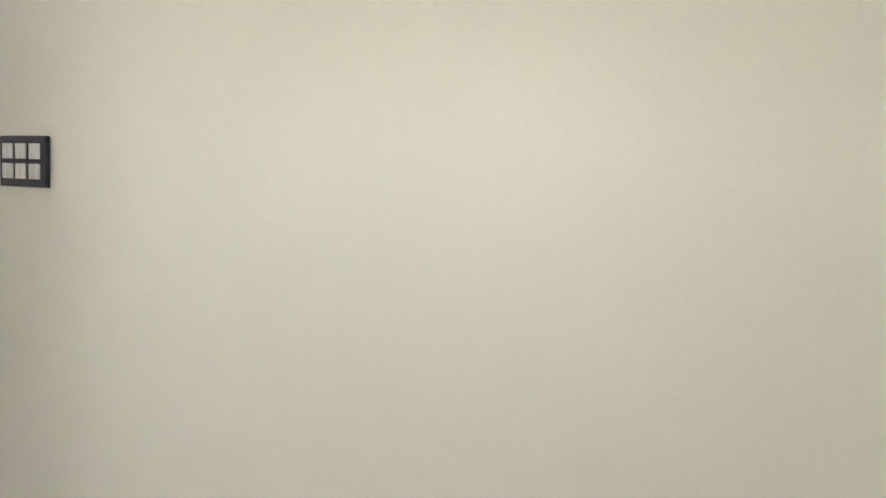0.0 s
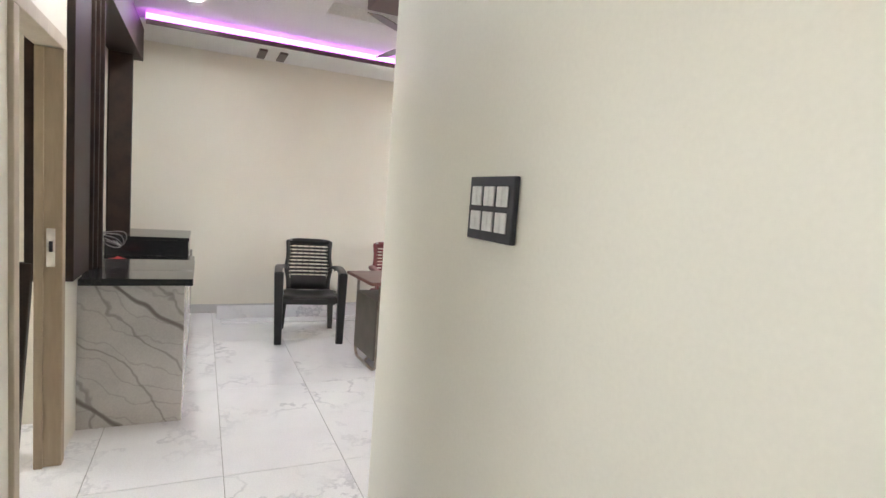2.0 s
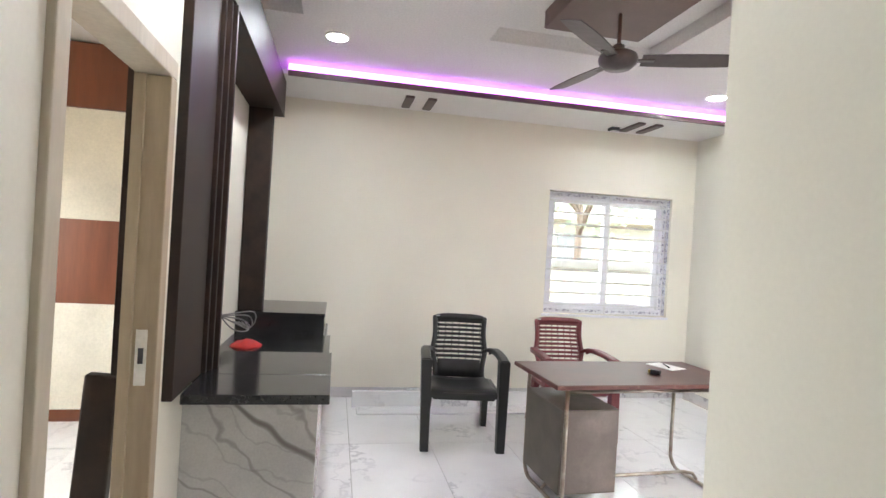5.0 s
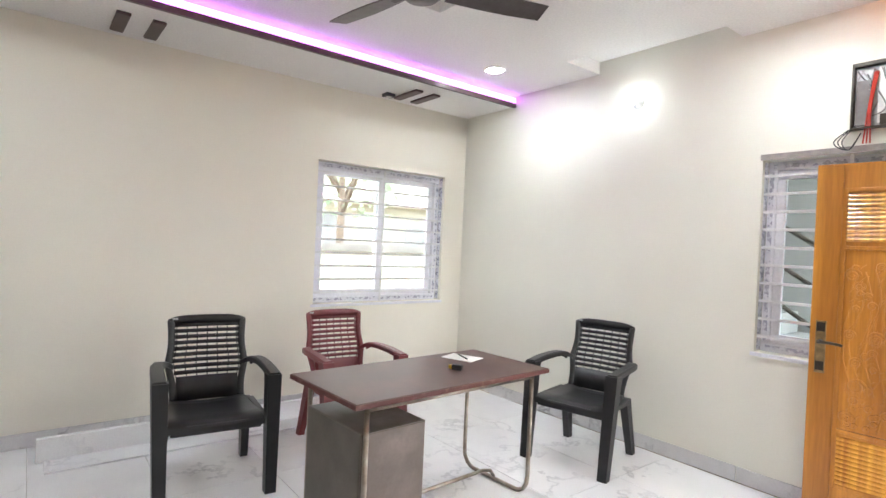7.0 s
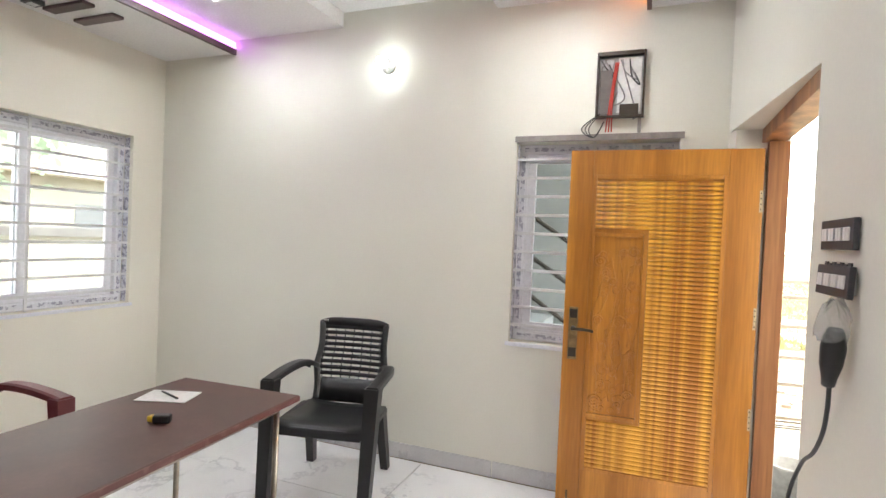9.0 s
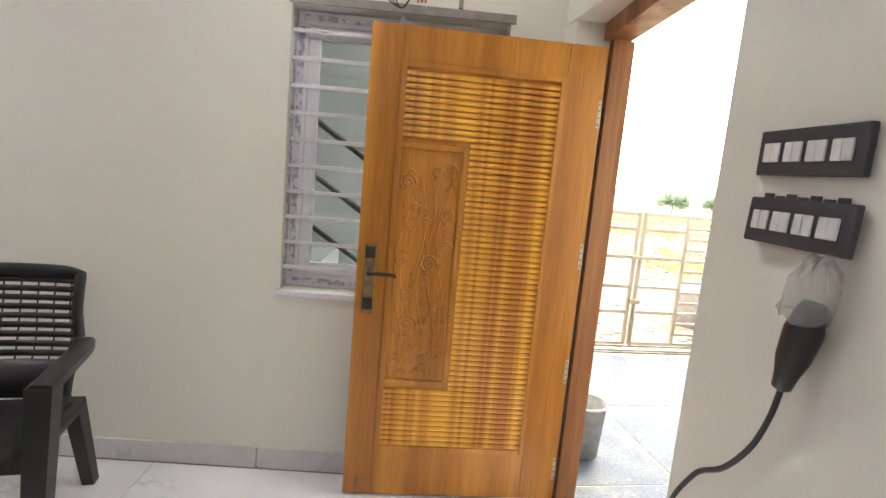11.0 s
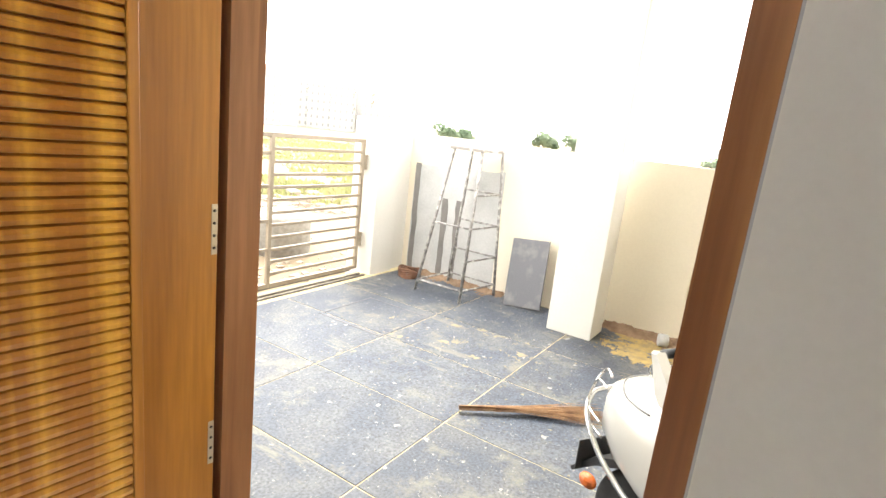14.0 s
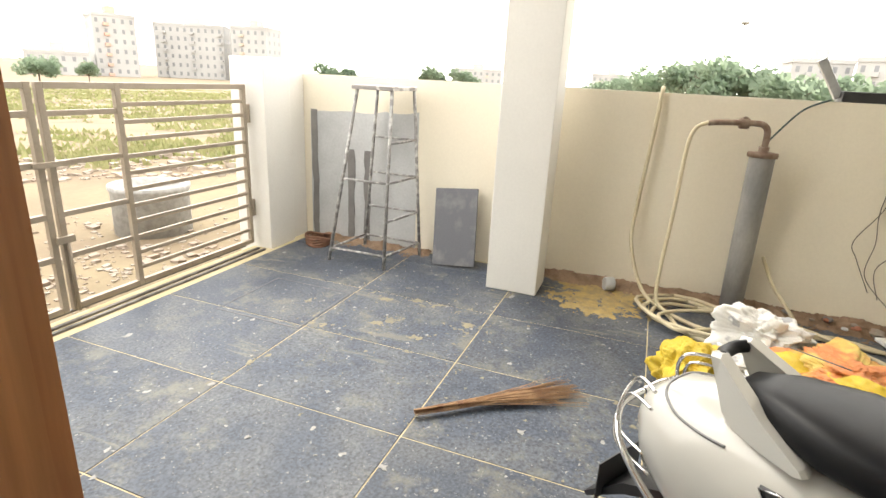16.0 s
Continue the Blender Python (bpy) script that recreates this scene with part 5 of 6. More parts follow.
# soil along the wall, sand and dust: low uneven heaps that run out on the paving
def heap(name, u0, u1, v0, v1, nu, nv, height, material, label, category, seed):
    verts, faces = [], []
    off = Vector((seed * 2.3, seed * 5.1, seed))
    for i in range(nu + 1):
        for j in range(nv + 1):
            u, v = u0 + (u1 - u0) * i / nu, v0 + (v1 - v0) * j / nv
            p = Vector((u, v, 0))
            n = noise.noise(p * 5 + off) * 0.5 + noise.noise(p * 17 + off) * 0.35 + noise.noise(p * 55 + off) * 0.28 + noise.noise(p * 110 + off) * 0.15
            verts.append((u, v, ZO + max(-0.006, min(0.09, height(i / nu, j / nv, n)))))
    faces = [(a, a + nv + 1, a + nv + 2, a + 1) for a in (i * (nv + 1) + j for i in range(nu) for j in range(nv)) if max(verts[a][2], verts[a + 1][2], verts[a + nv + 1][2], verts[a + nv + 2][2]) > ZO - 0.004]
    me = bpy.data.meshes.new(name)
    me.from_pydata(verts, [], faces)
    me.materials.append(material)
    me.shade_smooth()
    return place(tagged(new(name, me), label, category, "", "stuff"))


heap("soil_strip", 3.34, 3.662, -3.6, -0.05, 40, 420, lambda a, b, n: 0.055 * a ** 1.4 - 0.016 + n * 0.045, M_SOIL, "loose brown soil and debris along the compound wall", "soil", 1)
heap("soil_strip", 3.44, 3.652, 0.9, 2.0, 26, 130, lambda a, b, n: 0.045 * a - 0.016 + n * 0.04, M_SOIL, "loose brown soil below the bare cement patch", "soil", 2)
heap("sand_patch", 2.75, 3.60, -1.05, 0.05, 90, 110, lambda a, b, n: 0.0175 * math.sin(math.pi * min(1, a * 0.75)) * math.sin(math.pi * b) - 0.0125 + n * 0.016, M_SAND, "yellow sand spilled on the paving by the wall", "sand", 3)
heap("sand_patch", 1.25, 3.40, -0.85, 1.95, 200, 260, lambda a, b, n: 0.0075 * math.sin(math.pi * a) * math.sin(math.pi * b) - 0.0118 + n * 0.0165, M_DUST, "thin dusty yellow residue on the paving", "dust", 4)
random.seed(31)
for k in range(26):
    u, v, r = random.uniform(3.42, 3.60), random.choice((random.uniform(-3.2, -0.15), random.uniform(-2.7, -1.9))), random.uniform(0.012, 0.04)
    bm = bmesh.new()
    bmesh.ops.create_icosphere(bm, subdivisions=2, radius=r)
    for w in bm.verts:
        w.co = w.co * (1 + 0.5 * noise.noise(w.co * 40 + Vector((k, 0, 0))))
        w.co.z *= 0.6
    place(solid("rubble_piece", bm, random.choice((M_STONE, M_CEMENT, M_BRICKBIT, M_CEMENTD)), "broken rubble piece in the soil", "rubble", "", "rubble along the wall"), out_pose(u, v, ZO + 0.035, random.uniform(0, 180)))

# bore-well pipe with elbow and hoses
LEAN = Matrix.Translation((3.48, -1.335, 1.0)) @ Matrix.Shear("XY", 4, (-0.09, 0.03)) @ Matrix.Translation((0, 0, -1.0))
well = place(thing("borewell_pipe", "dusty grey upright casing pipe with rusty valve outlet", "pipe", ))
bm = bmesh.new()
lathe(bm, [(0.072, ZO), (0.074, 0.3), (0.073, 0.98), (0.073, 1.0), (0.06, 1.0)], LEAN, 20)
part("casing", bm, M_PVC, well)
bm = bmesh.new()
lathe(bm, [(0.085, 0.985), (0.088, 1.0), (0.085, 1.015), (0.03, 1.016), (0.03, 1.05)], LEAN, 16)
part("cap", bm, M_RUSTY, well)
pipe("elbow", [(3.48, -1.335, 1.03), (3.48, -1.335, 1.12), (3.48, -1.32, 1.165), (3.48, -1.27, 1.185), (3.49, -1.10, 1.18), (3.50, -1.0, 1.17)], 0.019, M_RUSTY, well, 10, "", True)
bm = bmesh.new()
lathe(bm, [(0.03, 0), (0.035, 0.01), (0.035, 0.05), (0.03, 0.06)], pose(3.50, -1.17, 1.18, 90, 0, 0), 10)
box(bm, 3.48, -1.215, 1.205, 3.505, -1.19, 1.222, 0.004)
part("valve", bm, M_RUSTY, well)
pipe("thin_cable", [(3.48, -1.335, 1.06), (3.52, -1.40, 1.15), (3.6, -1.52, 1.28), (3.66, -1.66, 1.345)], 0.006, M_DARKGREEN, well, 6, "", True)
hose = place(thing("water_hose", "long cream rubber hose coiled on the veranda", "hose"))
pipe("run", [(3.50, -1.0, 1.17), (3.47, -0.93, 1.13), (3.45, -0.90, 1.0), (3.42, -0.89, 0.6), (3.36, -0.87, 0.2), (3.28, -0.88, 0.0), (3.15, -1.0, ZO + 0.03), (3.05, -1.25, ZO + 0.02), (3.25, -1.7, ZO + 0.02), (3.2, -2.2, ZO + 0.02), (3.3, -2.8, ZO + 0.02)], 0.0135, M_HOSE, hose, 8, "", True)
pipe("run", [(3.68, -0.70, 1.36), (3.62, -0.70, 1.345), (3.60, -0.69, 1.1), (3.59, -0.66, 0.6), (3.55, -0.66, 0.3), (3.40, -0.78, 0.02), (3.2, -0.95, ZO + 0.02), (2.95, -1.05, ZO + 0.02), (2.85, -1.3, ZO + 0.025), (3.05, -1.6, ZO + 0.025), (3.3, -1.9, ZO + 0.02), (3.0, -2.4, ZO + 0.02), (2.6, -2.7, ZO + 0.02)], 0.0135, M_HOSE, hose, 8, "", True)
pipe("run", [(3.62, -1.5, 0.32), (3.56, -1.58, 0.15), (3.42, -1.72, ZO + 0.02), (3.2, -1.5, ZO + 0.05), (3.0, -1.2, ZO + 0.055), (2.9, -1.0, ZO + 0.05), (3.1, -0.9, ZO + 0.05), (3.3, -1.2, ZO + 0.05), (3.3, -1.7, ZO + 0.05), (2.9, -2.2, ZO + 0.02)], 0.012, M_HOSE, hose, 8, "", True)
for k in range(3):
    pipe("coil", [(3.16 + (0.24 + 0.03 * k) * math.cos(a), -1.15 + (0.30 + 0.05 * k) * math.sin(a + 0.2 * k), ZO + 0.02 + 0.012 * k + 0.02 * math.sin(2 * a + k) ** 2) for a in (2 * math.pi * j / 20 for j in range(21))], 0.0135, M_HOSE, hose, 7)
bm = bmesh.new()
lathe(bm, [(0.045, 0), (0.05, 0.01), (0.05, 0.07), (0.04, 0.075)], pose(0, 0, 0, 90, 0, 20), 16)
place(solid("concrete_plug", bm, M_CEMENT, "small round grey concrete piece by the wall", "rubble"), out_pose(3.48, -0.52, ZO + 0.055))

# cable box on top of the wall with hanging cables
cb = place(thing("flood_light", "black box with white bracket standing on the compound wall", "light fitting"))
bm = bmesh.new()
box(bm, 3.68, -2.05, 1.336, 3.84, -1.72, 1.40, 0.006)
part("box", bm, M_BLACKPL, cb)
bm = bmesh.new()
box(bm, -0.02, -0.025, 0, 0.02, 0.025, 0.26, 0.004, pose(3.76, -1.72, 1.36, -32, 0, 0))
part("bracket", bm, M_STEELGR, cb)
wires2 = place(thing("hanging_cables", "thin dark cables hanging down the compound wall", "cable"))
random.seed(8)
for k in range(3):
    v0 = -2.06 - 0.012 * k
    pipe("cable", [(3.665, v0, 1.36), (3.65, v0 - 0.005, 1.0), (3.645, v0 + random.uniform(-.06, .06), 0.7 + random.uniform(-.05, .05)), (3.64, v0 - random.uniform(-.12, .16), 0.5), (3.64, v0 + random.uniform(-.1, .1), 0.38 - 0.05 * k), (3.62, v0 - 0.06 - 0.05 * k, 0.18 - 0.04 * k)], 0.0025, M_DARKMET, wires2, 5, "", True)

# grass broom
broom = thing("grass_broom", "brown grass broom lying on the stone paving", "broom", out_pose(1.50, 0.10, ZO + 0.02, -50))
random.seed(2)
bm = bmesh.new()
for k in range(150):
    a, b = random.gauss(0, 0.0055), random.gauss(0, 0.046)
    zz = abs(random.gauss(0, 0.007))
    L = random.uniform(0.66, 0.84)
    tube(bm, [(0.0, a, 0.002 + zz), (0.30, a * 1.2 + b * 0.15, 0.006 + zz), (0.55, a + b * 0.6, 0.004 + zz), (L, a + b * 1.1, -0.006 + zz * 1.2)], 0.0022, 3, 0.0009)
tagged(part("straw", bm, M_BROOM, broom), kind="stuff")
bm = bmesh.new()
tube(bm, [(0.20, 0, 0.008), (0.225, 0, 0.008)], 0.017, 12)
part("binding", bm, M_ROPE, broom)


# cement sacks
def sack(m, w, d, h, material, label, seed, lumps=0.35):
    random.seed(seed)
    bm = bmesh.new()
    bmesh.ops.create_icosphere(bm, subdivisions=6, radius=1.0)
    off = Vector((seed * 3.1, seed * 1.7, 0))
    creases = []
    for k in range(26):
        n = Vector((random.gauss(0, 1), random.gauss(0, 1), random.gauss(0, 1))).normalized()
        creases.append((n, random.uniform(-.6, .6), random.choice((-1, 1)) * random.uniform(.4, 1.0) * lumps * (1.6 if k < 8 else 0.9)))
    for v in bm.verts:
        p = v.co.copy()
        w0 = p + 0.25 * Vector(noise.noise_vector(p * 2.2 + off))
        fold = sum(amp * max(0.0, 0.22 - abs(w0.dot(n) - c)) * 2.0 for n, c, amp in creases)
        fine = abs(noise.noise(p * 9.0 - off)) * lumps * 0.5 + abs(noise.noise(p * 20 + off)) * lumps * 0.22
        q = Vector((max(-.8, min(.8, p.x)) / .8, max(-.8, min(.8, p.y)) / .8, p.z)) * (1 + noise.noise(p * 1.4 + off) * lumps * 0.8 + fold - fine)
        v.co = Vector((q.x * w, q.y * d, max(0.0, (q.z * 0.5 + 0.42) * h)))
    for f in bm.faces:
        f.smooth = True
    ob = solid("cement_sack", bm, material, label, "sack", "", "sacks by the hose")
    ob.matrix_world = m
    return ob


sack(out_pose(2.62, -1.40, ZO, 20), 0.25, 0.22, 0.15, M_SACKW, "crumpled empty white woven sack on the paving", 1, 0.4)
sack(out_pose(2.72, -1.38, ZO + 0.08, 60), 0.16, 0.09, 0.24, M_SACKW, "crumpled white woven sack with frayed edge", 6, 0.4)
sack(out_pose(2.24, -1.02, ZO, 35), 0.13, 0.12, 0.30, M_SACKY, "small folded yellow woven sack", 2, 0.3)
sack(out_pose(2.36, -1.68, ZO, 15), 0.25, 0.22, 0.27, M_SACKY, "half-full yellow woven sack with folded top", 3, 0.3)
sack(out_pose(2.40, -1.68, ZO + 0.17, 10), 0.19, 0.18, 0.10, M_SACKO, "orange printed woven sack lying on yellow sack", 4, 0.4)
sack(out_pose(2.12, -2.02, ZO, 10), 0.14, 0.10, 0.12, M_SACKY, "small crumpled yellow sack", 7, 0.4)
for k, (u, v, w, d, rz, material) in enumerate(((3.30, -2.30, 0.16, 0.10, 20, M_SACKW), (3.42, -2.36, 0.12, 0.08, -15, M_RED), (3.36, -2.55, 0.16, 0.12, 5, M_SLABS))):
    bm = bmesh.new()
    box(bm, -w, -d, 0, w, d, 0.03 + 0.02 * k, 0.008)
    for vv in bm.verts:
        vv.co += Vector(noise.noise_vector(vv.co * 9 + Vector((k, 0, 0)))) * 0.02
        vv.co.z = max(vv.co.z, 0.0)
    place(solid("debris_piece", bm, material, "flattened packaging and rubble by the wall", "debris", "", "debris by the wall"), out_pose(u, v, ZO, rz))
bm = bmesh.new()
lathe(bm, [(0.0001, 0.0), (0.10, 0.0), (0.12, 0.28), (0.127, 0.285), (0.127, 0.30), (0.115, 0.30), (0.095, 0.02), (0.0001, 0.02)], None, 24)
place(solid("paint_bucket", bm, M_SPLASH, "white paint-stained plastic bucket beside the doorway", "bucket"), pose(4.535, 0.47, ZO))
# ---- electric scooter parked beside the door ----
scooter = thing("electric_scooter", "pearl white electric scooter with a black seat, parked", "scooter", pose(5.275, -1.02, ZO, 0, 0, -115))


def shell(sections, material, nm, parent, label="", ny=12, square=2.6):
    """A rounded body through sections of (x, low, high, half width)."""
    bm = bmesh.new()
    rows = []
    for x, z0, z1, w in sections:
        loop = []
        for k in range(ny * 2):
            a = 2 * math.pi * k / (ny * 2)
            cx, cz = math.cos(a), math.sin(a)
            loop.append((x, w * math.copysign(abs(cx) ** (2 / square), cx), (z0 + z1) / 2 + (z1 - z0) / 2 * math.copysign(abs(cz) ** (2 / square), cz)))
        rows.append(loop)
    skin(bm, rows)
    return part(nm, bm, material, parent, label)


body = shell(((-0.405, 0.60, 0.67, 0.05), (-0.39, 0.55, 0.70, 0.10), (-0.345, 0.49, 0.728, 0.145), (-0.26, 0.44, 0.742, 0.175), (-0.14, 0.40, 0.748, 0.195), (0.0, 0.37, 0.748, 0.207), (0.16, 0.36, 0.742, 0.207), (0.30, 0.35, 0.715, 0.19), (0.40, 0.33, 0.64, 0.165), (0.47, 0.30, 0.50, 0.13)), M_SCOOT, "rear_body", scooter)
seat = shell(((-0.215, 0.75, 0.79, 0.03), (-0.195, 0.742, 0.815, 0.05), (-0.12, 0.738, 0.832, 0.10), (0.0, 0.735, 0.838, 0.155), (0.14, 0.732, 0.828, 0.16), (0.24, 0.725, 0.80, 0.158), (0.34, 0.715, 0.79, 0.15), (0.46, 0.70, 0.785, 0.125), (0.55, 0.69, 0.765, 0.09), (0.58, 0.69, 0.735, 0.05)), M_SEAT, "seat", scooter, "black textured vinyl seat", square=3.2)
bm = bmesh.new()
tube(bm, smooth([(-0.19, 0.158, 0.842), (-0.06, 0.163, 0.841)], 4), 0.0015, 4)
part("seat_seam", bm, M_SCOOTG, seat)
for s in (-1, 1):
    # tapering grab fin on each side
    bm = bmesh.new()
    outer = [(-0.262, 0.862), (-0.238, 0.866), (-0.19, 0.835), (-0.11, 0.785), (-0.02, 0.745), (-0.008, 0.735), (-0.025, 0.726), (-0.10, 0.722), (-0.17, 0.726), (-0.205, 0.748), (-0.238, 0.81)]
    rows = []
    for y, sc in ((0.100, 0.97), (0.125, 1.0), (0.142, 0.95)):
        rows.append([(-0.12 + (x + 0.12) * sc, s * (y - 0.055 + 0.09 * max(0.0, x + 0.25) / 0.27), 0.78 + (z - 0.78) * sc) for x, z in outer])
    skin(bm, rows, True, False)
    part("grab_fin", bm, M_SCOOT, scooter, "white grab rail fin")
bm = bmesh.new()
tube(bm, smooth([(-0.240, 0.055, 0.850), (-0.254, 0.03, 0.848), (-0.257, 0.0, 0.846), (-0.254, -0.03, 0.848), (-0.240, -0.055, 0.850)], 4), 0.016, 10, flat=0.8)
part("grab_pad", bm, M_SEAT, scooter, "black rubber grab pad")
for s in (-1, 1):
    badge = shell(((-0.065, 0.692, 0.706, 0.003), (-0.03, 0.648, 0.708, 0.006), (0.10, 0.628, 0.69, 0.008), (0.24, 0.618, 0.662, 0.007), (0.275, 0.622, 0.636, 0.003)), M_BADGE, "badge", scooter, "dark badge with silver rim", 6)
    badge.matrix_local = pose(0, s * 0.203, 0)
    bm = bmesh.new()
    tube(bm, [(-0.065, s * 0.208, 0.70), (-0.03, s * 0.210, 0.709), (0.10, s * 0.212, 0.692), (0.24, s * 0.210, 0.664), (0.278, s * 0.207, 0.63), (0.24, s * 0.210, 0.617), (0.10, s * 0.212, 0.627), (-0.03, s * 0.210, 0.647)], 0.0025, 5, closed=True)
    part("badge_rim", bm, M_CHROME, scooter, "bright metal badge rim")
    for k in range(5):
        x = 0.0 + 0.035 * k
        z = 0.664 - 0.0035 * k
        bar("badge_mark", x, s * 0.2085 if s > 0 else -0.213, z - 0.013, x + 0.024, s * 0.213 if s > 0 else -0.2085, z + 0.013, M_LETTER, scooter, 0.001)
    lens = shell(((-0.392, 0.585, 0.66, 0.012), (-0.37, 0.565, 0.70, 0.028), (-0.33, 0.575, 0.705, 0.026), (-0.30, 0.60, 0.69, 0.012)), M_LENS, "tail_lamp", scooter, "smoky clear tail lamp lens", 6)
    lens.matrix_local = pose(-0.028, s * 0.137, 0.0, 0, 0, s * 24)
    bm = bmesh.new()
    bmesh.ops.create_uvsphere(bm, u_segments=12, v_segments=8, radius=0.028)
    bmesh.ops.transform(bm, matrix=pose(-0.335, s * 0.165, 0.365) @ Matrix.Diagonal((1.3, 0.8, 0.9, 1)), verts=bm.verts)
    part("indicator", bm, M_ORANGE, scooter, "amber indicator lamp")
    # steel guard loops round the tail
    pipe("guard_bar", [(0.30, s * 0.225, 0.42), (0.05, s * 0.24, 0.44), (-0.20, s * 0.225, 0.50), (-0.36, s * 0.19, 0.58), (-0.43, s * 0.12, 0.635), (-0.44, 0.0, 0.64)], 0.009, M_CHROME, scooter, 8, "polished steel guard bar", True)
    pipe("guard_bar", [(-0.29, s * 0.19, 0.56), (-0.40, s * 0.165, 0.575), (-0.425, s * 0.13, 0.66), (-0.40, s * 0.11, 0.735), (-0.33, s * 0.15, 0.745)], 0.005, M_CHROME, scooter, 6, "", True)
    pipe("guard_bar", [(-0.31, s * 0.188, 0.60), (-0.405, s * 0.16, 0.615), (-0.40, s * 0.14, 0.70), (-0.32, s * 0.17, 0.71)], 0.004, M_CHROME, scooter, 6, "", True)


def on_body(x, y):
    """The height of the rear body's skin over (x, y)."""
    secs = ((-0.405, 0.60, 0.67, 0.05), (-0.39, 0.55, 0.70, 0.10), (-0.345, 0.49, 0.728, 0.145), (-0.26, 0.44, 0.742, 0.175), (-0.14, 0.40, 0.748, 0.195))
    for p, q in zip(secs, secs[1:]):
        if p[0] <= x <= q[0]:
            f = (x - p[0]) / (q[0] - p[0])
            lo, hi, w = (p[i] + (q[i] - p[i]) * f for i in (1, 2, 3))
            return (lo + hi) / 2 + (hi - lo) / 2 * max(0.0, 1 - (abs(y) / w) ** 2.6) ** (1 / 2.6)
    return 0.74


pipe("trim_line", [(x, y, on_body(x, y) + 0.001) for x, y in ((-0.16, 0.15), (-0.22, 0.145), (-0.28, 0.13), (-0.33, 0.095), (-0.352, 0.05), (-0.358, 0.0), (-0.352, -0.05), (-0.33, -0.095), (-0.28, -0.13), (-0.22, -0.145), (-0.16, -0.15))], 0.0035, M_SCOOTG, scooter, 6, "grey seam trim", True)
bm = bmesh.new()
skin(bm, [[(-0.26, y, 0.47), (-0.26, y, 0.44), (-0.40, y * 0.9, 0.36), (-0.52, y * 0.8, 0.26), (-0.53, y * 0.8, 0.27), (-0.41, y * 0.9, 0.39)] for y in (-0.085, -0.03, 0.03, 0.085)], True, False)
part("rear_mudguard", bm, M_BLACKPL, scooter, "black plastic mudguard")
bar("number_plate", -0.475, -0.10, 0.30, -0.47, 0.10, 0.42, M_BADGE, scooter, 0.002)


def wheel(x, nm):
    bm = bmesh.new()
    lathe(bm, [(0.16, -0.04), (0.19, -0.048), (0.212, -0.035), (0.217, 0.0), (0.212, 0.035), (0.19, 0.048), (0.16, 0.04)], pose(x, 0, 0.217, 90, 0, 0), 36)
    w = part(nm, bm, M_RUBBER, scooter, "black tyre")
    bm = bmesh.new()
    lathe(bm, [(0.0001, -0.045), (0.05, -0.045), (0.06, -0.02), (0.15, -0.03), (0.162, -0.04), (0.162, 0.04), (0.15, 0.03), (0.06, 0.02), (0.05, 0.045), (0.0001, 0.045)], pose(x, 0, 0.217, 90, 0, 0), 28)
    part("rim", bm, M_SCOOTG, w)


wheel(-0.20, "rear_wheel")
wheel(1.08, "front_wheel")
shell(((0.42, 0.22, 0.36, 0.15), (0.60, 0.20, 0.31, 0.17), (0.80, 0.20, 0.30, 0.18), (0.86, 0.22, 0.34, 0.18)), M_SCOOTG, "floorboard", scooter, "grey footboard")
shell(((0.80, 0.24, 0.40, 0.17), (0.86, 0.26, 0.74, 0.20), (0.88, 0.40, 0.92, 0.19), (0.93, 0.55, 0.95, 0.16), (1.0, 0.62, 0.90, 0.10)), M_SCOOT, "front_apron", scooter)
shell(((0.80, 0.98, 1.06, 0.06), (0.84, 0.94, 1.10, 0.12), (0.92, 0.94, 1.09, 0.13), (0.97, 0.98, 1.05, 0.07)), M_SCOOT, "handlebar_cowl", scooter)
for s in (-1, 1):
    pipe("grip", [(0.84, s * 0.10, 1.03), (0.80, s * 0.32, 1.03)], 0.016, M_BLACKPL, scooter, 10)
    pipe("fork", [(0.98, s * 0.07, 0.50), (1.08, s * 0.07, 0.217)], 0.02, M_SCOOTG, scooter, 8)
shell(((0.86, 0.44, 0.47, 0.04), (0.98, 0.45, 0.49, 0.06), (1.10, 0.44, 0.48, 0.06), (1.24, 0.36, 0.39, 0.05)), M_SCOOT, "front_mudguard", scooter)
pipe("side_stand", [(0.30, 0.12, 0.25), (0.36, 0.24, 0.005)], 0.01, M_DARKMET, scooter, 8)

# ---- beyond the gate ----
def ground_z(d):
    return -0.20 - max(0.0, min(d, 150.0) - 9.0) * 0.021


bm = bmesh.new()
rings, spokes = [0.0, 3, 6, 9, 14, 22, 35, 60, 100, 150, 400, 2500], 40
loops = []
for r in rings[1:]:
    loops.append([bm.verts.new((5 + r * math.cos(2 * math.pi * k / spokes), r * math.sin(2 * math.pi * k / spokes), ground_z(r))) for k in range(spokes)])
mid = bm.verts.new((5, 0, -0.20))
for k in range(spokes):
    bm.faces.new((mid, loops[0][k], loops[0][(k + 1) % spokes]))
for a, b in zip(loops, loops[1:]):
    for k in range(spokes):
        bm.faces.new((a[k], b[k], b[(k + 1) % spokes], a[(k + 1) % spokes]))
solid("ground", bm, M_DIRT, "dry pale earth with sparse grass", "ground", "structure")

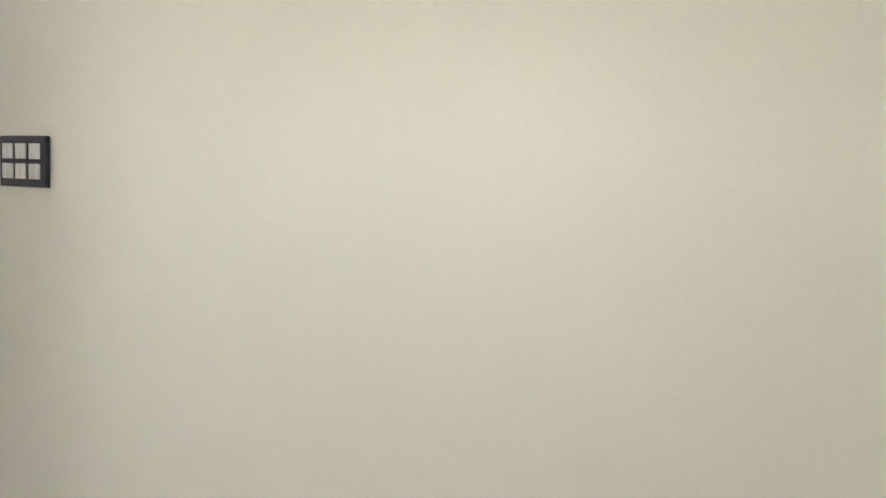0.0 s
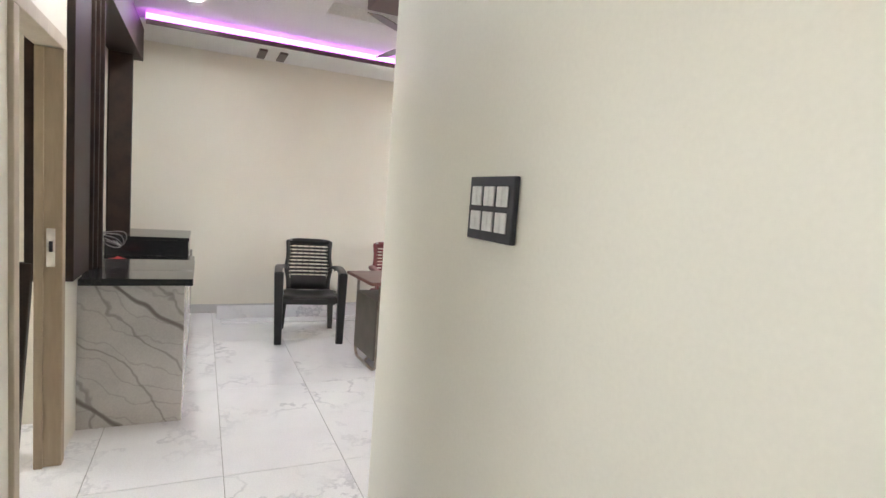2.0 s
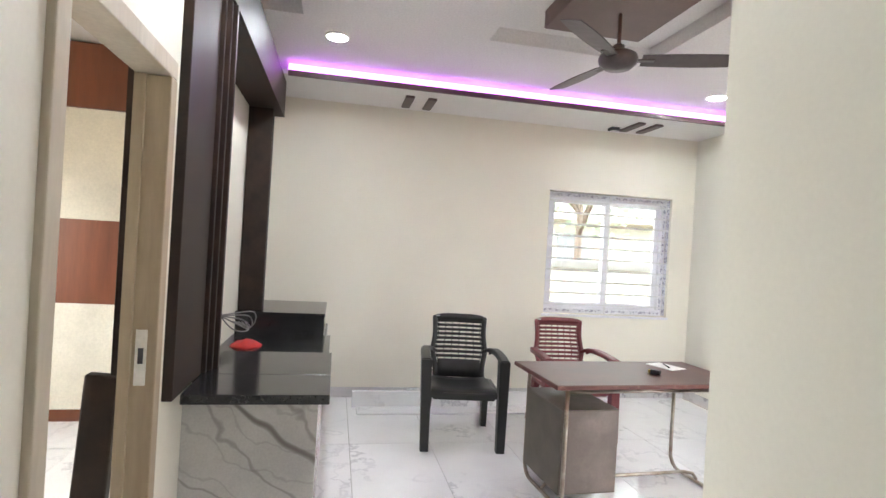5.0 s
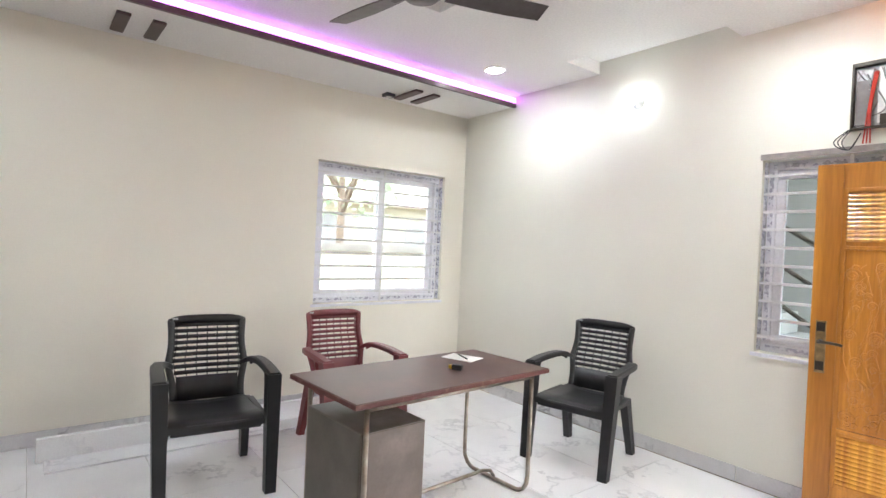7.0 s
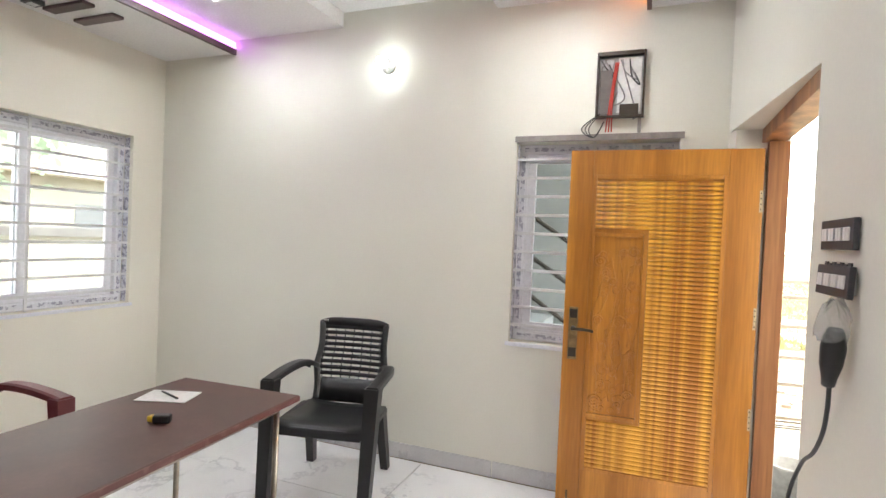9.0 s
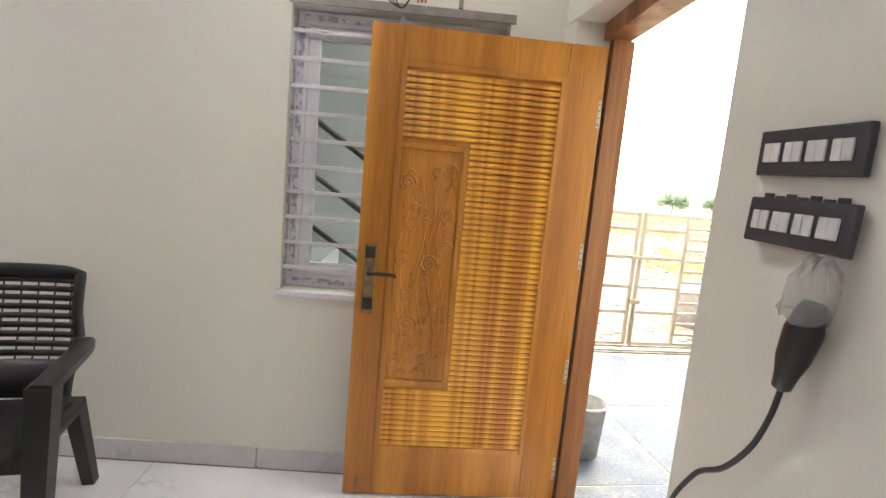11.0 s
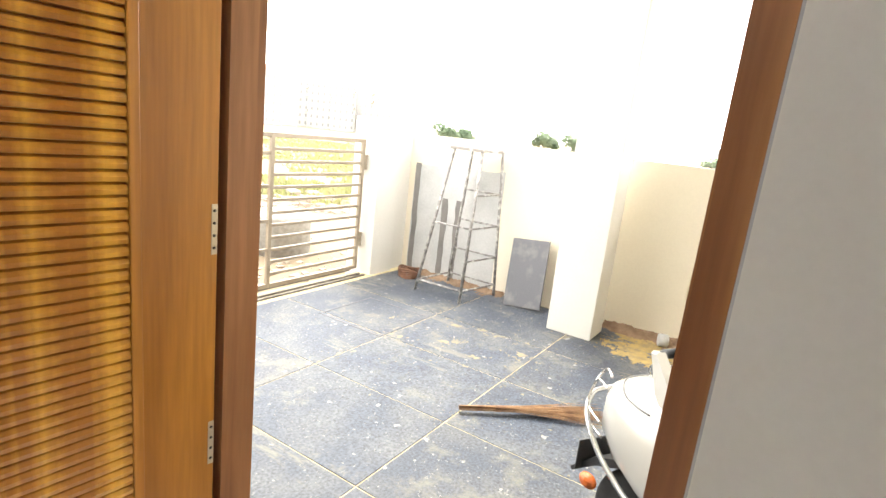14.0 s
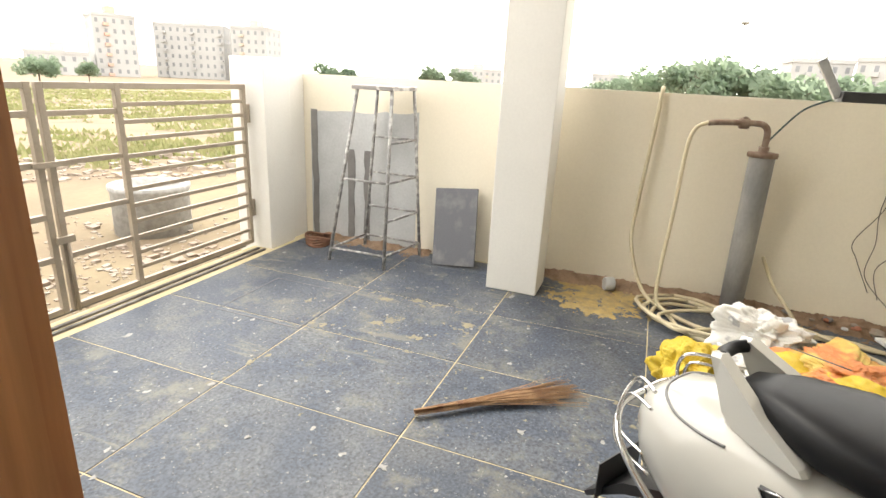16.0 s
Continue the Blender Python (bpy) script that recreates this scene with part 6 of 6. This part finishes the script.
# grass tufts over the vacant field
random.seed(31)
verts, faces = [], []
for k in range(19000):
    d = 8.5 + 70 * random.random() ** 1.6
    a = radians(random.uniform(32, 82))
    x, y = 4.1 + d * math.cos(a), -0.7 + d * math.sin(a)
    if noise.noise(Vector((x * 0.12, y * 0.12, 3))) + 0.5 * noise.noise(Vector((x * 0.6, y * 0.6, 7))) < random.uniform(-0.35, 0.10) + max(0, (15 - d) * 0.05):
        continue
    g = ground_z(math.hypot(x - 5, y))
    for _ in range(3):
        w, h, t = random.uniform(.03, .09) * (0.6 + d / 30), random.uniform(.04, .14), random.uniform(0, math.pi)
        ox, oy = random.uniform(-.15, .15), random.uniform(-.15, .15)
        n = len(verts)
        c, q = math.cos(t) * w, math.sin(t) * w
        verts += [(x + ox - c, y + oy - q, g - 0.02), (x + ox + c, y + oy + q, g - 0.02), (x + ox + c * random.uniform(-1, 1.6), y + oy + q * 0.5, g + h)]
        faces.append((n, n + 1, n + 2))
me = bpy.data.meshes.new("grass")
me.from_pydata(verts, [], faces)
me.materials.append(M_GRASS)
tagged(new("grass", me), "sparse dry green grass tufts on the vacant plot", "grass", "", "stuff")

# rubble and stones on the street side
verts, faces = [], []
for k in range(3200):
    d = random.choice((random.uniform(3.6, 6.5), random.uniform(3.6, 5.2), random.uniform(8.5, 11)))
    a = radians(random.uniform(20, 88))
    x, y = 4.1 + d * math.cos(a), -0.7 + d * math.sin(a)
    uv = OUT.inverted() @ Vector((x, y, 0))
    if uv.y < 2.6:
        continue
    r = 0.005 + random.expovariate(130) if d < 8 else 0.015 + random.expovariate(45)
    g = ground_z(math.hypot(x - 5, y))
    n = len(verts)
    p = [Vector((random.uniform(.6, 1.2) * sx, random.uniform(.6, 1.2) * sy, random.uniform(.3, .8) * sz)) * r for sx in (-1, 1) for sy in (-1, 1) for sz in (-1, 1)]
    verts += [tuple(q + Vector((x, y, g))) for q in p]
    faces += [tuple(n + i for i in f) for f in ((0, 1, 3, 2), (4, 6, 7, 5), (0, 4, 5, 1), (2, 3, 7, 6), (0, 2, 6, 4), (1, 5, 7, 3))]
me = bpy.data.meshes.new("rubble")
me.from_pydata(verts, [], faces)
me.materials.append(M_STONE)
tagged(new("rubble", me), "scattered rubble stones beside the dirt street", "rubble", "", "stuff")
bm = bmesh.new()
lathe(bm, [(0.0001, 0), (0.34, 0), (0.34, 0.42), (0.355, 0.44), (0.355, 0.48), (0.29, 0.48), (0.275, 0.40), (0.0001, 0.40)], None, 28)
place(solid("concrete_ring", bm, M_SPLASH, "round pale concrete ring on the dirt street", "concrete ring"), out_pose(3.35, 3.72, -0.22))


def tree(x, y, base, height, spread, seed, label="leafy green tree in the distance", leaf=0.22, count=1500, trunk=0.12):
    random.seed(seed)
    ob = thing("tree", label, "tree", pose(x, y, base), "trees in the distance" if "distance" in label else "")
    bm = bmesh.new()
    tube(bm, [(0, 0, 0), (0.1, 0.05, height * 0.3), (0.0, 0.1, height * 0.55), (0.1, 0.0, height * 0.85)], trunk, 7, trunk * 0.3)
    for k in range(6):
        a = k * 1.05 + random.uniform(-.3, .3)
        z = height * random.uniform(.3, .6)
        tube(bm, [(0.03, 0.06, z), (spread * .4 * math.cos(a), spread * .4 * math.sin(a), z + height * .18), (spread * .75 * math.cos(a), spread * .75 * math.sin(a), z + height * .28)], trunk * 0.45, 5, 0.02)
    part("trunk", bm, M_BARK, ob)
    blobs = [(random.uniform(-.7, .7) * spread, random.uniform(-.7, .7) * spread, height * random.uniform(.5, .88), random.uniform(.28, .5) * spread) for _ in range(9)]
    verts, faces = [], []
    for k in range(count):
        bx, by, bz, br = random.choice(blobs)
        d = Vector((random.gauss(0, 1), random.gauss(0, 1), random.gauss(0, 0.75))).normalized() * br * random.uniform(.55, 1.05)
        c = Vector((bx, by, bz)) + d
        u = Vector((random.gauss(0, 1), random.gauss(0, 1), random.gauss(0, 1))).normalized()
        w = u.orthogonal().normalized()
        s = leaf * random.uniform(.6, 1.3)
        n = len(verts)
        verts += [tuple(c - u * s), tuple(c + w * s * .6), tuple(c + u * s), tuple(c - w * s * .6)]
        faces.append((n, n + 1, n + 2, n + 3))
    me = bpy.data.meshes.new("crown")
    me.from_pydata(verts, [], faces)
    me.materials.append(M_LEAF)
    new("crown", me).parent = ob
    return ob


def far(azimuth, d):
    """A place d metres from the doorway; azimuth in degrees from +x towards +y."""
    return 4.06 + d * math.cos(radians(azimuth)), -0.7 + d * math.sin(radians(azimuth))


for k, (az, d, h, s) in enumerate(((-9.0, 46, 3.7, 2.6), (-6.0, 52, 3.9, 3.0), (-3.4, 46, 3.7, 2.6), (-0.8, 50, 4.1, 2.9), (2.0, 48, 4.5, 2.8), (4.6, 52, 4.4, 2.6), (7.4, 60, 4.2, 2.8), (10.2, 75, 4.0, 2.6), (13.0, 80, 3.7, 2.2), (26.2, 85, 4.6, 2.4), (29.9, 88, 4.7, 2.2), (38.5, 95, 4.4, 2.0), (40.5, 90, 4.6, 2.4), (64.5, 95, 3.3, 2.6), (61, 130, 3.4, 2.4), (46.5, 110, 4.6, 2.2), (-12.5, 42, 4.2, 2.6))):
    x, y = far(az, d)
    tree(x, y, ground_z(d), h, s, 100 + k, leaf=0.30, count=1300)


def tower(az0, d, width, depth, storeys, bays, material, trim, label, turn=0.0, base=None):
    """A block of flats: body, roof parapet, and rows of windows with small balconies."""
    x, y = far(az0, d)
    z = ground_z(150) if base is None else base
    ob = thing("apartment_building", label, "building", pose(x, y, z, 0, 0, az0 - 90 + turn), "blocks of flats in the distance")
    H = storeys * 3.0
    bar("wall", -width / 2, 0, 0, width / 2, depth, H, material, ob)
    bar("roof", -width / 2 - 0.2, -0.2, H, width / 2 + 0.2, depth, H + 0.9, material, ob)
    bar("stair_head", -width * 0.1, depth * 0.3, H + 0.9, width * 0.12, depth * 0.7, H + 3.2, trim, ob)
    step = width / bays
    win = mesh_of("window", (lambda b: (box(b, -step * .17, -0.05, 0, step * .17, 0.10, 1.3), b)[1])(bmesh.new()), M_PANE)
    bal = mesh_of("balcony", (lambda b: (box(b, -step * .3, -1.0, -0.15, step * .3, -0.001, 0.75), b)[1])(bmesh.new()), trim)
    side_win = mesh_of("window", (lambda b: (box(b, -0.05, -0.6, 0, 0.05, 0.6, 1.3), b)[1])(bmesh.new()), M_PANE)
    for s in range(storeys):
        for b in range(bays):
            w = new("window", win)
            w.parent = ob
            w.location = (-width / 2 + step * (b + .5), 0, s * 3.0 + 1.0)
            if b % 4 == 1:
                q = new("balcony", bal)
                q.parent = ob
                q.location = (-width / 2 + step * (b + .5), 0, s * 3.0 + 0.3)
        for e in range(3):
            for sx in (-1, 1):
                w = new("window", side_win)
                w.parent = ob
                w.location = (sx * width / 2, depth * (0.2 + 0.3 * e), s * 3.0 + 1.0)
    return ob


tower(58.6, 208, 12, 12, 6, 5, M_FLATW, M_FLATP, "white and salmon six-storey block of flats", 12)
tower(52.8, 225, 24, 14, 6, 10, M_FLATW, M_FLATW, "long white six-storey block of flats", -18)
tower(47.6, 214, 13, 14, 6, 5, M_FLATW, M_FLATB, "white block of flats with tan trim", -25)
tower(-5.5, 150, 12, 10, 4, 5, M_FLATW, M_FLATW, "white four-storey house behind the trees", 15)
tower(-9.6, 140, 9, 8, 4, 4, M_FLATW, M_FLATW, "white three-storey house behind the trees", -10)
tower(25, 260, 22, 10, 3, 8, M_FLATW, M_FLATB, "low white buildings on the horizon", 5)
tower(12, 240, 14, 10, 3, 6, M_FLATW, M_FLATB, "low white buildings on the horizon", -12)
tower(63, 200, 16, 10, 2, 6, M_FLATW, M_FLATB, "low white building at the field edge", 0)
x, y = far(1.0, 70)
mast = thing("light_mast", "tall thin grey light mast", "mast", pose(x, y, ground_z(70)))
pipe("pole", [(0, 0, 0), (0, 0, 10.3)], 0.11, M_STEELGR, mast, 8, r1=0.07)
bm = bmesh.new()
lathe(bm, [(0.1, 10.0), (0.4, 10.1), (0.4, 10.5), (0.1, 10.8)], None, 10)
part("lamp_head", bm, M_STEELGR, mast)

# ---- neighbour's house seen through the side window ----
nb = thing("neighbour_house", "pale cream house next door with small dark window", "house", pose(-7.2, 0, 0))
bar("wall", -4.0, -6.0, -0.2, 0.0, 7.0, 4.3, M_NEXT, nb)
bar("eave", -4.2, -6.2, 2.35, 0.5, 7.2, 2.5, M_WHITEOUT, nb, 0.01)
bar("window", -0.06, 1.55, 1.35, 0.02, 2.40, 2.05, M_PANE, nb, 0.01)
bar("window_sill", -0.02, 1.45, 1.27, 0.12, 2.50, 1.33, M_WHITEOUT, nb)
bar("window", -0.06, 4.1, 1.30, 0.02, 4.9, 1.85, M_PANE, nb, 0.01)
bm = bmesh.new()
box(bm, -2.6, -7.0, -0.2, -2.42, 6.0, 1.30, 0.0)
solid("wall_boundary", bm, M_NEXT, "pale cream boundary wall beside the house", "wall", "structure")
bm = bmesh.new()
box(bm, -2.64, -7.0, 1.302, -2.38, 6.0, 1.40)
solid("wall_coping", bm, M_CEMENTD, "grey cement coping on the boundary wall", "trim", "structure")
tree(-3.6, 0.3, -0.2, 5.0, 1.7, 77, "tree with bare leaning trunk next door", 0.09, 500, 0.09)

# ---- outside stair behind the other window ----
stair = thing("outside_stair", "white outside stair with sloping dark rails", "stair")
for k in range(12):
    bar("step", 4.0 - 0.26 * (k + 1), 0.55, 0.17 * k, 4.0 - 0.26 * k, 1.45, 0.17 * (k + 1), M_STAIRW, stair)
for z in (0.35, 0.62, 0.9):
    pipe("rail", [(4.0, 0.52, z + 0.05), (1.1, 0.52, z + 1.95)], 0.016, M_DARKMET, stair, 8)
for k in range(6):
    x = 3.8 - 0.5 * k
    pipe("baluster", [(x, 0.52, 0.17 + (4.0 - x) * 0.655 - 0.1), (x, 0.52, 0.95 + (4.0 - x) * 0.655)], 0.010, M_DARKMET, stair, 6)
bm = bmesh.new()
box(bm, 0.4, 1.5, -0.2, 4.2, 1.62, 3.6)
solid("wall_stair", bm, M_STAIRW, "grey-white wall behind the outside stair", "wall", "structure")

# slab and end wall out of view, added to dim the stairwell
bm = bmesh.new()
box(bm, 0.3, 0.225, 3.30, 4.30, 1.62, 3.42)
solid("stair_shade_slab", bm, M_STAIRW, "grey-white slab added out of view to shade the stair", "roof", "structure")
bm = bmesh.new()
box(bm, 0.3, 0.225, -0.2, 0.4, 1.62, 3.30)
solid("stair_shade_wall", bm, M_STAIRW, "grey-white end wall added out of view to shade the stair", "wall", "structure")

# ---- skirting and floor pieces ----
def skirting(axis, face, out, spans):
    """Skirting tiles; out: direction into the room."""
    for a, b in spans:
        n = max(1, round((b - a) / 0.6))
        for k in range(n):
            p, q = a + (b - a) * k / n + 0.001, a + (b - a) * (k + 1) / n - 0.001
            lo, hi = sorted((face + out * 0.001, face + out * 0.012))
            o = bar("skirting_tile", lo, p, 0.001, hi, q, 0.098, M_SKIRT, skirt, 0.0) if axis == "y" else bar("skirting_tile", p, lo, 0.001, q, hi, 0.098, M_SKIRT, skirt, 0.0)


skirt = thing("baseboard", "grey veined marble skirting tiles along the walls", "skirting", None, "", "structure")
skirting("y", 0.0, 1, ((-3.83, 0.0),))
skirting("x", 0.0, -1, ((0.02, 2.86), (2.866, 4.06)))
skirting("x", TV_Y, 1, ((3.97, 5.6),))

TW, TL = 0.60, 1.20


def tile_mesh(w, d, bev=0.0012):
    bm = bmesh.new()
    box(bm, 0.0015, 0.0015, -0.02, w - 0.0015, d - 0.0015, 0.0)
    top = [e for e in bm.edges if all(v.co.z > -0.001 for v in e.verts)]
    bmesh.ops.bevel(bm, geom=top, offset=bev, segments=1, affect="EDGES")
    return mesh_of("floor_tile", bm, M_TILE)


full = tile_mesh(TL, TW)
kept = {}
for j, ya in enumerate([-0.02 - TW * (k + 1) for k in range(12)]):
    x = 0.0
    while x < 8.6:
        edge = 4.235 if ya > -3.03 else 8.6
        w = min(TL, edge - x)
        if w < 0.02:
            break
        if x + w > 0.0 and not (ya > -3.0 and x > 4.2):
            if abs(w - TL) < 1e-6:
                me = full
            else:
                me = kept.setdefault(round(w, 3), None) or kept.update({round(w, 3): tile_mesh(w, TW)}) or kept[round(w, 3)]
            t = new("floor_tile", me)
            t.parent = floor
            t.location = (x, ya, 0.0)
        x += TL

# veranda paving stones: rows along u
random.seed(14)
VROWS = ((-3.66, -2.72, 0.025), (-2.72, -1.78, 0.025), (-1.78, -0.84, 0.025), (-0.84, 0.10, 0.025), (0.10, 1.04, 0.025), (1.04, 2.08, 0.025))
made = {}
for v0, v1, shift in VROWS:
    u = shift - 0.668
    while u < 3.64:
        u0, u1 = max(u, -0.55), min(u + 0.668, 3.64)
        if u1 - u0 > 0.05:
            key = (round(u1 - u0, 3), round(v1 - v0, 3))
            if key not in made:
                bm = bmesh.new()
                g = 0.0031
                box(bm, g, g, -0.03, key[0] - g, key[1] - g, 0.0)
                top = [e for e in bm.edges if all(v.co.z > -0.001 for v in e.verts)]
                bmesh.ops.bevel(bm, geom=top, offset=0.0015, segments=1, affect="EDGES")
                made[key] = mesh_of("paving_stone", bm, M_SLATE)
            s = new("paving_stone", made[key])
            s.parent = veranda
            s.location = (u0, v0, ZO + random.uniform(-.0006, .0006))
        u += 0.668
# manhole cover frame
bm = bmesh.new()
for a in ((1.98, 1.055, 2.58, 1.065), (1.98, 1.645, 2.58, 1.655), (1.98, 1.0655, 1.99, 1.6445), (2.57, 1.0655, 2.58, 1.6445)):
    box(bm, a[0], a[1], ZO - 0.001, a[2], a[3], ZO + 0.002)
place(solid("manhole_frame", bm, M_SLABS, "square stone manhole cover set in paving", "manhole cover"))
# dried splashes of cement and sand on the paving
random.seed(17)
for words, material, count, area, big in (("dried pale cement splashes on the paving", M_SPLASH, 620, (0.2, -1.0, 3.4, 2.0), 0.0065), ("spilled yellow sand on the paving", M_DUST, 900, (1.3, -1.2, 3.45, 1.6), 0.006)):
    verts, faces = [], []
    for k in range(count):
        cu, cv = random.uniform(area[0], area[2]), random.uniform(area[1], area[3])
        if material is M_DUST:
            cu, cv = random.choice(((cu, cv), (cu, random.choice((0.10, 1.04, -0.84)) + random.gauss(0, .04)), (random.gauss(3.25, .15), random.gauss(-0.45, .25))))
        r = min(random.expovariate(1 / (big * 0.55)) + 0.002, big * 3.4)
        m = 9
        n = len(verts)
        st = random.uniform(0.5, 1.6)
        verts.append((cu, cv, ZO + 0.0045))
        for i in range(m):
            a = 2 * math.pi * i / m
            q = r * random.uniform(.35, 1.35)
            verts.append((cu + q * math.cos(a) * st, cv + q * math.sin(a), ZO + 0.0022))
        faces += [(n, n + 1 + i, n + 1 + (i + 1) % m) for i in range(m)]
    me = bpy.data.meshes.new("splash")
    me.from_pydata(verts, [], faces)
    me.materials.append(material)
    place(tagged(new("floor_splashes", me), words, "stain", "", "stuff"))
